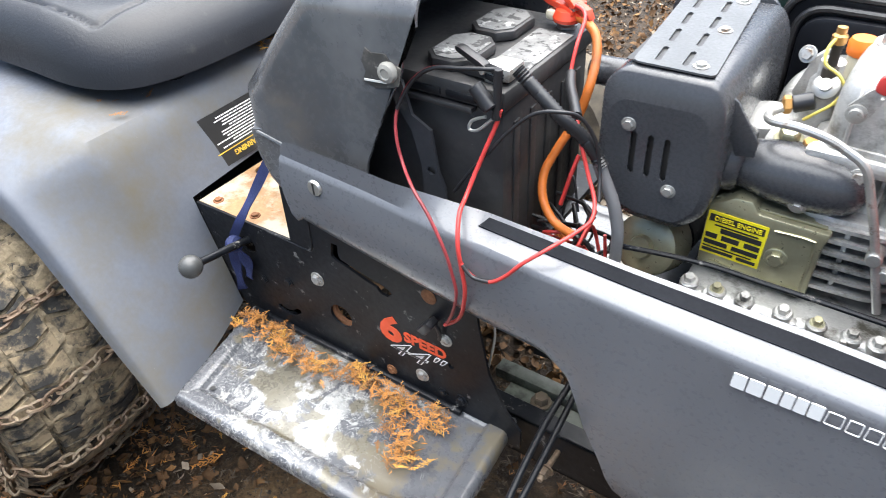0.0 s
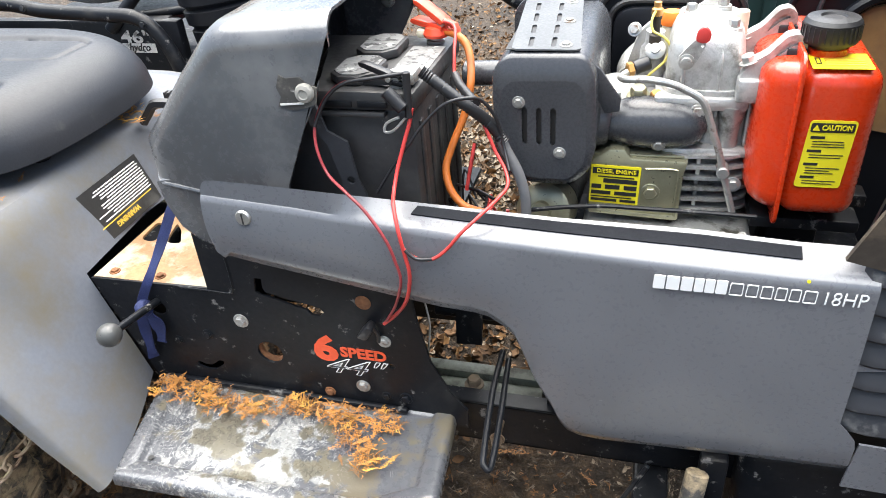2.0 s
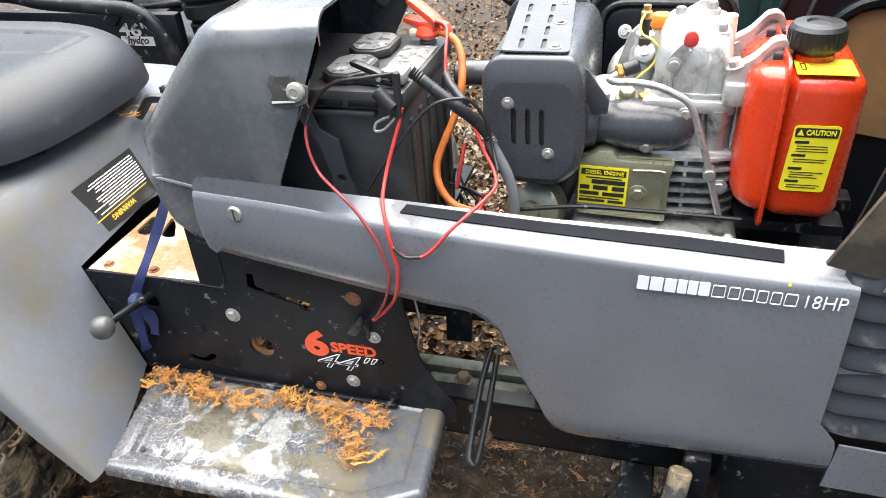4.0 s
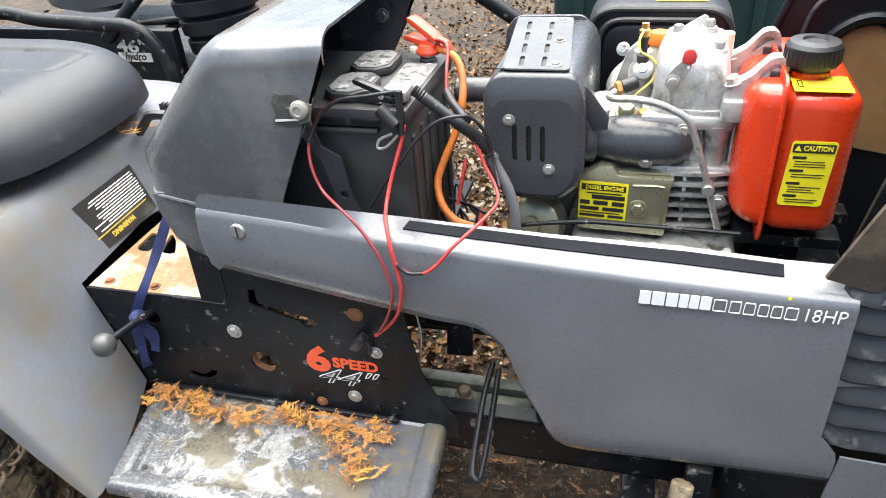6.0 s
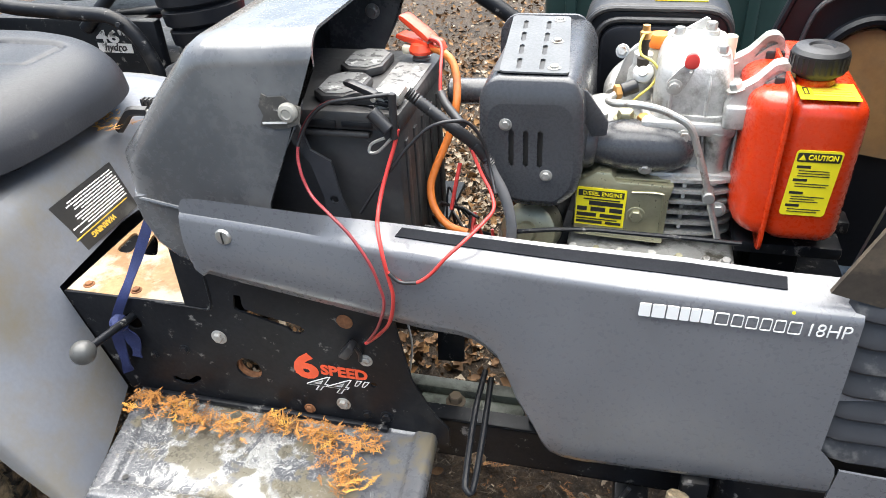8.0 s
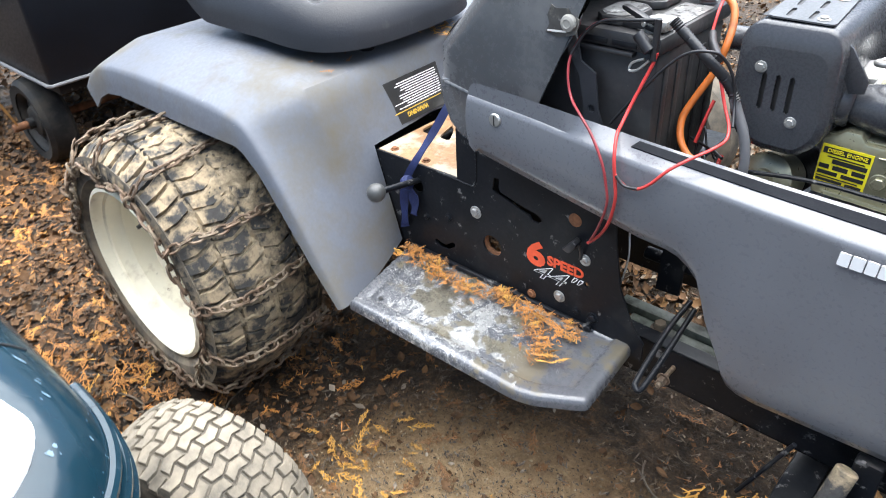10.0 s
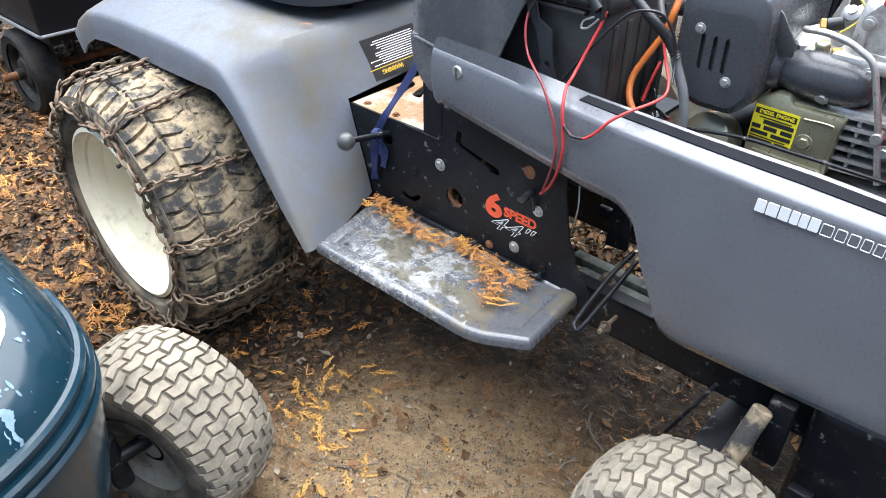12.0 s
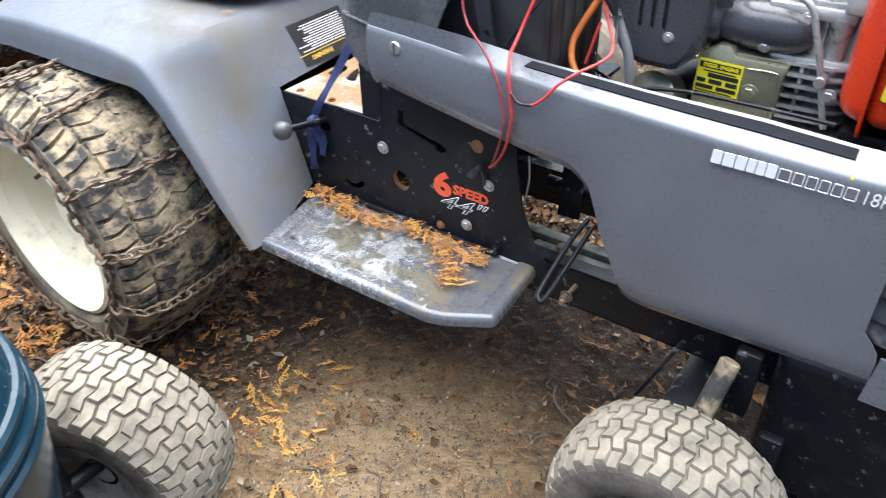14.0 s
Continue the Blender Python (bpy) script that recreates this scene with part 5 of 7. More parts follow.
# ---- tyre chain on the rear wheel ----
tc = thing("tyre_chain", (RW[0], RW[1], 0.0), "rusty tyre chain with cross links over a muddy tyre", "tyre chain")


def wheel_point(a, r, y):
    return (RW[0] + r * math.cos(a), RW[1] + y, RW[2] + r * math.sin(a)), (math.cos(a), 0.0, math.sin(a))


side = []
for k in range(61):
    a = 2 * math.pi * k / 60
    r = 0.234 + 0.012 * math.cos(6 * a) + 0.006 * math.sin(11 * a)
    p, q = wheel_point(a, r, -0.140)
    side.append((p, (0, -1, 0)))
chain(side, "side_chain", tc, 0.026, 0.0032, 0.009, 1)
for k in range(13):
    a = 2 * math.pi * (k + 0.3) / 13
    rnd = random.Random(k)
    lean = rnd.uniform(-0.06, 0.06)
    pts = []
    for y, r in ((-0.140, 0.234), (-0.143, 0.248), (-0.132, 0.268), (-0.115, 0.289), (-0.06, 0.2995), (0.0, 0.302), (0.06, 0.2995), (0.11, 0.291), (0.13, 0.27)):
        p, q = wheel_point(a + lean * (y + 0.13) / 0.26 + 0.015 * math.sin(40 * y), r, y)
        pts.append((p, (0.0, -1.0, 0.0) if r < 0.26 else q))
    chain(pts, "cross_chain", tc, 0.0215, 0.0031, 0.0085, k)



# ---- single-cylinder diesel engine, bolted down where the old one was ----
engine = thing("diesel_engine", (0.68, 0.18, 0.545), "small air-cooled diesel engine with red tank and black muffler", "engine")


def build_muffler():
    out = rounded([(0.4595, 0.738), (0.474, 0.706), (0.503, 0.6955), (0.553, 0.6955), (0.576, 0.717), (0.5815, 0.745), (0.5785, 0.834), (0.566, 0.857), (0.476, 0.856), (0.4605, 0.838)], 0.011, 4)
    face = rounded([(0.4705, 0.741), (0.482, 0.716), (0.506, 0.706), (0.551, 0.706), (0.567, 0.724), (0.5715, 0.745), (0.5685, 0.817), (0.557, 0.830), (0.482, 0.828), (0.471, 0.815)], 0.008, 4)
    mid = (0.52, 0.778)
    mu = part("muffler", plate(out, "y", 0.0875, 0.308, bevel=0.006, seg=3), M_MUFFLER, engine, "black box muffler with slotted heat shield", 40)
    slots = [slot([(x, 0.7525), (x, 0.773), (x, 0.7945)], 0.0062) for x in (0.4985, 0.5155, 0.532)]
    part("heat_shield", plate(face, "y", 0.0765, 0.079, slots), M_MUFFLER, mu, "front shield with three slots", 30)
    skirt = [[(x, 0.095, z) for x, z in out + out[:1]], [(x, 0.0845, z) for x, z in out + out[:1]]]
    for k, y in ((0.12, 0.0815), (0.88, 0.0772), (1.0, 0.0766)):
        skirt.append([(a[0] + (b[0] - a[0]) * k, y, a[1] + (b[1] - a[1]) * k) for a, b in zip(out + out[:1], face + face[:1])])
    loft(skirt, M_MUFFLER, "shield_skirt", mu, "", 0.0015, 60)
    # Added black sheet gives the front slots their shaded depth.
    part("slot_backing", box((0.487, 0.082, 0.738), (0.544, 0.084, 0.81), 0), M_INK, mu)
    top_holes = []
    for x, lean in ((0.5025, 0.1), (0.5285, 0.075)):
        for y in (0.104, 0.152, 0.200, 0.248):
            top_holes.append(slot([(x - lean * (y - 0.1), y), (x - lean * (y - 0.085), y + 0.015), (x - lean * (y - 0.07), y + 0.03)], 0.0056))
    part("top_shield", plate(rounded([(0.482, 0.092), (0.560, 0.092), (0.541, 0.303), (0.464, 0.303)], 0.008), "z", 0.8585, 0.8605, top_holes), M_MUFTOP, mu, "dusty top shield with slots, sky sheen in its grey", 30)
    # The same under the top slots: black in place of their shade.
    part("slot_backing", box((0.474, 0.098, 0.8575), (0.535, 0.29, 0.8582), 0), M_INK, mu)
    for x, z in ((0.492, 0.803), (0.540, 0.741)):
        hexbolt(mu, (x, 0.0765, z), (0, -1, 0), 0.0052, M_STEEL)
    for x, y in ((0.542, 0.107), (0.535, 0.198), (0.528, 0.284)):
        hexbolt(mu, (x, y, 0.8605), (0, 0, 1), 0.0052, M_STEEL)
    big = [(mid[0] - 0.012 + (x - mid[0]) * 1.06, mid[1] + (z - mid[1]) * 1.07) for x, z in out]
    part("rear_flange", plate(big, "y", 0.305, 0.312, bevel=0.002), M_MUFFLER, mu)
    part("outlet", rod((0.395, 0.205, 0.788), (0.466, 0.205, 0.791), 0.017, 20), M_MUFFLER, mu, "black outlet stub")
    part("gusset", plate([(0.574, 0.838), (0.581, 0.833), (0.606, 0.798), (0.605, 0.782), (0.588, 0.779), (0.576, 0.802)], "y", 0.108, 0.1125, bevel=0.001), M_MUFFLER, mu)
    bm = lathe([(0.0235, 0), (0.0235, 0.014), (0.0265, 0.028), (0.0305, 0.046), (0.0318, 0.066), (0.0318, 0.085), (0.0305, 0.1), (0.027, 0.114), (0.02, 0.124), (0.011, 0.1295), (0, 0.131)], (0.576, 0.1415, 0.7565), (1, 0.02, -0.01), 40)
    tube([(0.672, 0.15, 0.756), (0.678, 0.18, 0.758), (0.684, 0.21, 0.76)], 0.027, 24, 4, bm)
    part("elbow", bm, M_MUFFLER, mu, "smooth black exhaust elbow", 50)
    hexbolt(mu, (0.692, 0.131, 0.775), (0.2, -1, 0.2), 0.0062, M_STEEL)
    hexbolt(mu, (0.652, 0.117, 0.738), (0, -1, -0.25), 0.0058, M_STEEL)
    part("elbow_collar", lathe([(0.033, 0), (0.035, 0.004), (0.033, 0.012), (0.029, 0.016)], (0.578, 0.1415, 0.760), (1, 0, -0.08), 24), M_MUFFLER, mu)
    return mu


build_muffler()

# crankcase and its studs
bm = box((0.565, 0.082, 0.546), (0.772, 0.31, 0.628), 0.012, 3)
box((0.59, 0.070, 0.56), (0.76, 0.10, 0.618), 0.012, 3, bm)
crank = part("crankcase", bm, M_ALUDARK, engine, "oily cast aluminium crankcase")
for k, x in enumerate((0.575, 0.604, 0.633, 0.671, 0.703, 0.735, 0.758)):
    hexbolt(crank, (x, 0.09, 0.6315), (0, -0.25, 0.95), (0.006, 0.005, 0.0055)[k % 3], (M_ALUDARK, M_OLIVE, M_ALUDARK)[k % 3], 0.008)
    part("bolt_boss", rod((x, 0.092, 0.60), (x, 0.09, 0.6315), 0.010, 14), M_ALUDARK, crank)
for k in range(4):
    part("casting_rib", box((0.585 + k * 0.047, 0.078, 0.55), (0.592 + k * 0.047, 0.09, 0.63), 0.002), M_ALUDARK, crank)
part("starter_end", lathe([(0.036, 0), (0.038, 0.01), (0.036, 0.045), (0.03, 0.05), (0.014, 0.052), (0.012, 0.058), (0, 0.059)], (0.521, 0.154, 0.625), (-0.15, -1, 0.35), 30), M_OLIVE, engine, "round olive starter end cap")
part("starter_body", rod((0.524, 0.314, 0.597), (0.521, 0.159, 0.624), 0.034, 24), M_BLACK, engine)
# olive cover with its folded top and yellow label
cover = part("side_cover", plate([(0.5725, 0.640), (0.683, 0.636), (0.6845, 0.70), (0.6885, 0.7185), (0.622, 0.7195), (0.614, 0.731), (0.597, 0.731), (0.5725, 0.715)], "y", 0.113, 0.175, bevel=0.003), M_OLIVE, engine, "olive zinc-plated side cover")
part("cover_fold", plate([(0.577, 0.120), (0.684, 0.120), (0.672, 0.18), (0.60, 0.18)], "z", 0.7195, 0.7225, bevel=0.001), M_OLIVE, cover, "bent top edge")
lab = slab((0.5735, 0.1125, 0.6575), (1, 0, -0.03), (0.03, 0, 1), 0.06, 0.053, M_YELLOW, cover, "label", 0.0006, "yellow label with black print", 0.001)
slab((0.577, 0.1118, 0.6985), (1, 0, -0.03), (0.03, 0, 1), 0.055, 0.0085, M_INK, lab, "label_head", 0.0004)
words("DIESEL ENGINE", 0.0072, (0.582, 0.1110, 0.7003), (1, 0, -0.03), (0.03, 0, 1), M_YELLOW, lab, "lettering", 0.0001, 0.047)
bars((0.5755, 0.1118, 0.6595), (1, 0, -0.03), (0.03, 0, 1), [(0.007, 0.0345, 0.044, 0.0016), (0.014, 0.027, 0.041, 0.0058), (0.0, 0.0185, 0.012, 0.0058), (0.0165, 0.0185, 0.018, 0.0058), (0.0395, 0.0185, 0.0155, 0.0058), (0.0, 0.0105, 0.024, 0.005), (0.0285, 0.0105, 0.0265, 0.005), (0.0, 0.0065, 0.05, 0.0014), (0.0, 0.001, 0.032, 0.0035), (0.036, 0.001, 0.019, 0.0035)], M_INK, lab)
hexbolt(cover, (0.6475, 0.113, 0.6755), (0, -1, 0), 0.008, M_OLIVE)
rim_ = [(0.640, 0.1122, 0.707), (0.672, 0.1122, 0.708), (0.678, 0.1122, 0.700), (0.6765, 0.1122, 0.650), (0.671, 0.1122, 0.6435), (0.585, 0.1122, 0.6465)]
part("cover_rim", tube(rim_, 0.0014, 6, 4), M_OLIVE, cover)
# finned cylinder
cyl = part("cylinder", box((0.692, 0.150, 0.63), (0.752, 0.275, 0.79), 0.014, 3), M_ALU, engine, "finned cast aluminium cylinder")
for k in range(6):
    z = 0.646 + k * 0.0145
    part("cooling_fin", plate(rounded([(0.668, 0.122), (0.735, 0.126), (0.763, 0.140), (0.763, 0.30), (0.668, 0.30)], 0.012), "z", z, z + 0.0042), M_ALU if k > 3 else M_ALUDARK, cyl)
    if k < 5:
        part("fin_web", box((0.6985, 0.131, z + 0.004), (0.7035, 0.15, z + 0.0146), 0.001), M_ALUDARK, cyl)
part("barrel_boss", lathe([(0.0, 0), (0.009, 0.0), (0.0115, 0.012), (0.0125, 0.05), (0.0165, 0.068), (0.017, 0.075), (0, 0.075)], (0.731, 0.147, 0.705), (0, 0, 1), 20), M_ALUDARK, cyl)
for x in (0.712, 0.722, 0.748):
    part("cylinder_rib", box((x, 0.143, 0.728), (x + 0.004, 0.155, 0.782), 0.0015), M_ALU, cyl)
part("base_flange", plate(rounded([(0.655, 0.13), (0.758, 0.132), (0.766, 0.15), (0.766, 0.30), (0.655, 0.30)], 0.012), "z", 0.718, 0.728, bevel=0.002), M_ALU, cyl, "cast flange with bolts")
# head with rocker cover
head = part("cylinder_head", box((0.642, 0.132, 0.775), (0.748, 0.29, 0.792), 0.005), M_ALU, engine, "bright cast aluminium head and rocker cover")
out = rounded([(0.653, 0.143), (0.738, 0.139), (0.744, 0.262), (0.655, 0.27)], 0.024, 6)
mid = (0.699, 0.203)
rows = []
for k, z in ((1.0, 0.797), (1.0, 0.822), (0.985, 0.838), (0.94, 0.850), (0.86, 0.859), (0.74, 0.865), (0.5, 0.8695), (0.2, 0.871), (0.01, 0.871)):
    rows.append([(mid[0] + (x - mid[0]) * k, mid[1] + (y - mid[1]) * k, z) for x, y in out + out[:1]])
loft(rows, M_ALU, "rocker_cover", head, "", 0.0, 50)
part("cover_flange", plate([(mid[0] + (x - mid[0]) * 1.055, mid[1] + (y - mid[1]) * 1.05) for x, y in out], "z", 0.792, 0.7985, bevel=0.001), M_ALU, head)
for x in (0.672, 0.712):
    part("cover_rib", tube([(x, 0.1395, 0.799), (x, 0.1395, 0.825), (x, 0.1425, 0.840), (x, 0.149, 0.8515)], 0.0022, 8, 3), M_ALU, head)
part("rocker_fin", plate([(0.672, 0.862), (0.706, 0.884), (0.711, 0.882), (0.711, 0.864)], "y", 0.232, 0.237, bevel=0.001), M_ALU, head, "cast web on the rocker cover")
for x, y, z in ((0.677, 0.215, 0.861), (0.712, 0.215, 0.868), (0.722, 0.165, 0.857)):
    part("bolt_seat", lathe([(0.0105, 0.0), (0.010, 0.005), (0.0085, 0.007), (0, 0.007)], (x, y, z), (0, 0, 1), 20), M_ALU, head)
    hexbolt(head, (x, y, z + 0.006), (0, 0, 1), 0.0065, M_STEEL, 0.010)
part("breather", rod((0.734, 0.205, 0.845), (0.734, 0.205, 0.872), 0.0075, 14), M_CLEAR, head, "ivory breather stub")
lv = part("decompression_lever", plate(rounded([(0.664, 0.838), (0.671, 0.827), (0.683, 0.829), (0.694, 0.855), (0.688, 0.863), (0.680, 0.858)], 0.004), "y", 0.1335, 0.1365, [ring(0.6895, 0.8525, 0.0018, n=8)]), M_ALU, head, "flat steel lever")
part("lever_pivot", lathe([(0.0088, 0), (0.0088, 0.0025), (0.0062, 0.003), (0.0062, 0.008), (0.004, 0.0085), (0, 0.0085)], (0.674, 0.1335, 0.8345), (0, -1, 0), 20), M_STEEL, head)
part("lever_tip", plate(rounded([(0.681, 0.858), (0.683, 0.871), (0.691, 0.875), (0.698, 0.868), (0.697, 0.858), (0.690, 0.855)], 0.005), "y", 0.1305, 0.1385, bevel=0.002), M_WIRERED, head, "red plastic lever tip")
# injector, pump fittings and fuel pipes
part("pump_boss", lathe([(0.030, 0), (0.030, 0.018), (0.026, 0.030), (0.016, 0.036), (0, 0.038)], (0.595, 0.205, 0.752), (-0.1, -0.15, 1), 28), M_ALU, engine, "pale cast boss")
part("pump_flange", plate(rounded([(0.602, 0.145), (0.655, 0.138), (0.66, 0.235), (0.606, 0.245)], 0.012), "z", 0.768, 0.782, bevel=0.002), M_ALU, engine, "cast pump flange")
part("intake_elbow", tube([(0.612, 0.24, 0.772), (0.612, 0.27, 0.78), (0.622, 0.31, 0.782), (0.638, 0.352, 0.778)], 0.02, 18), M_ALUDARK, engine)
part("pump_body", lathe([(0.019, 0), (0.019, 0.02), (0.015, 0.026), (0.015, 0.044), (0.011, 0.05), (0.011, 0.066), (0, 0.067)], (0.634, 0.208, 0.782), (0.06, -0.05, 1), 22), M_ALU, engine, "cast injection pump body")
part("pump_arm", plate(rounded([(0.605, 0.80), (0.618, 0.842), (0.632, 0.856), (0.640, 0.845), (0.630, 0.80)], 0.006), "y", 0.216, 0.226, bevel=0.002), M_ALU, engine, "cast arm beside the pump")
hexbolt(engine, (0.613, 0.214, 0.846), (-0.3, -1, 0.4), 0.006, M_STEEL)
part("union_nut", lathe([(0.009, 0), (0.0122, 0.002), (0.0122, 0.007), (0.009, 0.009), (0.006, 0.0095), (0.006, 0.013), (0, 0.0135)], (0.640, 0.190, 0.826), (-0.1, -0.75, 0.65), 18), M_STEEL, engine, "bright round union nut")
part("injector_stem", lathe([(0.0072, 0), (0.0072, 0.012), (0.0048, 0.014), (0.0048, 0.03), (0.006, 0.032), (0.006, 0.04), (0.0042, 0.042), (0, 0.042)], (0.638, 0.193, 0.834), (0.0, 0.0, 1), 14), M_GUSSET, engine)
part("injector_tip", lathe([(0.006, 0), (0.0068, 0.003), (0.0068, 0.008), (0.0045, 0.010), (0.0045, 0.016), (0, 0.017)], (0.638, 0.193, 0.869), (0, 0, 1), 12), M_BRASS, engine, "brass fitting")
part("oil_cap", lathe([(0.0125, 0), (0.0135, 0.002), (0.0135, 0.012), (0.0115, 0.016), (0, 0.0165)], (0.6555, 0.235, 0.8465), (0, 0, 1), 20), M_CAPORANGE, engine, "orange oil filler cap")
part("filler_neck", rod((0.6555, 0.235, 0.80), (0.6555, 0.235, 0.847), 0.011, 16), M_CLEAR, engine)
part("rubber_sleeve", rod((0.634, 0.182, 0.816), (0.616, 0.176, 0.810), 0.0088), M_WIREBLACK, engine, "short black rubber sleeve")
part("banjo_fitting", lathe([(0.0075, 0), (0.009, 0.002), (0.009, 0.007), (0.0065, 0.009), (0, 0.0095)], (0.616, 0.176, 0.810), (-0.9, -0.3, -0.1), 6), M_BRASS, engine, "brass banjo fitting")
hexbolt(engine, (0.624, 0.158, 0.782), (0, -0.25, 1), 0.0098, M_OLIVE, 0.013)
hexbolt(engine, (0.645, 0.150, 0.782), (0, -0.2, 1), 0.0075, M_BRASS, 0.010)
hexbolt(engine, (0.612, 0.225, 0.782), (0, 0, 1), 0.0055, M_STEEL)
part("fuel_pipe", tube([(0.611, 0.172, 0.808), (0.603, 0.160, 0.806), (0.603, 0.140, 0.811), (0.611, 0.120, 0.817), (0.636, 0.115, 0.819), (0.662, 0.115, 0.814), (0.680, 0.115, 0.806), (0.692, 0.115, 0.799), (0.700, 0.115, 0.788), (0.710, 0.115, 0.762), (0.720, 0.115, 0.735), (0.733, 0.115, 0.693), (0.747, 0.112, 0.650)], 0.0042, 10), M_STEEL, engine, "bent steel fuel pipe")
part("pipe_clip", rod((0.728, 0.130, 0.708), (0.728, 0.108, 0.708), 0.0075, 12), M_STEEL, engine, "small bright pipe union")
part("return_hose", tube([(0.636, 0.186, 0.876), (0.6325, 0.178, 0.868), (0.635, 0.172, 0.857), (0.648, 0.17, 0.850), (0.656, 0.17, 0.838), (0.651, 0.17, 0.822), (0.638, 0.17, 0.808), (0.630, 0.172, 0.799)], 0.0016, 8), M_HOSE, engine, "thin yellow return hose")
part("control_rod", tube([(0.505, 0.062, 0.668), (0.550, 0.060, 0.677), (0.596, 0.060, 0.682), (0.645, 0.060, 0.682), (0.700, 0.060, 0.682), (0.765, 0.060, 0.681)], 0.0028, 8), M_BLACK, engine, "thin black control cable")
hexbolt(engine, (0.741, 0.118, 0.690), (0, -1, 0), 0.007, M_STEEL)

# red fuel tank: a deep right-hand shell, a seam and a domed left-hand shell
tank = part("fuel_tank", box((0.7885, 0.081, 0.672), (0.868, 0.292, 0.845), 0.019, 4), M_TANK, engine, "glossy red pressed-steel fuel tank", 50)
shell = rounded([(0.084, 0.674), (0.29, 0.676), (0.29, 0.842), (0.084, 0.848)], 0.022, 6)
rows = []
for x, k in ((0.787, 1.0), (0.777, 0.985), (0.766, 0.93), (0.758, 0.84), (0.753, 0.70), (0.7505, 0.45), (0.7495, 0.02)):
    rows.append([(x, 0.187 + (y - 0.187) * k, 0.762 + (z - 0.762) * (0.35 + 0.65 * k if k > 0.5 else k)) for y, z in shell + shell[:1]])
loft(rows, M_TANK, "tank_shell", tank, "domed left half of the tank", 0.0, 60)
part("tank_seam", plate(rounded([(0.074, 0.657), (0.300, 0.668), (0.300, 0.852), (0.074, 0.862)], 0.022, 6), "x", 0.7855, 0.7895, bevel=0.0012), M_TANK, tank, "folded seam flange")
cp = part("tank_cap", lathe([(0.02, 0), (0.02, 0.006), (0.0275, 0.007), (0.0285, 0.01), (0.0285, 0.028), (0.0255, 0.032), (0.013, 0.0335), (0.0115, 0.031), (0, 0.031)], (0.8165, 0.137, 0.852), (0, 0, 1), 40), M_PLASTIC, tank, "black screw cap with ribbed edge")
for k in range(30):
    a = 2 * math.pi * k / 30
    part("cap_rib", box((0.8165 + 0.0286 * math.cos(a) - 0.0008, 0.137 + 0.0286 * math.sin(a) - 0.0008, 0.8625), (0.8165 + 0.0286 * math.cos(a) + 0.0008, 0.137 + 0.0286 * math.sin(a) + 0.0008, 0.878), 0), M_PLASTIC, cp)
part("filler_neck", rod((0.8165, 0.137, 0.838), (0.8165, 0.137, 0.856), 0.021, 24), M_TANK, tank)
arm = rounded([(0.7335, 0.798), (0.757, 0.798), (0.757, 0.815), (0.768, 0.831), (0.783, 0.845), (0.796, 0.850), (0.7945, 0.861), (0.786, 0.868), (0.775, 0.866), (0.758, 0.846), (0.742, 0.836), (0.7325, 0.82)], 0.0035, 3)
groove = rounded([(0.764, 0.840), (0.780, 0.854), (0.788, 0.857), (0.780, 0.861), (0.770, 0.854)], 0.002, 2)
for y, dz in ((0.128, 0.0), (0.213, 0.004)):
    br = part("tank_bracket", plate([(x, z + dz) for x, z in arm], "y", y, y + 0.019, [[(x, z + dz) for x, z in groove]]), M_ALU, engine, "cast aluminium tank bracket", 30)
    part("bracket_web", plate([(0.758, 0.835 + dz), (0.785, 0.852 + dz), (0.79, 0.864 + dz), (0.776, 0.863 + dz), (0.752, 0.842 + dz)], "y", y + 0.004, y + 0.015), M_ALU, br)
    part("bracket_base", box((0.731, y - 0.006, 0.790), (0.759, y + 0.024, 0.8185), 0.004, 3), M_ALU, br)
    part("clip_block", box((0.776, y - 0.003, 0.836), (0.797, y + 0.018, 0.852), 0.002), M_PLASTIC, br, "black rubber clip block")
    hexbolt(br, (0.741, y + 0.008, 0.834), (-0.35, 0, 0.9), 0.0078, M_STEEL, 0.009)
rt_, up_ = (1, 0, 0.01), (0.05, 0, 1)
lab = slab((0.8, 0.0802, 0.7125), rt_, up_, 0.0462, 0.0795, M_YELLOW, tank, "caution_label", 0.0008, "yellow caution label with black print", 0.004)
slab((0.8052, 0.0794, 0.7785), rt_, up_, 0.0424, 0.0105, M_INK, lab, "label_head", 0.0006, "", 0.002)
words("CAUTION", 0.0082, (0.8158, 0.0783, 0.7815), rt_, up_, M_YELLOW, lab, "lettering", 0.0002, 0.029)
part("warning_triangle", plate([(0.8072, 0.781), (0.8142, 0.781), (0.8107, 0.7875)], "y", 0.0778, 0.0786), M_YELLOW, lab)
rows = []
rnd = random.Random(5)
for k in range(4):
    y0 = 0.0545 - k * 0.0158
    rows.append((0.003, y0, 0.014, 0.0030))
    for j in range(3 if k in (0, 2) else 2):
        rows.append((0.006, y0 - 0.0036 - 0.0031 * j, rnd.uniform(0.024, 0.034), 0.0009))
bars((0.8012, 0.0795, 0.7165), rt_, up_, rows, M_INK, lab)
lab = slab((0.7965, 0.0855, 0.8455), (1, 0, 0), (0, 1, 0.0), 0.058, 0.047, M_YELLOW, tank, "top_label", 0.0008, "yellow label on the tank top", 0.001)
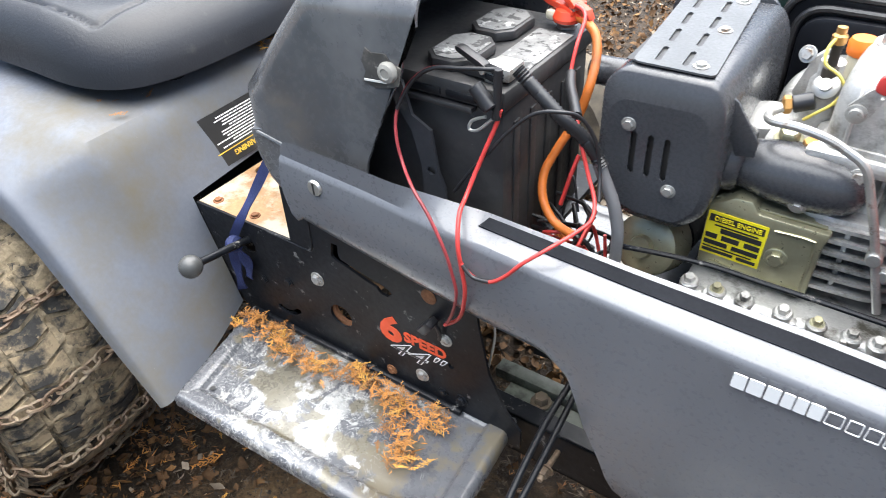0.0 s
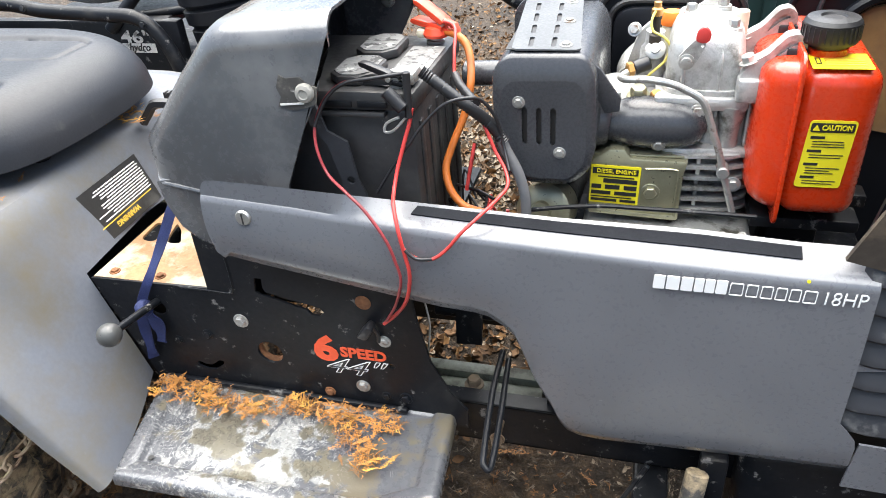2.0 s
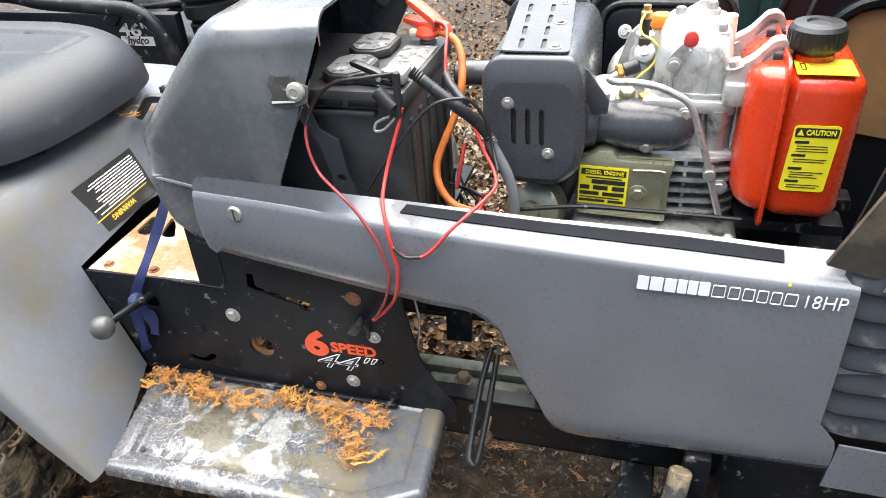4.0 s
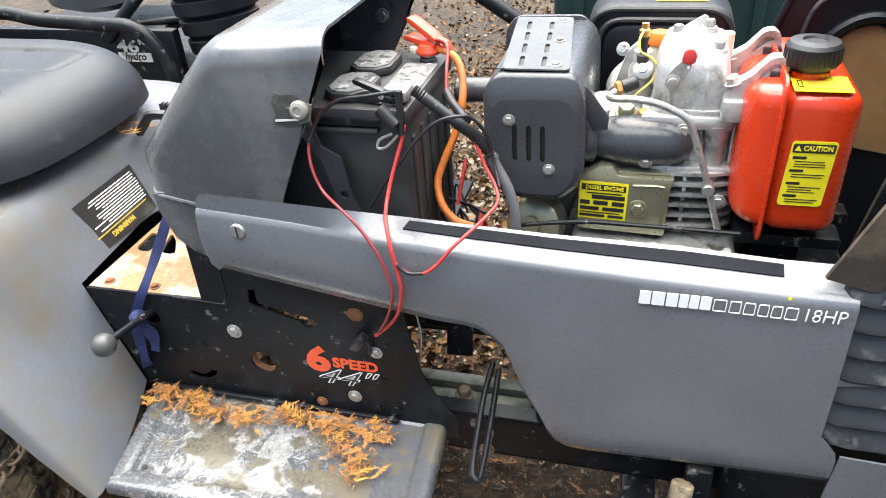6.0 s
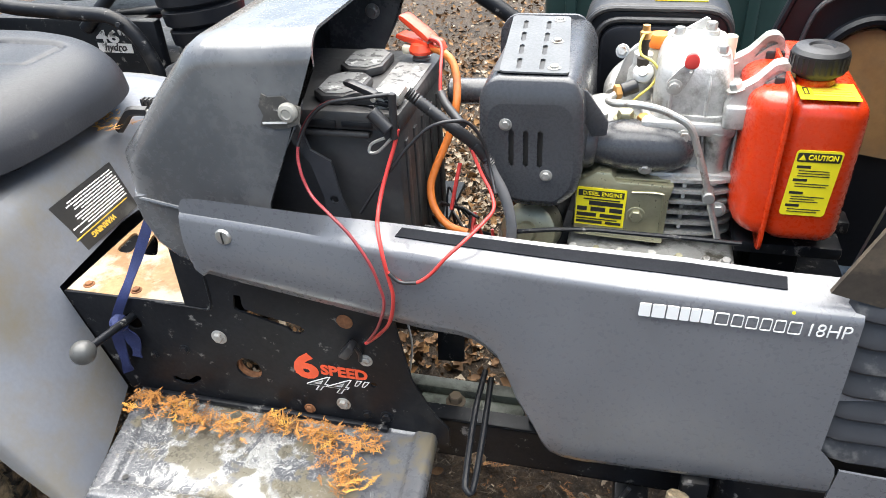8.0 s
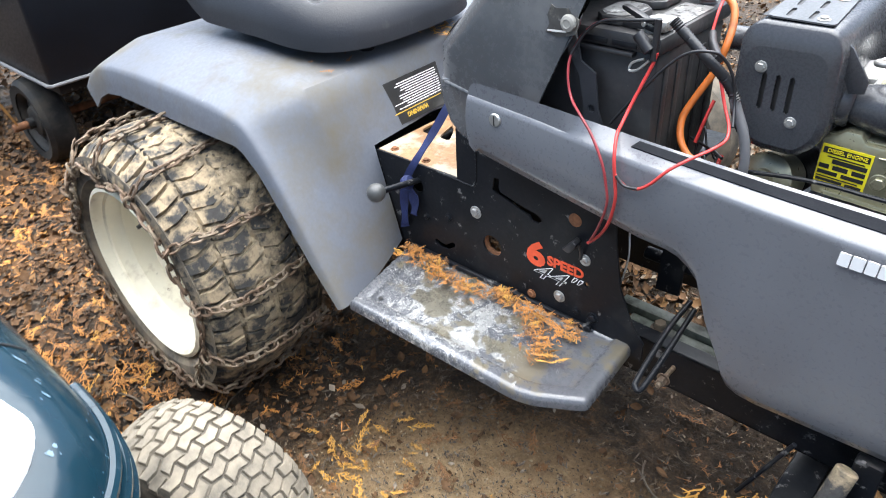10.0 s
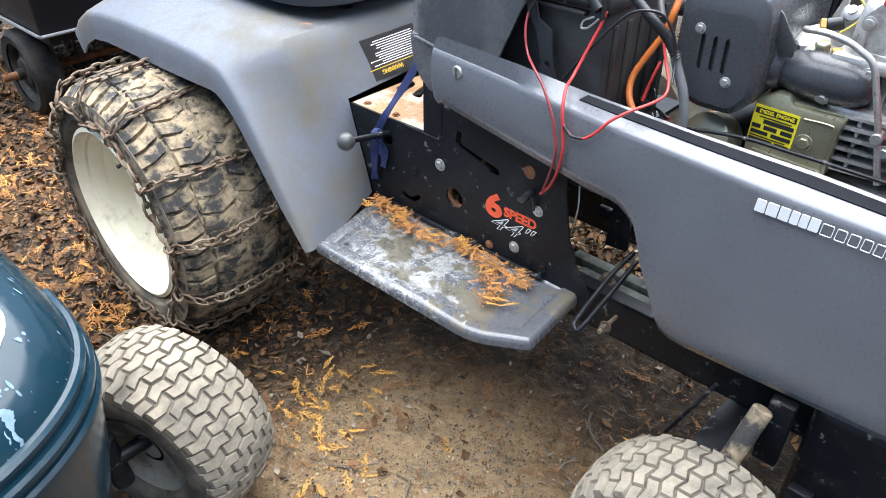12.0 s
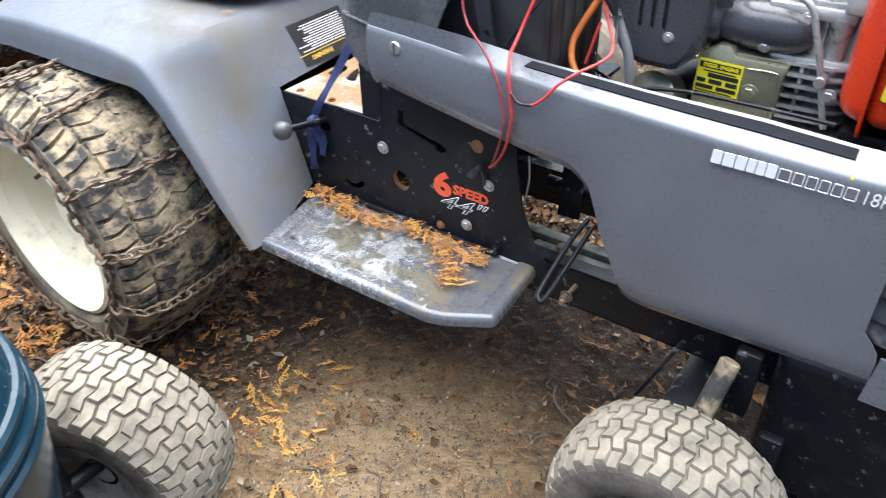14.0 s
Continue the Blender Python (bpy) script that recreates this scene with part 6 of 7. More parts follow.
bars((0.7985, 0.0895, 0.8464), (1, 0, 0), (0, 1, 0), [(0.012, 0.005, 0.038, 0.0034), (0.012, 0.0115, 0.038, 0.0034), (0.012, 0.018, 0.038, 0.0034), (0.012, 0.0245, 0.034, 0.0034)], M_GOLD, lab)
bars((0.7985, 0.0895, 0.8466), (1, 0, 0), (0, 1, 0), [(0.003, 0.008, 0.001, 0.018), (0.0072, 0.008, 0.001, 0.018), (0.003, 0.008, 0.0052, 0.001), (0.003, 0.0255, 0.0052, 0.001)], M_INK, lab, "print_mark")
part("tank_strap", box((0.845, 0.141, 0.655), (0.895, 0.171, 0.672), 0.003), M_BLACK, engine)
part("tank_shelf", box((0.765, 0.105, 0.640), (0.885, 0.30, 0.656), 0.004), M_BLACK, engine)
part("tank_post", box((0.795, 0.16, 0.545), (0.855, 0.24, 0.641), 0.004), M_BLACK, engine)
# black air cleaner behind the head
out = rounded([(0.554, 0.66), (0.76, 0.66), (0.76, 0.85), (0.554, 0.85)], [0.02, 0.02, 0.045, 0.045], 7)
air = part("air_cleaner", plate(out, "y", 0.365, 0.46, bevel=0.012, seg=3), M_TUB, engine, "black plastic air cleaner housing", 40)
for k, y in ((0.955, 0.364), (0.80, 0.361)):
    loop = [(0.6545 + (x - 0.6545) * k, y, 0.76 + (z - 0.76) * k) for x, z in out]
    part("housing_ring", tube(loop + loop[:1], 0.0045, 8, 1), M_PLASTIC, air)
inn = [(0.6545 + (x - 0.6545) * 0.74, 0.76 + (z - 0.76) * 0.72) for x, z in out]
part("housing_face", plate(inn, "y", 0.352, 0.3655, bevel=0.005), M_TUB, air, "", 40)
slab((0.65, 0.388, 0.8505), (1, 0, 0), (0, 1, 0), 0.07, 0.02, M_YELLOW, air, "lid_label", 0.001, "yellow lid label")


nudge(named(engine, "air_cleaner"), -0.002, -0.005, 0.0105)


# ---- battery ----
bat = thing("car_battery", (0.28, 0.13, 0.593), "black car battery with two octagonal vent covers", "battery")
bm = box((0.165, 0.036, 0.5935), (0.376, 0.232, 0.806), 0.006, 2)
case = part("case", bm, M_BATTERY, bat, "dusty black plastic case")
for k in range(5):
    part("case_rib", box((0.3755, 0.055 + k * 0.036, 0.61), (0.3785, 0.067 + k * 0.036, 0.785), 0.001), M_BATTERY, case)
lid = part("lid", box((0.16, 0.028, 0.806), (0.382, 0.238, 0.830), 0.005), M_BATTERY, bat)
part("lid_ledge", box((0.235, 0.024, 0.799), (0.345, 0.035, 0.8055), 0.002), M_BATTERY, lid)
for k in range(2):
    part("grip_slot", box((0.268 + 0.044 * k, 0.0262, 0.8105), (0.305 + 0.044 * k, 0.0285, 0.8185), 0.001), M_TUB, lid, "dark moulded grip slot")
for y in (0.081, 0.167):
    o = [(0.298 + 0.0285 * sx, y + 0.039 * sy) for sx, sy in ((-1, -0.6), (-0.45, -1), (0.45, -1), (1, -0.6), (1, 0.6), (0.45, 1), (-0.45, 1), (-1, 0.6))]
    vc = part("vent_cover", plate(o, "z", 0.8305, 0.842, bevel=0.003), M_BATTERY, bat, "octagonal vent cover with pale label")
    oo = [(0.298 + (a - 0.298) * 0.84, y + (b - y) * 0.86) for a, b in o]
    part("cover_label", plate(oo, "z", 0.8422, 0.843), M_COVERLABEL, vc)
slab((0.333, 0.075, 0.8305), (1, 0, 0), (0, 1, 0), 0.044, 0.112, M_COVERLABEL, lid, "top_label", 0.0006, "pale worn sticker")
for x, y, m in ((0.357, 0.052, M_STEEL), (0.358, 0.208, M_STEEL)):
    part("terminal", lathe([(0.012, 0), (0.012, 0.003), (0.0095, 0.004), (0.0085, 0.018), (0, 0.0185)], (x, y, 0.83), (0, 0, 1), 18), m, bat)


# ---- clamps and cables ----
def clamp(name, at, ang, material, label, tilt=0.5, s=1.0, wide=1.0):
    """A crocodile clamp: two handles, two toothed jaws, spring pivot."""
    c = thing(name, at, label, "jumper clamp")
    m = Matrix.Translation(at) @ Matrix.Rotation(ang, 4, "Z") @ Matrix.Rotation(-tilt, 4, "Y") @ Matrix.Scale(s, 4)
    for sg in (-1, 1):
        bm = plate(rounded([(-0.012, 0.001 * sg), (0.004, 0.003 * sg), (0.055, 0.014 * sg), (0.057, 0.022 * sg), (0.045, 0.022 * sg), (0.0, 0.0135 * sg), (-0.016, 0.009 * sg)], 0.003, 3), "y", -0.008 * wide, 0.008 * wide, bevel=0.0025)
        bm.transform(m)
        part("handle", bm, material, c, "", 40)
        bm = plate([(-0.046, 0.002 * sg), (-0.04, 0.001 * sg), (-0.036, 0.004 * sg), (-0.03, 0.001 * sg), (-0.026, 0.004 * sg), (-0.012, 0.002 * sg), (-0.010, 0.011 * sg), (-0.034, 0.012 * sg)], "y", -0.006, 0.006, bevel=0.001)
        bm.transform(m)
        part("jaw", bm, material if material is not M_WIREBLACK else M_BLACK, c, "", 40)
    bm = rod((-0.008, -0.0105, 0), (-0.008, 0.0105, 0), 0.006)
    bm.transform(m)
    part("pivot", bm, M_STEEL, c)
    return c


clamp("black_clamp", (0.346, 0.044, 0.842), 2.9, M_WIREBLACK, "black jumper clamp biting the battery post", 0.06, 0.62)
clamp("red_clamp", (0.366, 0.204, 0.858), 2.75, M_CLAMPRED, "red plastic jumper clamp on the battery post", 0.3, 0.72, 1.6)
rt = thing("red_terminal_boot", (0.358, 0.208, 0.84), "red rubber boot over the battery post", "terminal boot")
part("boot", lathe([(0.016, 0), (0.017, 0.004), (0.013, 0.012), (0.0, 0.016)], (0.360, 0.204, 0.8395), (0, 0, 1), 20), M_CLAMPRED, rt)
part("boot_end", box((0.333, 0.200, 0.836), (0.347, 0.216, 0.848), 0.004), M_CLEAR, rt)
bt = thing("black_terminal", (0.365, 0.05, 0.83), "black battery cable end with a clip", "cable end")
part("lug", box((0.350, 0.040, 0.833), (0.380, 0.072, 0.848), 0.004), M_STEEL, bt, "lead-grey lug")
part("sleeve", rod((0.376, 0.022, 0.803), (0.377, 0.024, 0.856), 0.0045), M_WIREBLACK, bt)
part("clip_grip", rod((0.372, 0.018, 0.815), (0.352, 0.020, 0.835), 0.008), M_WIREBLACK, bt)
part("clip_loop", tube([(0.372, 0.02, 0.803), (0.357, 0.018, 0.788), (0.346, 0.018, 0.786), (0.349, 0.019, 0.796), (0.365, 0.02, 0.804)], 0.0018, 6), M_STEEL, bt)


def cable(name, pts, r, material, label, **kw):
    c = part(name, tube(pts, r, 10, 8, **kw), material, None, "", 60)
    return tagged(c, label, "cable")


cable("jumper_lead", [(0.374, 0.028, 0.853), (0.336, 0.023, 0.848), (0.302, 0.019, 0.843), (0.279, 0.012, 0.825), (0.266, 0.003, 0.796), (0.268, -0.006, 0.769), (0.281, -0.015, 0.743), (0.312, -0.040, 0.735), (0.338, -0.051, 0.717), (0.360, -0.057, 0.685), (0.368, -0.057, 0.657), (0.371, -0.055, 0.627), (0.354, -0.041, 0.578), (0.326, -0.015, 0.527)], 0.0019, M_WIREPINK, "thin faded red and black lead hanging over the side panel")
cable("jumper_lead", [(0.380, 0.023, 0.814), (0.376, 0.021, 0.797), (0.369, 0.014, 0.774), (0.362, 0.003, 0.747), (0.361, -0.015, 0.727), (0.367, -0.037, 0.720), (0.376, -0.055, 0.697), (0.381, -0.057, 0.667), (0.384, -0.057, 0.639), (0.374, -0.050, 0.597), (0.348, -0.026, 0.552), (0.322, -0.013, 0.521)], 0.0024, M_WIRERED, "bright red lead hanging over the side panel")
cable("jumper_lead", [(0.354, 0.208, 0.862), (0.369, 0.198, 0.861), (0.393, 0.178, 0.859), (0.399, 0.148, 0.837), (0.403, 0.128, 0.812), (0.418, 0.098, 0.810), (0.438, 0.068, 0.810), (0.456, 0.048, 0.788), (0.470, 0.040, 0.759), (0.484, 0.028, 0.740), (0.490, 0.011, 0.729), (0.482, -0.006, 0.721), (0.468, -0.035, 0.715), (0.449, -0.051, 0.700), (0.431, -0.055, 0.678), (0.414, -0.057, 0.665), (0.395, -0.057, 0.664), (0.381, -0.057, 0.675)], 0.0021, M_WIRERED, "long red lead looping over the side panel")
cable("black_lead", [(0.328, 0.012, 0.707), (0.351, 0.016, 0.742), (0.373, 0.016, 0.770), (0.391, 0.019, 0.794), (0.418, 0.021, 0.820), (0.445, 0.023, 0.828), (0.459, 0.037, 0.819), (0.472, 0.045, 0.795), (0.479, 0.046, 0.764), (0.489, 0.028, 0.739)], 0.002, M_WIREBLACK, "thin black wire arching beside the battery")
cable("lead_start", [(0.374, 0.028, 0.853), (0.336, 0.023, 0.848), (0.303, 0.018, 0.843), (0.280, 0.012, 0.825), (0.266, 0.002, 0.796)], 0.0023, M_WIREBLACK, "black start of the thin lead")
cable("lead_tail", [(0.414, -0.057, 0.665), (0.395, -0.058, 0.664), (0.382, -0.057, 0.674)], 0.0024, M_WIREBLACK, "black end of the looping lead")
cable("ground_cable", [(0.390, 0.038, 0.852), (0.412, 0.038, 0.835), (0.440, 0.038, 0.813), (0.462, 0.049, 0.789), (0.478, 0.053, 0.764)], 0.0075, M_WIREBLACK, "black corrugated battery cable", ribs=0.0012)
cable("conduit", [(0.475, 0.052, 0.768), (0.480, 0.054, 0.753), (0.494, 0.054, 0.724), (0.502, 0.054, 0.693), (0.503, 0.054, 0.665), (0.502, 0.054, 0.631)], 0.0066, M_CONDUIT, "grey sleeved battery cable")
cable("orange_cable", [(0.371, 0.203, 0.846), (0.389, 0.193, 0.845), (0.405, 0.183, 0.836), (0.414, 0.168, 0.818), (0.417, 0.148, 0.793), (0.410, 0.138, 0.759), (0.396, 0.118, 0.723), (0.390, 0.103, 0.699), (0.398, 0.088, 0.676), (0.418, 0.078, 0.658), (0.446, 0.068, 0.656)], 0.0052, M_ORANGE, "thick orange battery cable")
cable("splice", [(0.403, 0.130, 0.814), (0.415, 0.106, 0.811), (0.434, 0.076, 0.809), (0.446, 0.057, 0.808)], 0.0055, M_WIREBLACK, "taped black splice in the lead")
cable("red_wire", [(0.420, 0.088, 0.676), (0.426, 0.098, 0.713), (0.429, 0.108, 0.733)], 0.0025, M_WIRERED, "short red wire beside the battery")
rnd = random.Random(11)
for k in range(18):
    pts = []
    x0, z0 = rnd.uniform(0.39, 0.45), rnd.uniform(0.57, 0.62)
    for j in range(5):
        pts.append((x0 + rnd.uniform(-0.035, 0.035), 0.115 + rnd.uniform(-0.04, 0.06), z0 + rnd.uniform(-0.035, 0.05)))
    cable("loom_wire", pts, rnd.choice((0.0016, 0.0022, 0.003)), rnd.choice((M_WIREBLACK, M_WIRERED, M_WIREBLACK, M_ORANGE)), "tangled loose wire beside the engine")
plug = thing("plug_end", (0.30, -0.012, 0.495), "black plug at the end of a red lead", "plug")
part("plug_body", plate(rounded([(0.283, 0.478), (0.297, 0.474), (0.309, 0.492), (0.301, 0.499)], 0.004), "y", -0.022, -0.004, bevel=0.003), M_WIREBLACK, plug)
part("plug_tail", tube([(0.305, -0.01, 0.49), (0.309, -0.006, 0.475), (0.308, -0.005, 0.46)], 0.0028), M_WIREBLACK, plug)
nudge([plug], -0.002, 0.0, 0.02)

# navy strap knotted round the lever
st = thing("strap", (-0.05, 0.05, 0.534), "navy webbing strap tied round a lever", "strap")
part("webbing", ribbon([(0.012, 0.075, 0.69), (-0.004, 0.05, 0.645), (-0.022, 0.02, 0.592), (-0.040, -0.003, 0.55), (-0.058, -0.012, 0.515), (-0.068, -0.014, 0.49), (-0.075, -0.012, 0.455), (-0.08, -0.010, 0.41), (-0.083, -0.008, 0.392)], (1, 0.25, 0.1), 0.0165), M_STRAP, st)
part("knot", lathe([(0.0, -0.012), (0.011, -0.008), (0.014, 0), (0.011, 0.008), (0.0, 0.012)], (-0.054, -0.02, 0.503), (1, 0.2, 0.4), 12), M_STRAP, st)
part("tail", ribbon([(-0.055, -0.016, 0.50), (-0.052, -0.012, 0.48), (-0.05, -0.010, 0.455), (-0.054, -0.010, 0.43)], (1, 0, 0.1), 0.02), M_STRAP, st)



# ---- dark teal mower parked alongside, its nose beside the step ----
gm = thing("green_mower", (0.0, -1.0, 0.0), "dark teal riding mower with a white headlight, parked alongside", "mower")
GY = -0.985


LEVELS = [(z, x + 0.03, w) for z, x, w in [(0.34, 0.262, 0.305), (0.40, 0.272, 0.315), (0.45, 0.279, 0.32), (0.50, 0.286, 0.321), (0.535, 0.289, 0.318), (0.565, 0.279, 0.312), (0.588, 0.263, 0.304), (0.605, 0.244, 0.295), (0.621, 0.216, 0.282),
          (0.64, 0.152, 0.262), (0.655, 0.085, 0.238), (0.668, 0.015, 0.205), (0.68, -0.1, 0.16), (0.69, -0.3, 0.10), (0.697, -0.8, 0.01)]]


def level(z):
    """Front reach and half width of the hood at a height."""
    for (a, xa, wa), (b, xb, wb) in zip(LEVELS, LEVELS[1:]):
        if z <= b:
            t = (z - a) / (b - a)
            return xa + (xb - xa) * t, wa + (wb - wa) * t
    return LEVELS[-1][1:]


def nose(z, q, lift=0.0):
    """A point of the hood's rounded front at height z; q from -1 to 1 across it."""
    xf, w = level(z)
    a = q * math.pi / 2
    d = 0.27
    x = xf - d + (d + lift) * abs(math.cos(a)) ** 0.72
    y = (w + lift) * abs(math.sin(a)) ** 0.82
    return (x, GY + math.copysign(y, q), z + lift * (0.3 if z < 0.6 else 1.0))


rows = []
for z, xf, w in LEVELS:
    back = [-1.3 + (xf - 0.27 + 1.3) * k / 8 for k in range(8)]
    rows.append([(x, GY - w, z) for x in back] + [nose(z, q / 16) for q in range(-16, 17)] + [(x, GY + w, z) for x in back[::-1]])
hood = loft(rows, M_GREEN, "hood", gm, "glossy dark teal moulded hood with water spots", 0.004, 60)


def lens(scale, lift):
    rows = []
    for i in range(17):
        u = i / 8 - 1
        row = []
        for j in range(25):
            v = j / 12 - 1
            r = max(abs(u), abs(v), 1e-6)
            k = (abs(u / r) ** 4 + abs(v / r) ** 4 + 1e-9) ** (-1 / 4)
            row.append(nose(0.6275 + 0.0172 * scale * u * k, 0.68 * (1 + (scale - 1) * 0.3) * v * k, lift if r < 0.99 else -0.001))
        rows.append(row)
    return rows


loft(lens(1.03, 0.0015), M_INK, "lens_gasket", hood, "dark gap round the lens", 0.0, 60)
loft(lens(1.0, 0.0035), M_LENS, "headlight", hood, "clear white headlight lens", 0.0, 60)
for z in (0.551, 0.531, 0.508):
    part("bumper_rib", tube([nose(z, q / 14, 0.0015) for q in range(-14, 15)] , 0.0075, 8, 2), M_GREEN, hood)
part("hood_seam", tube([(0.01, GY + s * level(z)[1], z + 0.0005) for s, zs in ((-1, (0.605, 0.621, 0.64, 0.655, 0.668)), (1, (0.668, 0.655, 0.64, 0.621, 0.605))) for z in zs], 0.0017, 6, 3), M_INK, hood)


def drip(run):
    """A dried water run on the front of the hood: (across, height, half width) from its top to its end."""
    line = []
    for (q, z, w), (q2, z2, w2) in zip(run, run[1:]):
        line += [(q + (q2 - q) * k / 4, z + (z2 - z) * k / 4, w + (w2 - w) * k / 4) for k in range(4)]
    line.append(run[-1])
    rows = []
    for k, (q, z, w) in enumerate(line):
        w *= 1 + 0.35 * noise.noise((k * 0.8, q * 30, 3.0))
        q += 0.006 * noise.noise((k * 0.6, z * 50, 7.0))
        rows.append([nose(z, q - w, 0.0004), nose(z, q, 0.0006), nose(z, q + w, 0.0004)])
    loft(rows, M_STAIN, "water_mark", hood, "pale dried water run", 0.0, 60)


drip([(0.362, 0.613, 0.003), (0.372, 0.611, 0.018), (0.38, 0.606, 0.013), (0.378, 0.600, 0.007), (0.375, 0.594, 0.010), (0.378, 0.588, 0.012), (0.37, 0.584, 0.004)])
drip([(0.392, 0.592, 0.002), (0.405, 0.589, 0.012), (0.41, 0.583, 0.017), (0.402, 0.577, 0.012), (0.392, 0.573, 0.004), (0.39, 0.567, 0.0055), (0.391, 0.559, 0.005), (0.393, 0.551, 0.006), (0.394, 0.549, 0.002)])
drip([(0.378, 0.577, 0.002), (0.374, 0.572, 0.002), (0.373, 0.567, 0.002)])
drip([(0.268, 0.611, 0.002), (0.27, 0.608, 0.006), (0.262, 0.602, 0.003), (0.262, 0.597, 0.003), (0.268, 0.590, 0.005), (0.268, 0.588, 0.001)])
for q, z, w in ((0.43, 0.606, 0.006), (0.425, 0.602, 0.005), (0.437, 0.599, 0.006), (0.455, 0.596, 0.005), (0.43, 0.596, 0.004), (0.35, 0.597, 0.004), (0.352, 0.594, 0.003), (0.32, 0.606, 0.004), (0.60, 0.607, 0.008), (0.63, 0.606, 0.006), (0.30, 0.597, 0.003)):
    drip([(q - 0.002, z + w * 0.22, 0.3 * w), (q, z + w * 0.1, w), (q + 0.001, z - w * 0.1, w * 0.9), (q + 0.002, z - w * 0.25, 0.3 * w)])
rs = random.Random(4)
for k in range(60):
    z, q, w = rs.uniform(0.54, 0.655), rs.uniform(0.3, 0.98), 0.0012 + 0.004 * rs.random() ** 3
    if z < 0.61 or q > 0.74:
        loft([[nose(z + w * 0.8 * math.sin(a) * m, q + w * math.cos(a) * m, 0.0004) for a in [2 * math.pi * i / 8 for i in range(9)]] for m in (1.0, 0.1)], M_STAIN, "water_mark", hood, "", 0.0, 60)
grip = part("ribbed_knob", box((-0.03, -0.02, -0.012), (0.03, 0.02, 0.012), 0.004), M_PLASTIC, gm, "ribbed black plastic knob")
grip.location = Vector((-0.072, -0.70, 0.671)) - base_of(gm)
for k in range(5):
    part("knob_ridge", box((-0.028 + 0.012 * k, -0.022, -0.014), (-0.022 + 0.012 * k, 0.022, 0.014), 0.001), M_PLASTIC, gm).location = grip.location
part("inner_wall", box((-1.2, GY - 0.26, 0.26), (0.2, GY + 0.25, 0.44), 0.03, 3), M_BLACK, gm)
GW = (-0.017, -0.556, 0.169)
gw = part("front_wheel", lathe([(0.03, -0.05), (0.072, -0.06), (0.081, -0.068), (0.078, -0.05), (0.07, -0.03), (0.068, 0.0), (0.055, 0.01), (0.036, 0.0), (0.03, 0.03), (0, 0.032)], GW, (0, 1, 0), 36), M_GREYRIM, gm, "dirty grey wheel rim")
part("rim_inner", lathe([(0.08, 0.05), (0.084, 0.066), (0.076, 0.064), (0.07, 0.045), (0.066, 0.01), (0.045, 0.004), (0.026, 0.01), (0.024, 0.05), (0, 0.052)], GW, (0, -1, 0), 36), M_GREYRIM, gw)
tyre(gw, 0.173, 0.158, 0.079, GW, 0.0055, "turf", "tyre", "turf tyre with dusty zigzag tread")
part("front_axle", box((-0.03, -1.25, 0.16), (0.03, -0.68, 0.215), 0.008), M_BLACK, gm)
part("knuckle", rod((0.0, -0.655, 0.13), (-0.006, -0.662, 0.235), 0.017), M_BLACK, gm)
part("knuckle_arm", tube([(-0.006, -0.665, 0.228), (-0.08, -0.67, 0.228), (-0.12, -0.72, 0.228)], 0.011), M_BLACK, gm)
part("stub_axle", rod((0.0, -0.67, 0.186), (0.0, -0.56, 0.186), 0.013), M_BLACK, gm)
part("round_knob", lathe([(0.004, -0.02), (0.006, -0.008), (0.0105, -0.004), (0.0125, 0.002), (0.0095, 0.008), (0.0, 0.0105)], (0.015, -0.662, 0.295), (0.1, 1, 0.25), 20), M_STEEL, gm, "small bright round knob")
copy_thing(gw, Matrix.Translation((0, -0.04, 0)) @ Matrix.Rotation(math.pi, 4, "Z"))
tread(gw, 0.173, 0.158, GW, 0.0055, "turf", M_TURFLUG, 9)
mud_coat(gw, 0.173, 0.158, GW, 0.0055, "turf", -0.95, 0.6)
# steered towards the tractor, with a little camber
pivot = Vector(GW) - base_of(gm)
gw.matrix_basis = Matrix.Translation(pivot) @ Matrix.Rotation(0.325, 4, "Z") @ Matrix.Rotation(0.05, 4, "X") @ Matrix.Translation(-pivot)



# ---- things standing behind the tractor ----
# dump cart, far left
cart = thing("dump_cart", (-1.7, 0.3, 0.0), "black plastic dump cart on two wheels behind the tractor", "cart")
tub = part("tub", plate(rounded([(-2.75, 0.07), (-1.5, 0.07), (-1.5, 1.0), (-2.75, 1.0)], 0.02), "z", 0.335, 0.86, bevel=0.008), M_TUB, cart, "plain black tub")
part("tub_rim", tube([(-2.75, 0.062, 0.338), (-1.5, 0.062, 0.338), (-1.492, 0.07, 0.338), (-1.492, 1.0, 0.338)], 0.006, 8, 1), M_CONDUIT, cart, "pale worn lower edge")
part("chassis", box((-2.72, 0.1, 0.29), (-1.53, 0.97, 0.334), 0.004), M_BLACK, cart)
part("ring_handle", tube([(-1.80, 0.055, 0.62), (-1.80, 0.045, 0.56), (-1.76, 0.045, 0.545), (-1.71, 0.045, 0.56), (-1.71, 0.055, 0.62), (-1.755, 0.06, 0.63), (-1.80, 0.055, 0.62)], 0.006, 8), M_STEEL, cart, "wire ring handle")
CW = Vector((-1.763, 0.096, 0.150))
cwh = part("wheel", lathe([(0.0, -0.05), (0.03, -0.05), (0.10, -0.03), (0.108, -0.04), (0.112, 0.0), (0.108, 0.04), (0.098, 0.03), (0.094, 0.012), (0.06, 0.02), (0.05, 0.035), (0.035, 0.04), (0.02, 0.04), (0.02, 0.06), (0, 0.06)], CW, (0, -1, 0), 36), M_HUB, cart, "dusty black moulded wheel")
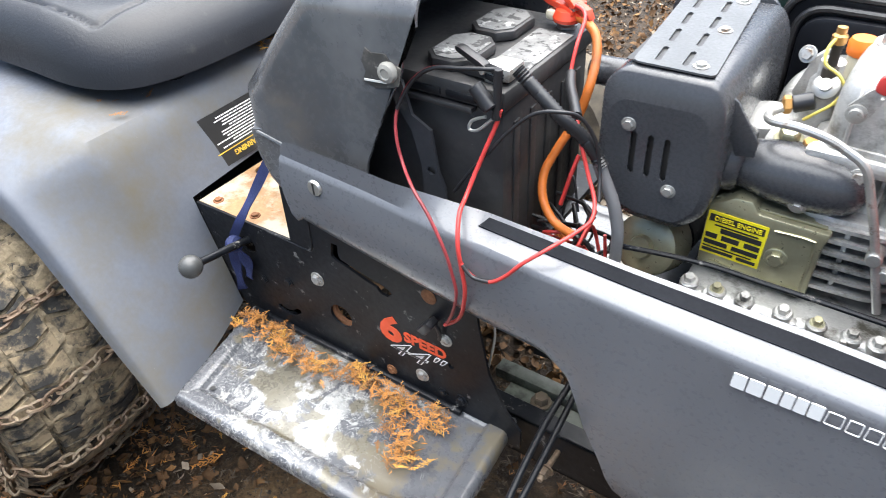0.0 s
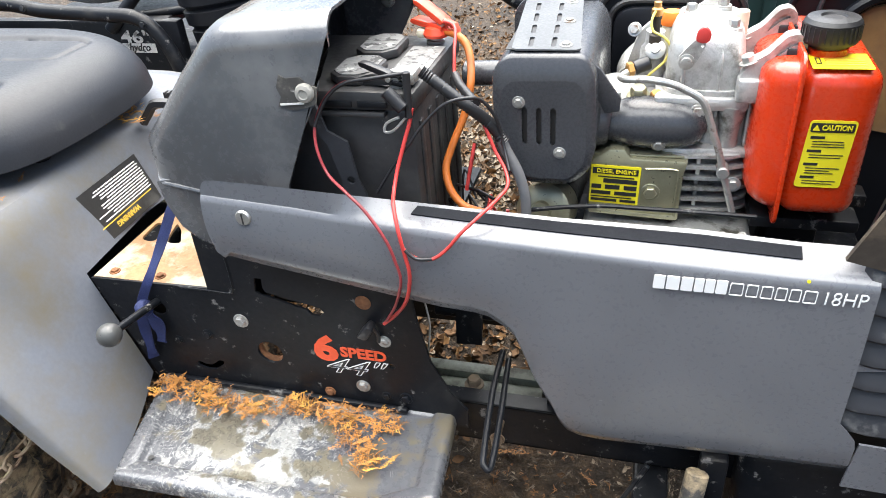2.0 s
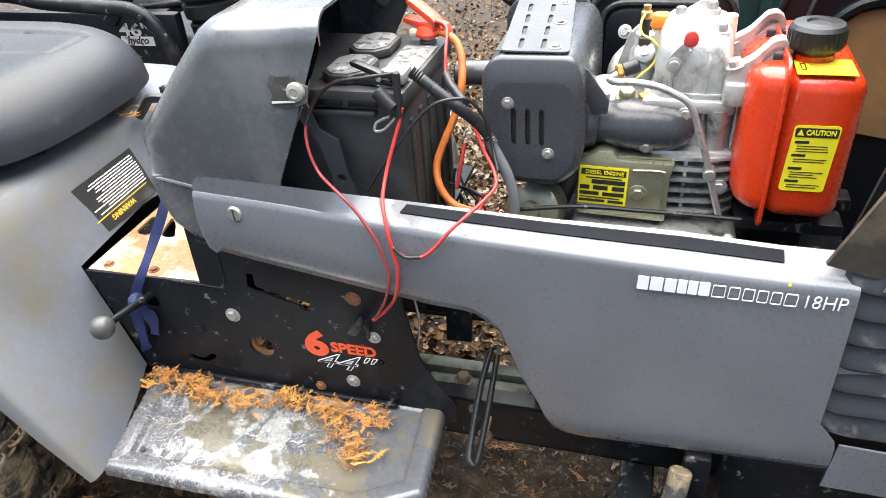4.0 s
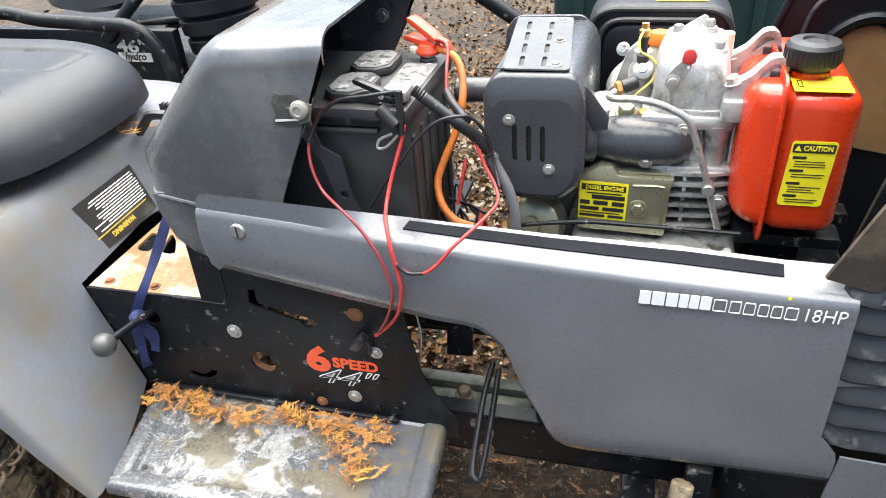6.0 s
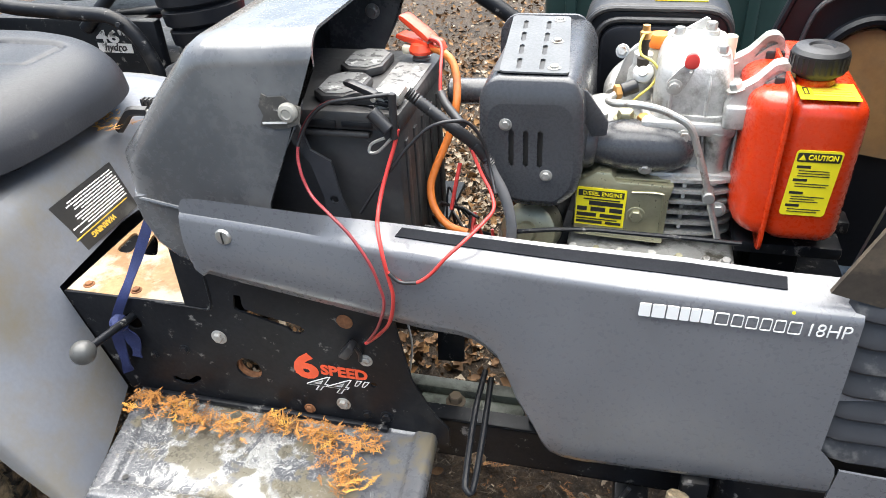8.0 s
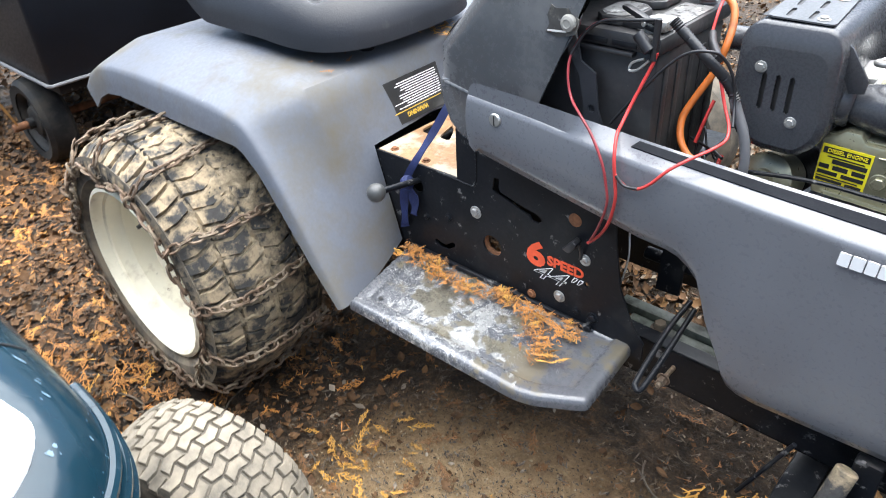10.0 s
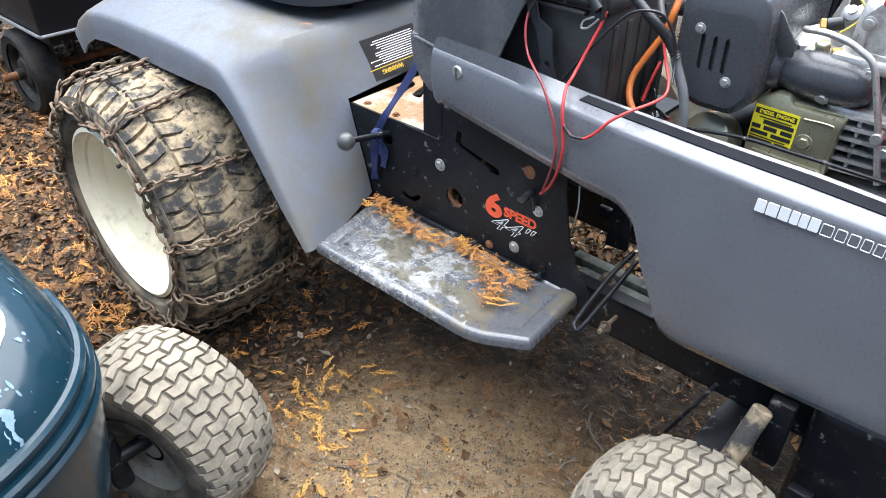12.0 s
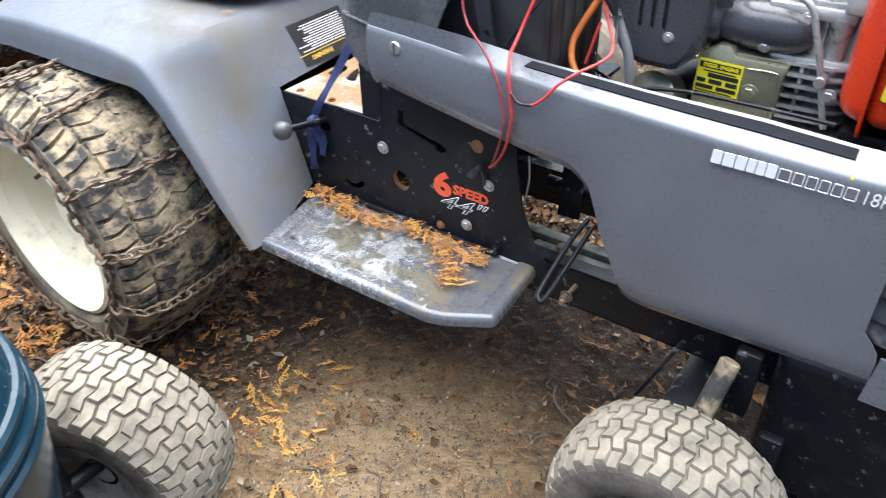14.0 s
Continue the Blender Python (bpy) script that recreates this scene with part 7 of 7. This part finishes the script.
part("tyre", lathe([(0.107, -0.045), (0.135, -0.05), (0.15, -0.035), (0.154, 0.0), (0.15, 0.035), (0.135, 0.05), (0.107, 0.045)], CW, (0, -1, 0), 40, None, False), M_HUB, cwh)
part("axle", rod((CW[0], CW[1] - 0.11, CW[2]), (CW[0], 1.05, CW[2]), 0.014), M_RUST, cart, "rusty axle end")
part("hitch_pin", tube([(CW[0], CW[1] - 0.09, CW[2]), (CW[0] - 0.04, CW[1] - 0.11, CW[2] + 0.09), (CW[0] - 0.02, CW[1] - 0.12, CW[2] + 0.10), (CW[0] + 0.01, CW[1] - 0.095, CW[2] + 0.01)], 0.003), M_BRASS, cart, "bent wire pin")
for k in range(6):
    a = k * math.pi / 3
    part("wheel_hole", lathe([(0.0, 0), (0.013, 0.0006), (0.0125, 0.0016), (0, 0.0012)], (CW[0] + 0.075 * math.cos(a), CW[1] - 0.0175, CW[2] + 0.075 * math.sin(a)), (0, -1, 0), 14), M_INK, cwh)
copy_thing(cwh, Matrix.Translation((0, 1.08, 0)))

# riding mower standing close behind
rm = thing("riding_mower", (-0.6, 0.9, 0.0), "black and red riding mower standing close behind the tractor", "mower")
sp = part("chassis_side", box((-1.0, 0.75, 0.22), (-0.39, 0.78, 0.66), 0.008), M_BLACK, rm)
part("deck_body", box((-1.15, 0.79, 0.2), (-0.1, 1.3, 0.56), 0.02), M_BLACK, rm)
lab = slab((-0.546, 0.7495, 0.588), (1, 0, 0), (0, 0, 1), 0.086, 0.021, M_STICKER, sp, "size_label", 0.001, "white label strip with black print")
words("46\"", 0.038, (-0.544, 0.7482, 0.611), (1, 0, 0), (0, 0, 1), M_STICKER, lab, "lettering", 0.001, 0.078)
words("hydro", 0.024, (-0.531, 0.7482, 0.5925), (1, 0, 0), (0, 0, 1), M_INK, lab, "lettering", 0.0005, 0.056, "", 0.3)
part("frame_tube", tube([(-0.95, 0.72, 0.70), (-0.80, 0.72, 0.705), (-0.70, 0.72, 0.69), (-0.55, 0.72, 0.682), (-0.46, 0.72, 0.672), (-0.41, 0.72, 0.62), (-0.385, 0.72, 0.53), (-0.38, 0.72, 0.4)], 0.016, 12), M_BLACK, rm, "bent black frame tube")
for x, z in ((-0.74, 0.70), (-0.44, 0.665)):
    hexbolt(rm, (x, 0.703, z), (0, -1, 0.3), 0.006, M_BLACK)
prof = []
for k in range(5):
    prof += [(0.066 + 0.006 * k, 0.042 * k), (0.075 + 0.006 * k, 0.042 * k + 0.005), (0.077 + 0.006 * k, 0.042 * k + 0.032), (0.07 + 0.006 * k, 0.042 * k + 0.038)]
part("rubber_boot", lathe(prof, (-0.30, 0.82, 0.56), (-0.1, 0.05, 1), 32), M_TUB, rm, "ribbed black rubber boot")
part("steer_rod", rod((-0.56, 0.74, 0.64), (-0.42, 0.80, 0.78), 0.014), M_BLACK, rm)
part("steer_rod", rod((-0.75, 0.78, 0.64), (-0.30, 0.84, 0.67), 0.01), M_BLACK, rm)
part("seat_bracket", box((-0.62, 0.78, 0.635), (-0.44, 0.98, 0.655), 0.004), M_BLACK, rm)
part("pan", lathe([(0, 0), (0.12, 0.004), (0.16, 0.03), (0.15, 0.05), (0, 0.06)], (-0.64, 0.93, 0.70), (0, -0.2, 1), 30), M_PLASTIC, rm)
part("side_wing", plate([(-0.36, 0.30), (-0.2, 0.30), (-0.2, 0.60), (-0.26, 0.62), (-0.36, 0.575)], "y", 0.70, 0.72, bevel=0.006), M_COWL, rm)
part("red_body", box((-0.24, 0.97, 0.40), (-0.125, 1.3, 0.79), 0.04, 4), M_REDFAR, rm, "red hood")
for x in (-1.0, -0.05):
    w = part("wheel", lathe([(0.06, -0.06), (0.16, -0.07), (0.19, -0.03), (0.19, 0.03), (0.16, 0.07), (0.06, 0.06), (0.0, 0.03)], (x, 1.05 if x > -0.5 else 0.95, 0.187), (0, -1, 0), 32), M_RUBBER, rm)

# dark green bin, blue-grey crate and a black pole
gb = thing("green_bin", (0.72, 1.25, 0.0), "dark green ribbed plastic bin behind the engine", "bin")
body = part("body", plate(rounded([(0.40, 1.05), (0.93, 1.05), (0.93, 1.5), (0.40, 1.5)], 0.03), "z", -0.01, 0.95, bevel=0.01), M_GREENBIN, gb, "", 40)
for k in range(4):
    part("rib", box((0.45 + k * 0.13, 1.038, 0.05), (0.475 + k * 0.13, 1.052, 0.9), 0.004), M_GREENBIN, body)
part("rim", box((0.385, 1.03, 0.90), (0.945, 1.06, 0.935), 0.006), M_GREENBIN, gb)
cr = thing("crate", (1.05, 0.95, 0.0), "blue-grey plastic crate beside the bin", "crate")
part("crate_body", box((0.97, 0.86, -0.01), (1.3, 1.1, 0.47), 0.02, 3), M_BLUEGREY, cr)
part("crate_rim", box((0.96, 0.85, 0.43), (1.31, 1.11, 0.48), 0.012, 3), M_BLUEGREY, cr)
a, b = Vector((0.286, 0.796, 0.772)), Vector((0.378, 0.796, 0.711))
low = a + (b - a) * ((a.z + 0.02) / (a.z - b.z))
pole = part("pole", tube([a + (a - b) * 2, a, b, low], 0.016, 12, 1), M_BLACK, None)
tagged(pole, "plain black metal pole leaning behind the engine", "pole")
for i, (x, y, w, d, r) in enumerate(((-2.86, -0.05, 0.36, 0.24, 0.3), (-2.16, -0.33, 0.2, 0.12, 0.1))):
    o = [(x + w / 2 * math.cos(a) * (1 + 0.12 * math.sin(3 * a + i)), y + d / 2 * math.sin(a) * (1 + 0.1 * math.cos(5 * a))) for a in [2 * math.pi * k / 14 for k in range(14)]]
    s = part("flat_stone", plate(o, "z", -0.03, 0.022, bevel=0.01), M_STONE, None, "", 40)
    tagged(s, "pale flat stone lying among dead leaves", "stone")



resize(cart, (-1.763, 0.096, 0.0), 1.0, -0.13, -0.115)
resize(rm, (-0.401, 0.754, 0.0), 1.058, -0.039, -0.004)
resize(gb, (0.577, 1.05, 0.0), 1.053, 0.012, 0.064)
resize(cr, (1.013, 0.94, 0.0), 1.05, 0.046, 0.046)


# ---- cedar sprays, dead leaves, twigs ----
def spray_template(rnd, size):
    """A flat cedar spray: a stem with side shoots of little folded scale strips."""
    V, F = [], []

    def strip(a, d, length, w, bend):
        n = 3
        side = Vector((-d.y, d.x, 0)).normalized()
        base = len(V)
        p = Vector(a)
        for k in range(n + 1):
            t = k / n
            ww = w * (1 - 0.75 * t)
            V.extend([tuple(p - side * ww), tuple(p + Vector((0, 0, ww * 0.9))), tuple(p + side * ww)])
            dd = (Matrix.Rotation(bend * t, 3, "Z") @ d).normalized()
            p = p + dd * length / n + Vector((0, 0, rnd.uniform(-0.1, 0.14) * length / n))
        for k in range(n):
            i = base + 3 * k
            F.append((i, i + 1, i + 4, i + 3)), F.append((i + 1, i + 2, i + 5, i + 4))
        return p

    d = Vector((1, 0, 0))
    at = Vector((-size / 2, 0, 0.004))
    n = rnd.randint(5, 7)
    for k in range(n):
        nxt = strip(at, d, size / n, 0.0021, rnd.uniform(-0.25, 0.25))
        for sg in (-1, 1):
            if rnd.random() < 0.92:
                dd = (Matrix.Rotation(sg * rnd.uniform(0.5, 0.95), 3, "Z") @ d).normalized()
                ln = size * (0.42 - 0.3 * k / n) * rnd.uniform(0.7, 1.1)
                e = strip(at.lerp(nxt, 0.5), dd, ln, 0.0024, -sg * 0.4)
                mid = at.lerp(nxt, 0.5).lerp(e, 0.5)
                for s2 in (-1, 1):
                    if ln > 0.012 and rnd.random() < 0.8:
                        d3 = (Matrix.Rotation(s2 * 0.7, 3, "Z") @ dd).normalized()
                        strip(mid, d3, ln * 0.5, 0.0019, 0)
        d = (nxt - at).normalized()
        d.z = 0
        d.normalize()
        at = nxt
    return np.array(V), F


def leaf_template(rnd, size):
    """A dead leaf: a curled blade with a fold along the middle."""
    V, F = [], []
    n = 4
    cu = rnd.uniform(0.1, 0.7)
    lob = rnd.uniform(0.0, 0.3)
    for k in range(n + 1):
        t = k / n
        w = size * 0.32 * math.sin(math.pi * min(0.97, 0.06 + t * 0.9)) * (1 + lob * (-1) ** k)
        x = size * (t - 0.5)
        z = size * cu * (t - 0.5) ** 2 + rnd.uniform(0, 0.05) * size
        V += [(x, -w, z + w * rnd.uniform(0.1, 0.7)), (x, rnd.uniform(-0.05, 0.05) * size, z), (x, w, z + w * rnd.uniform(0.1, 0.7))]
    for k in range(n):
        i = 3 * k
        F += [(i, i + 1, i + 4, i + 3), (i + 1, i + 2, i + 5, i + 4)]
    return np.array(V), F


def scatter(name, templates, spots, material, label, category, rnd, flat=0.25):
    """Many small pieces joined into one mesh; spots: (x, y, z, scale)."""
    VV, FF, off = [], [], 0
    for x, y, z, s in spots:
        V, F = rnd.choice(templates)
        m = Euler((rnd.gauss(0, flat), rnd.gauss(0, flat), rnd.uniform(0, 6.283))).to_matrix()
        W = V @ np.array(m.transposed()) * s
        W = W - (0, 0, min(W[:, 2].min(), 0) * 0.5) + (x, y, z)
        VV.append(W)
        FF += [tuple(i + off for i in f) for f in F]
        off += len(V)
    if not VV:
        return None
    me = bpy.data.meshes.new(name)
    me.from_pydata(np.concatenate(VV).tolist(), [], FF)
    finish(me, 180)
    me.materials.append(material)
    ob = new(name, me)
    return tagged(ob, label, category, kind="stuff")


rl = random.Random(21)
sprays = [spray_template(rl, rl.uniform(0.045, 0.085)) for _ in range(14)]
leaves = [leaf_template(rl, rl.uniform(0.025, 0.055)) for _ in range(16)]
chips = [leaf_template(rl, rl.uniform(0.012, 0.026)) for _ in range(10)]


def free(x, y):
    """Whether litter may lie here: not where the wheels stand."""
    return not (abs(x + 0.508) < 0.09 and -0.37 < y < -0.09) and not (abs(x) < 0.07 and -0.64 < y < -0.45) and not (abs(x - 0.697) < 0.06 and -0.3 < y < -0.15)


def spots(n, fx, fy, lo, hi, keep=lambda x, y: 1.0, z=None, lift=0.002):
    out = []
    while len(out) < n:
        x, y = fx(), fy()
        if free(x, y) and rl.random() < keep(x, y):
            out.append((x, y, (ground_height(x, y) if z is None else z(x, y)) + lift + rl.random() * 0.006, rl.uniform(lo, hi)))
    return out


def sprig_template(rnd, size):
    """A broken bit of spray: two or three crossing slivers."""
    V, F = [], []
    for k in range(rnd.randint(2, 4)):
        a, ln, w = rnd.uniform(0, 6.28), size * rnd.uniform(0.4, 1.0), rnd.uniform(0.0008, 0.0017)
        d, s = Vector((math.cos(a), math.sin(a), rnd.uniform(-0.1, 0.2))), Vector((-math.sin(a), math.cos(a), 0))
        c = Vector((rnd.uniform(-0.3, 0.3) * size, rnd.uniform(-0.3, 0.3) * size, 0.001))
        i = len(V)
        V += [tuple(c - d * ln / 2), tuple(c + s * w), tuple(c + Vector((0, 0, w))), tuple(c - s * w), tuple(c + d * ln / 2)]
        F += [(i, i + 3, i + 2), (i, i + 2, i + 1), (i + 4, i + 2, i + 3), (i + 4, i + 1, i + 2)]
    return np.array(V), F


sprigs = [sprig_template(rl, rl.uniform(0.012, 0.03)) for _ in range(16)]
U, G = rl.uniform, rl.gauss
left = lambda x, y: 0.05 + 0.95 * max(0, min(1, (-0.12 - x) / 0.35))
clump = lambda x, y: max(0.02, min(1.0, 0.5 + 2.2 * noise.noise((x * 3.1, y * 3.1, 5.0))))
scatter("cedar_litter", sprays, spots(240, lambda: U(-1.9, -0.05), lambda: U(-0.75, 0.05), 0.5, 1.0, lambda x, y: left(x, y) * clump(x, y)), M_CEDAR, "orange dry cedar sprays littering the soil", "cedar litter", rl)
scatter("cedar_litter", sprays, spots(700, lambda: U(-2.2, 0.7), lambda: U(-0.8, 0.3), 0.35, 0.8, lambda x, y: (0.15 + left(x, y)) * clump(x, y)), M_CEDARB, "browned cedar sprays trodden into the soil", "cedar litter", rl)
yellow = spots(22, lambda: G(-0.02, 0.08), lambda: G(-0.26, 0.06), 0.3, 0.65) + spots(26, lambda: U(-0.5, 0.6), lambda: U(-0.5, -0.05), 0.25, 0.55) + spots(14, lambda: G(0.58, 0.05), lambda: G(0.06, 0.04), 0.8, 1.2) + spots(40, lambda: U(-1.6, -0.3), lambda: U(-0.6, -0.1), 0.4, 0.8, clump) + spots(10, lambda: G(0.14, 0.12), lambda: G(-0.36, 0.06), 0.3, 0.7)
scatter("cedar_litter", sprays, yellow, M_CEDARY, "fresh yellow cedar sprays on bare soil", "cedar litter", rl)
scatter("cedar_crumbs", sprigs, spots(2400, lambda: U(-1.7, 1.0), lambda: U(-0.95, 0.4), 0.5, 1.1), M_CEDARB, "broken brown cedar bits trodden into the soil", "cedar crumbs", rl, 0.3)
scatter("cedar_crumbs", sprigs, spots(5000, lambda: U(-1.7, 1.0), lambda: U(-0.95, 0.4), 0.5, 1.2), M_TWIG, "grey-brown slivers trodden into the soil", "cedar crumbs", rl, 0.3)
scatter("soil_crumbs", chips, spots(9000, lambda: U(-1.6, 1.0), lambda: U(-0.9, 0.35), 0.1, 0.38), M_CRUMB, "fine dark crumbs of soil and rotted leaf", "soil crumbs", rl, 0.6)
scatter("dead_leaves", leaves, spots(8000, lambda: U(-2.6, 0.0), lambda: U(-0.8, 0.7), 0.22, 0.62, lambda x, y: left(x, y) * (0.4 + 0.6 * (1 - clump(x, y)))), M_LEAF, "brown dead leaves in a damp layer", "leaves", rl, 0.4)
scatter("dead_leaves", leaves, spots(3500, lambda: U(-2.6, 0.0), lambda: U(-0.8, 0.6), 0.2, 0.6, left), M_LEAFTAN, "tan curled dead leaves over the damp layer", "leaves", rl, 0.5)
scatter("cedar_crumbs", sprigs, spots(1300, lambda: U(-2.2, 0.0), lambda: U(-0.8, 0.4), 0.6, 1.3, left), M_CEDAR, "orange broken cedar bits among dead leaves", "cedar crumbs", rl, 0.35)
scatter("leaf_crumbs", chips, spots(4200, lambda: U(-2.0, 0.9), lambda: U(-0.8, 0.4), 0.3, 1.2, lambda x, y: 0.2 + 0.8 * left(x, y)), M_LEAF, "brown leaf crumbs trodden into the soil", "leaf crumbs", rl, 0.5)
scatter("leaf_crumbs", chips, spots(260, lambda: U(-1.6, 0.9), lambda: U(-0.8, 0.4), 0.4, 0.9), M_LEAFPALE, "pale leaf crumbs on the soil", "leaf crumbs", rl, 0.5)
scatter("dead_leaves", leaves, spots(7, lambda: G(-0.22, 0.05), lambda: G(-0.13, 0.05), 0.5, 0.8), M_LEAFPALE, "pale curled leaves under the step", "leaves", rl, 0.5)
scatter("leaf_mulch", leaves, spots(16000, lambda: G(0.0, 0.95), lambda: 0.35 + abs(G(0, 1.7)), 0.28, 0.7), M_LEAF, "thick brown leaf mulch behind the machines", "leaf mulch", rl, 0.6)
scatter("leaf_mulch", leaves, spots(2600, lambda: G(0.0, 0.9), lambda: 0.3 + abs(G(0, 1.7)), 0.3, 0.8), M_LEAFTAN, "dry leaves over the mulch", "leaf mulch", rl, 0.6)
scatter("leaf_mulch", leaves, spots(2600, lambda: G(0.0, 0.8), lambda: 0.5 + abs(G(0, 1.6)), 0.25, 0.65), M_LEAFPALE, "pale dry leaves over the mulch", "leaf mulch", rl, 0.6)
scatter("leaf_mulch", leaves, spots(6000, lambda: G(-2.2, 0.7), lambda: G(0.9, 0.8), 0.5, 1.1), M_LEAF, "brown leaf mulch round the cart", "leaf mulch", rl, 0.6)
scatter("leaf_mulch", chips, spots(1500, lambda: G(0.5, 0.22), lambda: G(0.95, 0.25), 0.2, 0.6), M_LEAFPALE, "pale leaf crumbs under the engine", "leaf mulch", rl, 0.5)

# Pale litter; its number and tone also stand for sunlight on the ground.
scatter("leaf_mulch", leaves, spots(1700, lambda: G(0.13, 0.24), lambda: G(1.35, 0.35), 0.3, 0.7), M_LEAFPALE, "pale dry leaves beyond the engine bay, sunlight in their tone", "leaf mulch", rl, 0.6)
scatter("leaf_mulch", chips, spots(2600, lambda: G(0.62, 0.13), lambda: G(0.5, 0.13), 0.06, 0.2), M_LEAFPALE, "pale chips on the soil under the engine, sunlight in their tone", "leaf mulch", rl, 0.5)
scatter("soil_crumbs", chips, spots(3500, lambda: G(0.22, 0.3), lambda: G(-0.24, 0.2), 0.06, 0.3), M_CRUMB, "fine dark crumbs on the trodden clay", "soil crumbs", rl, 0.6)
scatter("clay_crumbs", chips, spots(4200, lambda: G(0.26, 0.2), lambda: G(-0.28, 0.13), 0.08, 0.3), M_MUD, "pale clay crumbs on the trodden soil", "clay crumbs", rl, 0.6)

# the drift of sprays on the footrest, along the side plate
def on_step(n, sx):
    out = []
    for _ in range(n):
        t = rl.random()
        if t < 0.3:
            x, y = U(-0.075, 0.035), -0.016 - abs(G(0, 0.016))
        elif t < 0.5:
            x = U(0.02, 0.17)
            y = -0.05 + G(0, 0.01) + 0.15 * max(0, x - 0.1)
        elif t < 0.68:
            x = U(0.15, 0.245)
            y = -0.03 + G(0, 0.009) - 0.25 * max(0, x - 0.2)
        elif t < 0.84:
            x, y = U(0.245, 0.33), -0.04 + G(0, 0.014)
        else:
            k = rl.random()
            x, y = 0.262 + 0.055 * k + G(0, 0.01), -0.055 - 0.07 * k + G(0, 0.01)
        out.append((x, min(y, -0.02), 0.3535 + rl.random() * 0.012, rl.uniform(0.45, 0.85) * sx))
    return out


scatter("cedar_drift", sprays, on_step(85, 0.5), M_CEDAR, "orange dry cedar sprays drifted along the footrest", "cedar litter", rl, 0.2)
scatter("cedar_drift", sprays, on_step(55, 0.48), M_CEDARB, "browned cedar sprays drifted along the footrest", "cedar litter", rl, 0.2)
scatter("cedar_drift", sprigs, on_step(230, 0.95), M_CEDAR, "orange cedar slivers drifted along the footrest", "cedar litter", rl, 0.35)
scatter("cedar_drift", sprigs, on_step(170, 0.9), M_CEDARB, "brown cedar slivers drifted along the footrest", "cedar litter", rl, 0.35)
scatter("cedar_drift", sprays, on_step(22, 0.52), M_CEDARY, "yellowish cedar sprays on the footrest", "cedar litter", rl, 0.22)
scatter("cedar_bits", sprays, [(-0.29 + G(0, 0.02), 0.06 + G(0, 0.05), 0.677, rl.uniform(0.2, 0.38)) for _ in range(16)] + [(-0.2 + G(0, 0.015), 0.3 + G(0, 0.02), 0.672, rl.uniform(0.2, 0.35)) for _ in range(8)], M_CEDARB, "dry cedar bits caught under the seat", "cedar litter", rl)
scatter("cedar_bits", sprigs, [(-0.215 + G(0, 0.014), 0.29 + G(0, 0.025), 0.676, rl.uniform(0.6, 1.0)) for _ in range(26)], M_CEDARY, "yellow straw bits caught beside the seat", "cedar litter", rl, 0.2)
for k, (x, y, a, ln) in enumerate(((0.12, -0.36, 0.9, 0.12), (-0.3, -0.42, 2.0, 0.16), (-0.7, -0.5, 0.5, 0.2), (-1.0, -0.35, 2.6, 0.18), (0.3, -0.3, 2.8, 0.07), (-0.55, -0.48, 0.2, 0.14), (-1.3, -0.3, 1.2, 0.25), (0.48, 0.02, 2.2, 0.1))):
    pts = [(x + ln * t * math.cos(a) + 0.01 * math.sin(5 * t + k), y + ln * t * math.sin(a) + 0.012 * math.cos(4 * t + k), ground_height(x + ln * t * math.cos(a), y + ln * t * math.sin(a)) + 0.005) for t in (0, 0.25, 0.5, 0.75, 1)]
    tw = part("twig", tube(pts, 0.0022, 6, 4), M_TWIG, None, "", 60)
    tagged(tw, "thin grey-brown twig lying on the soil", "twig", "twigs on the ground")
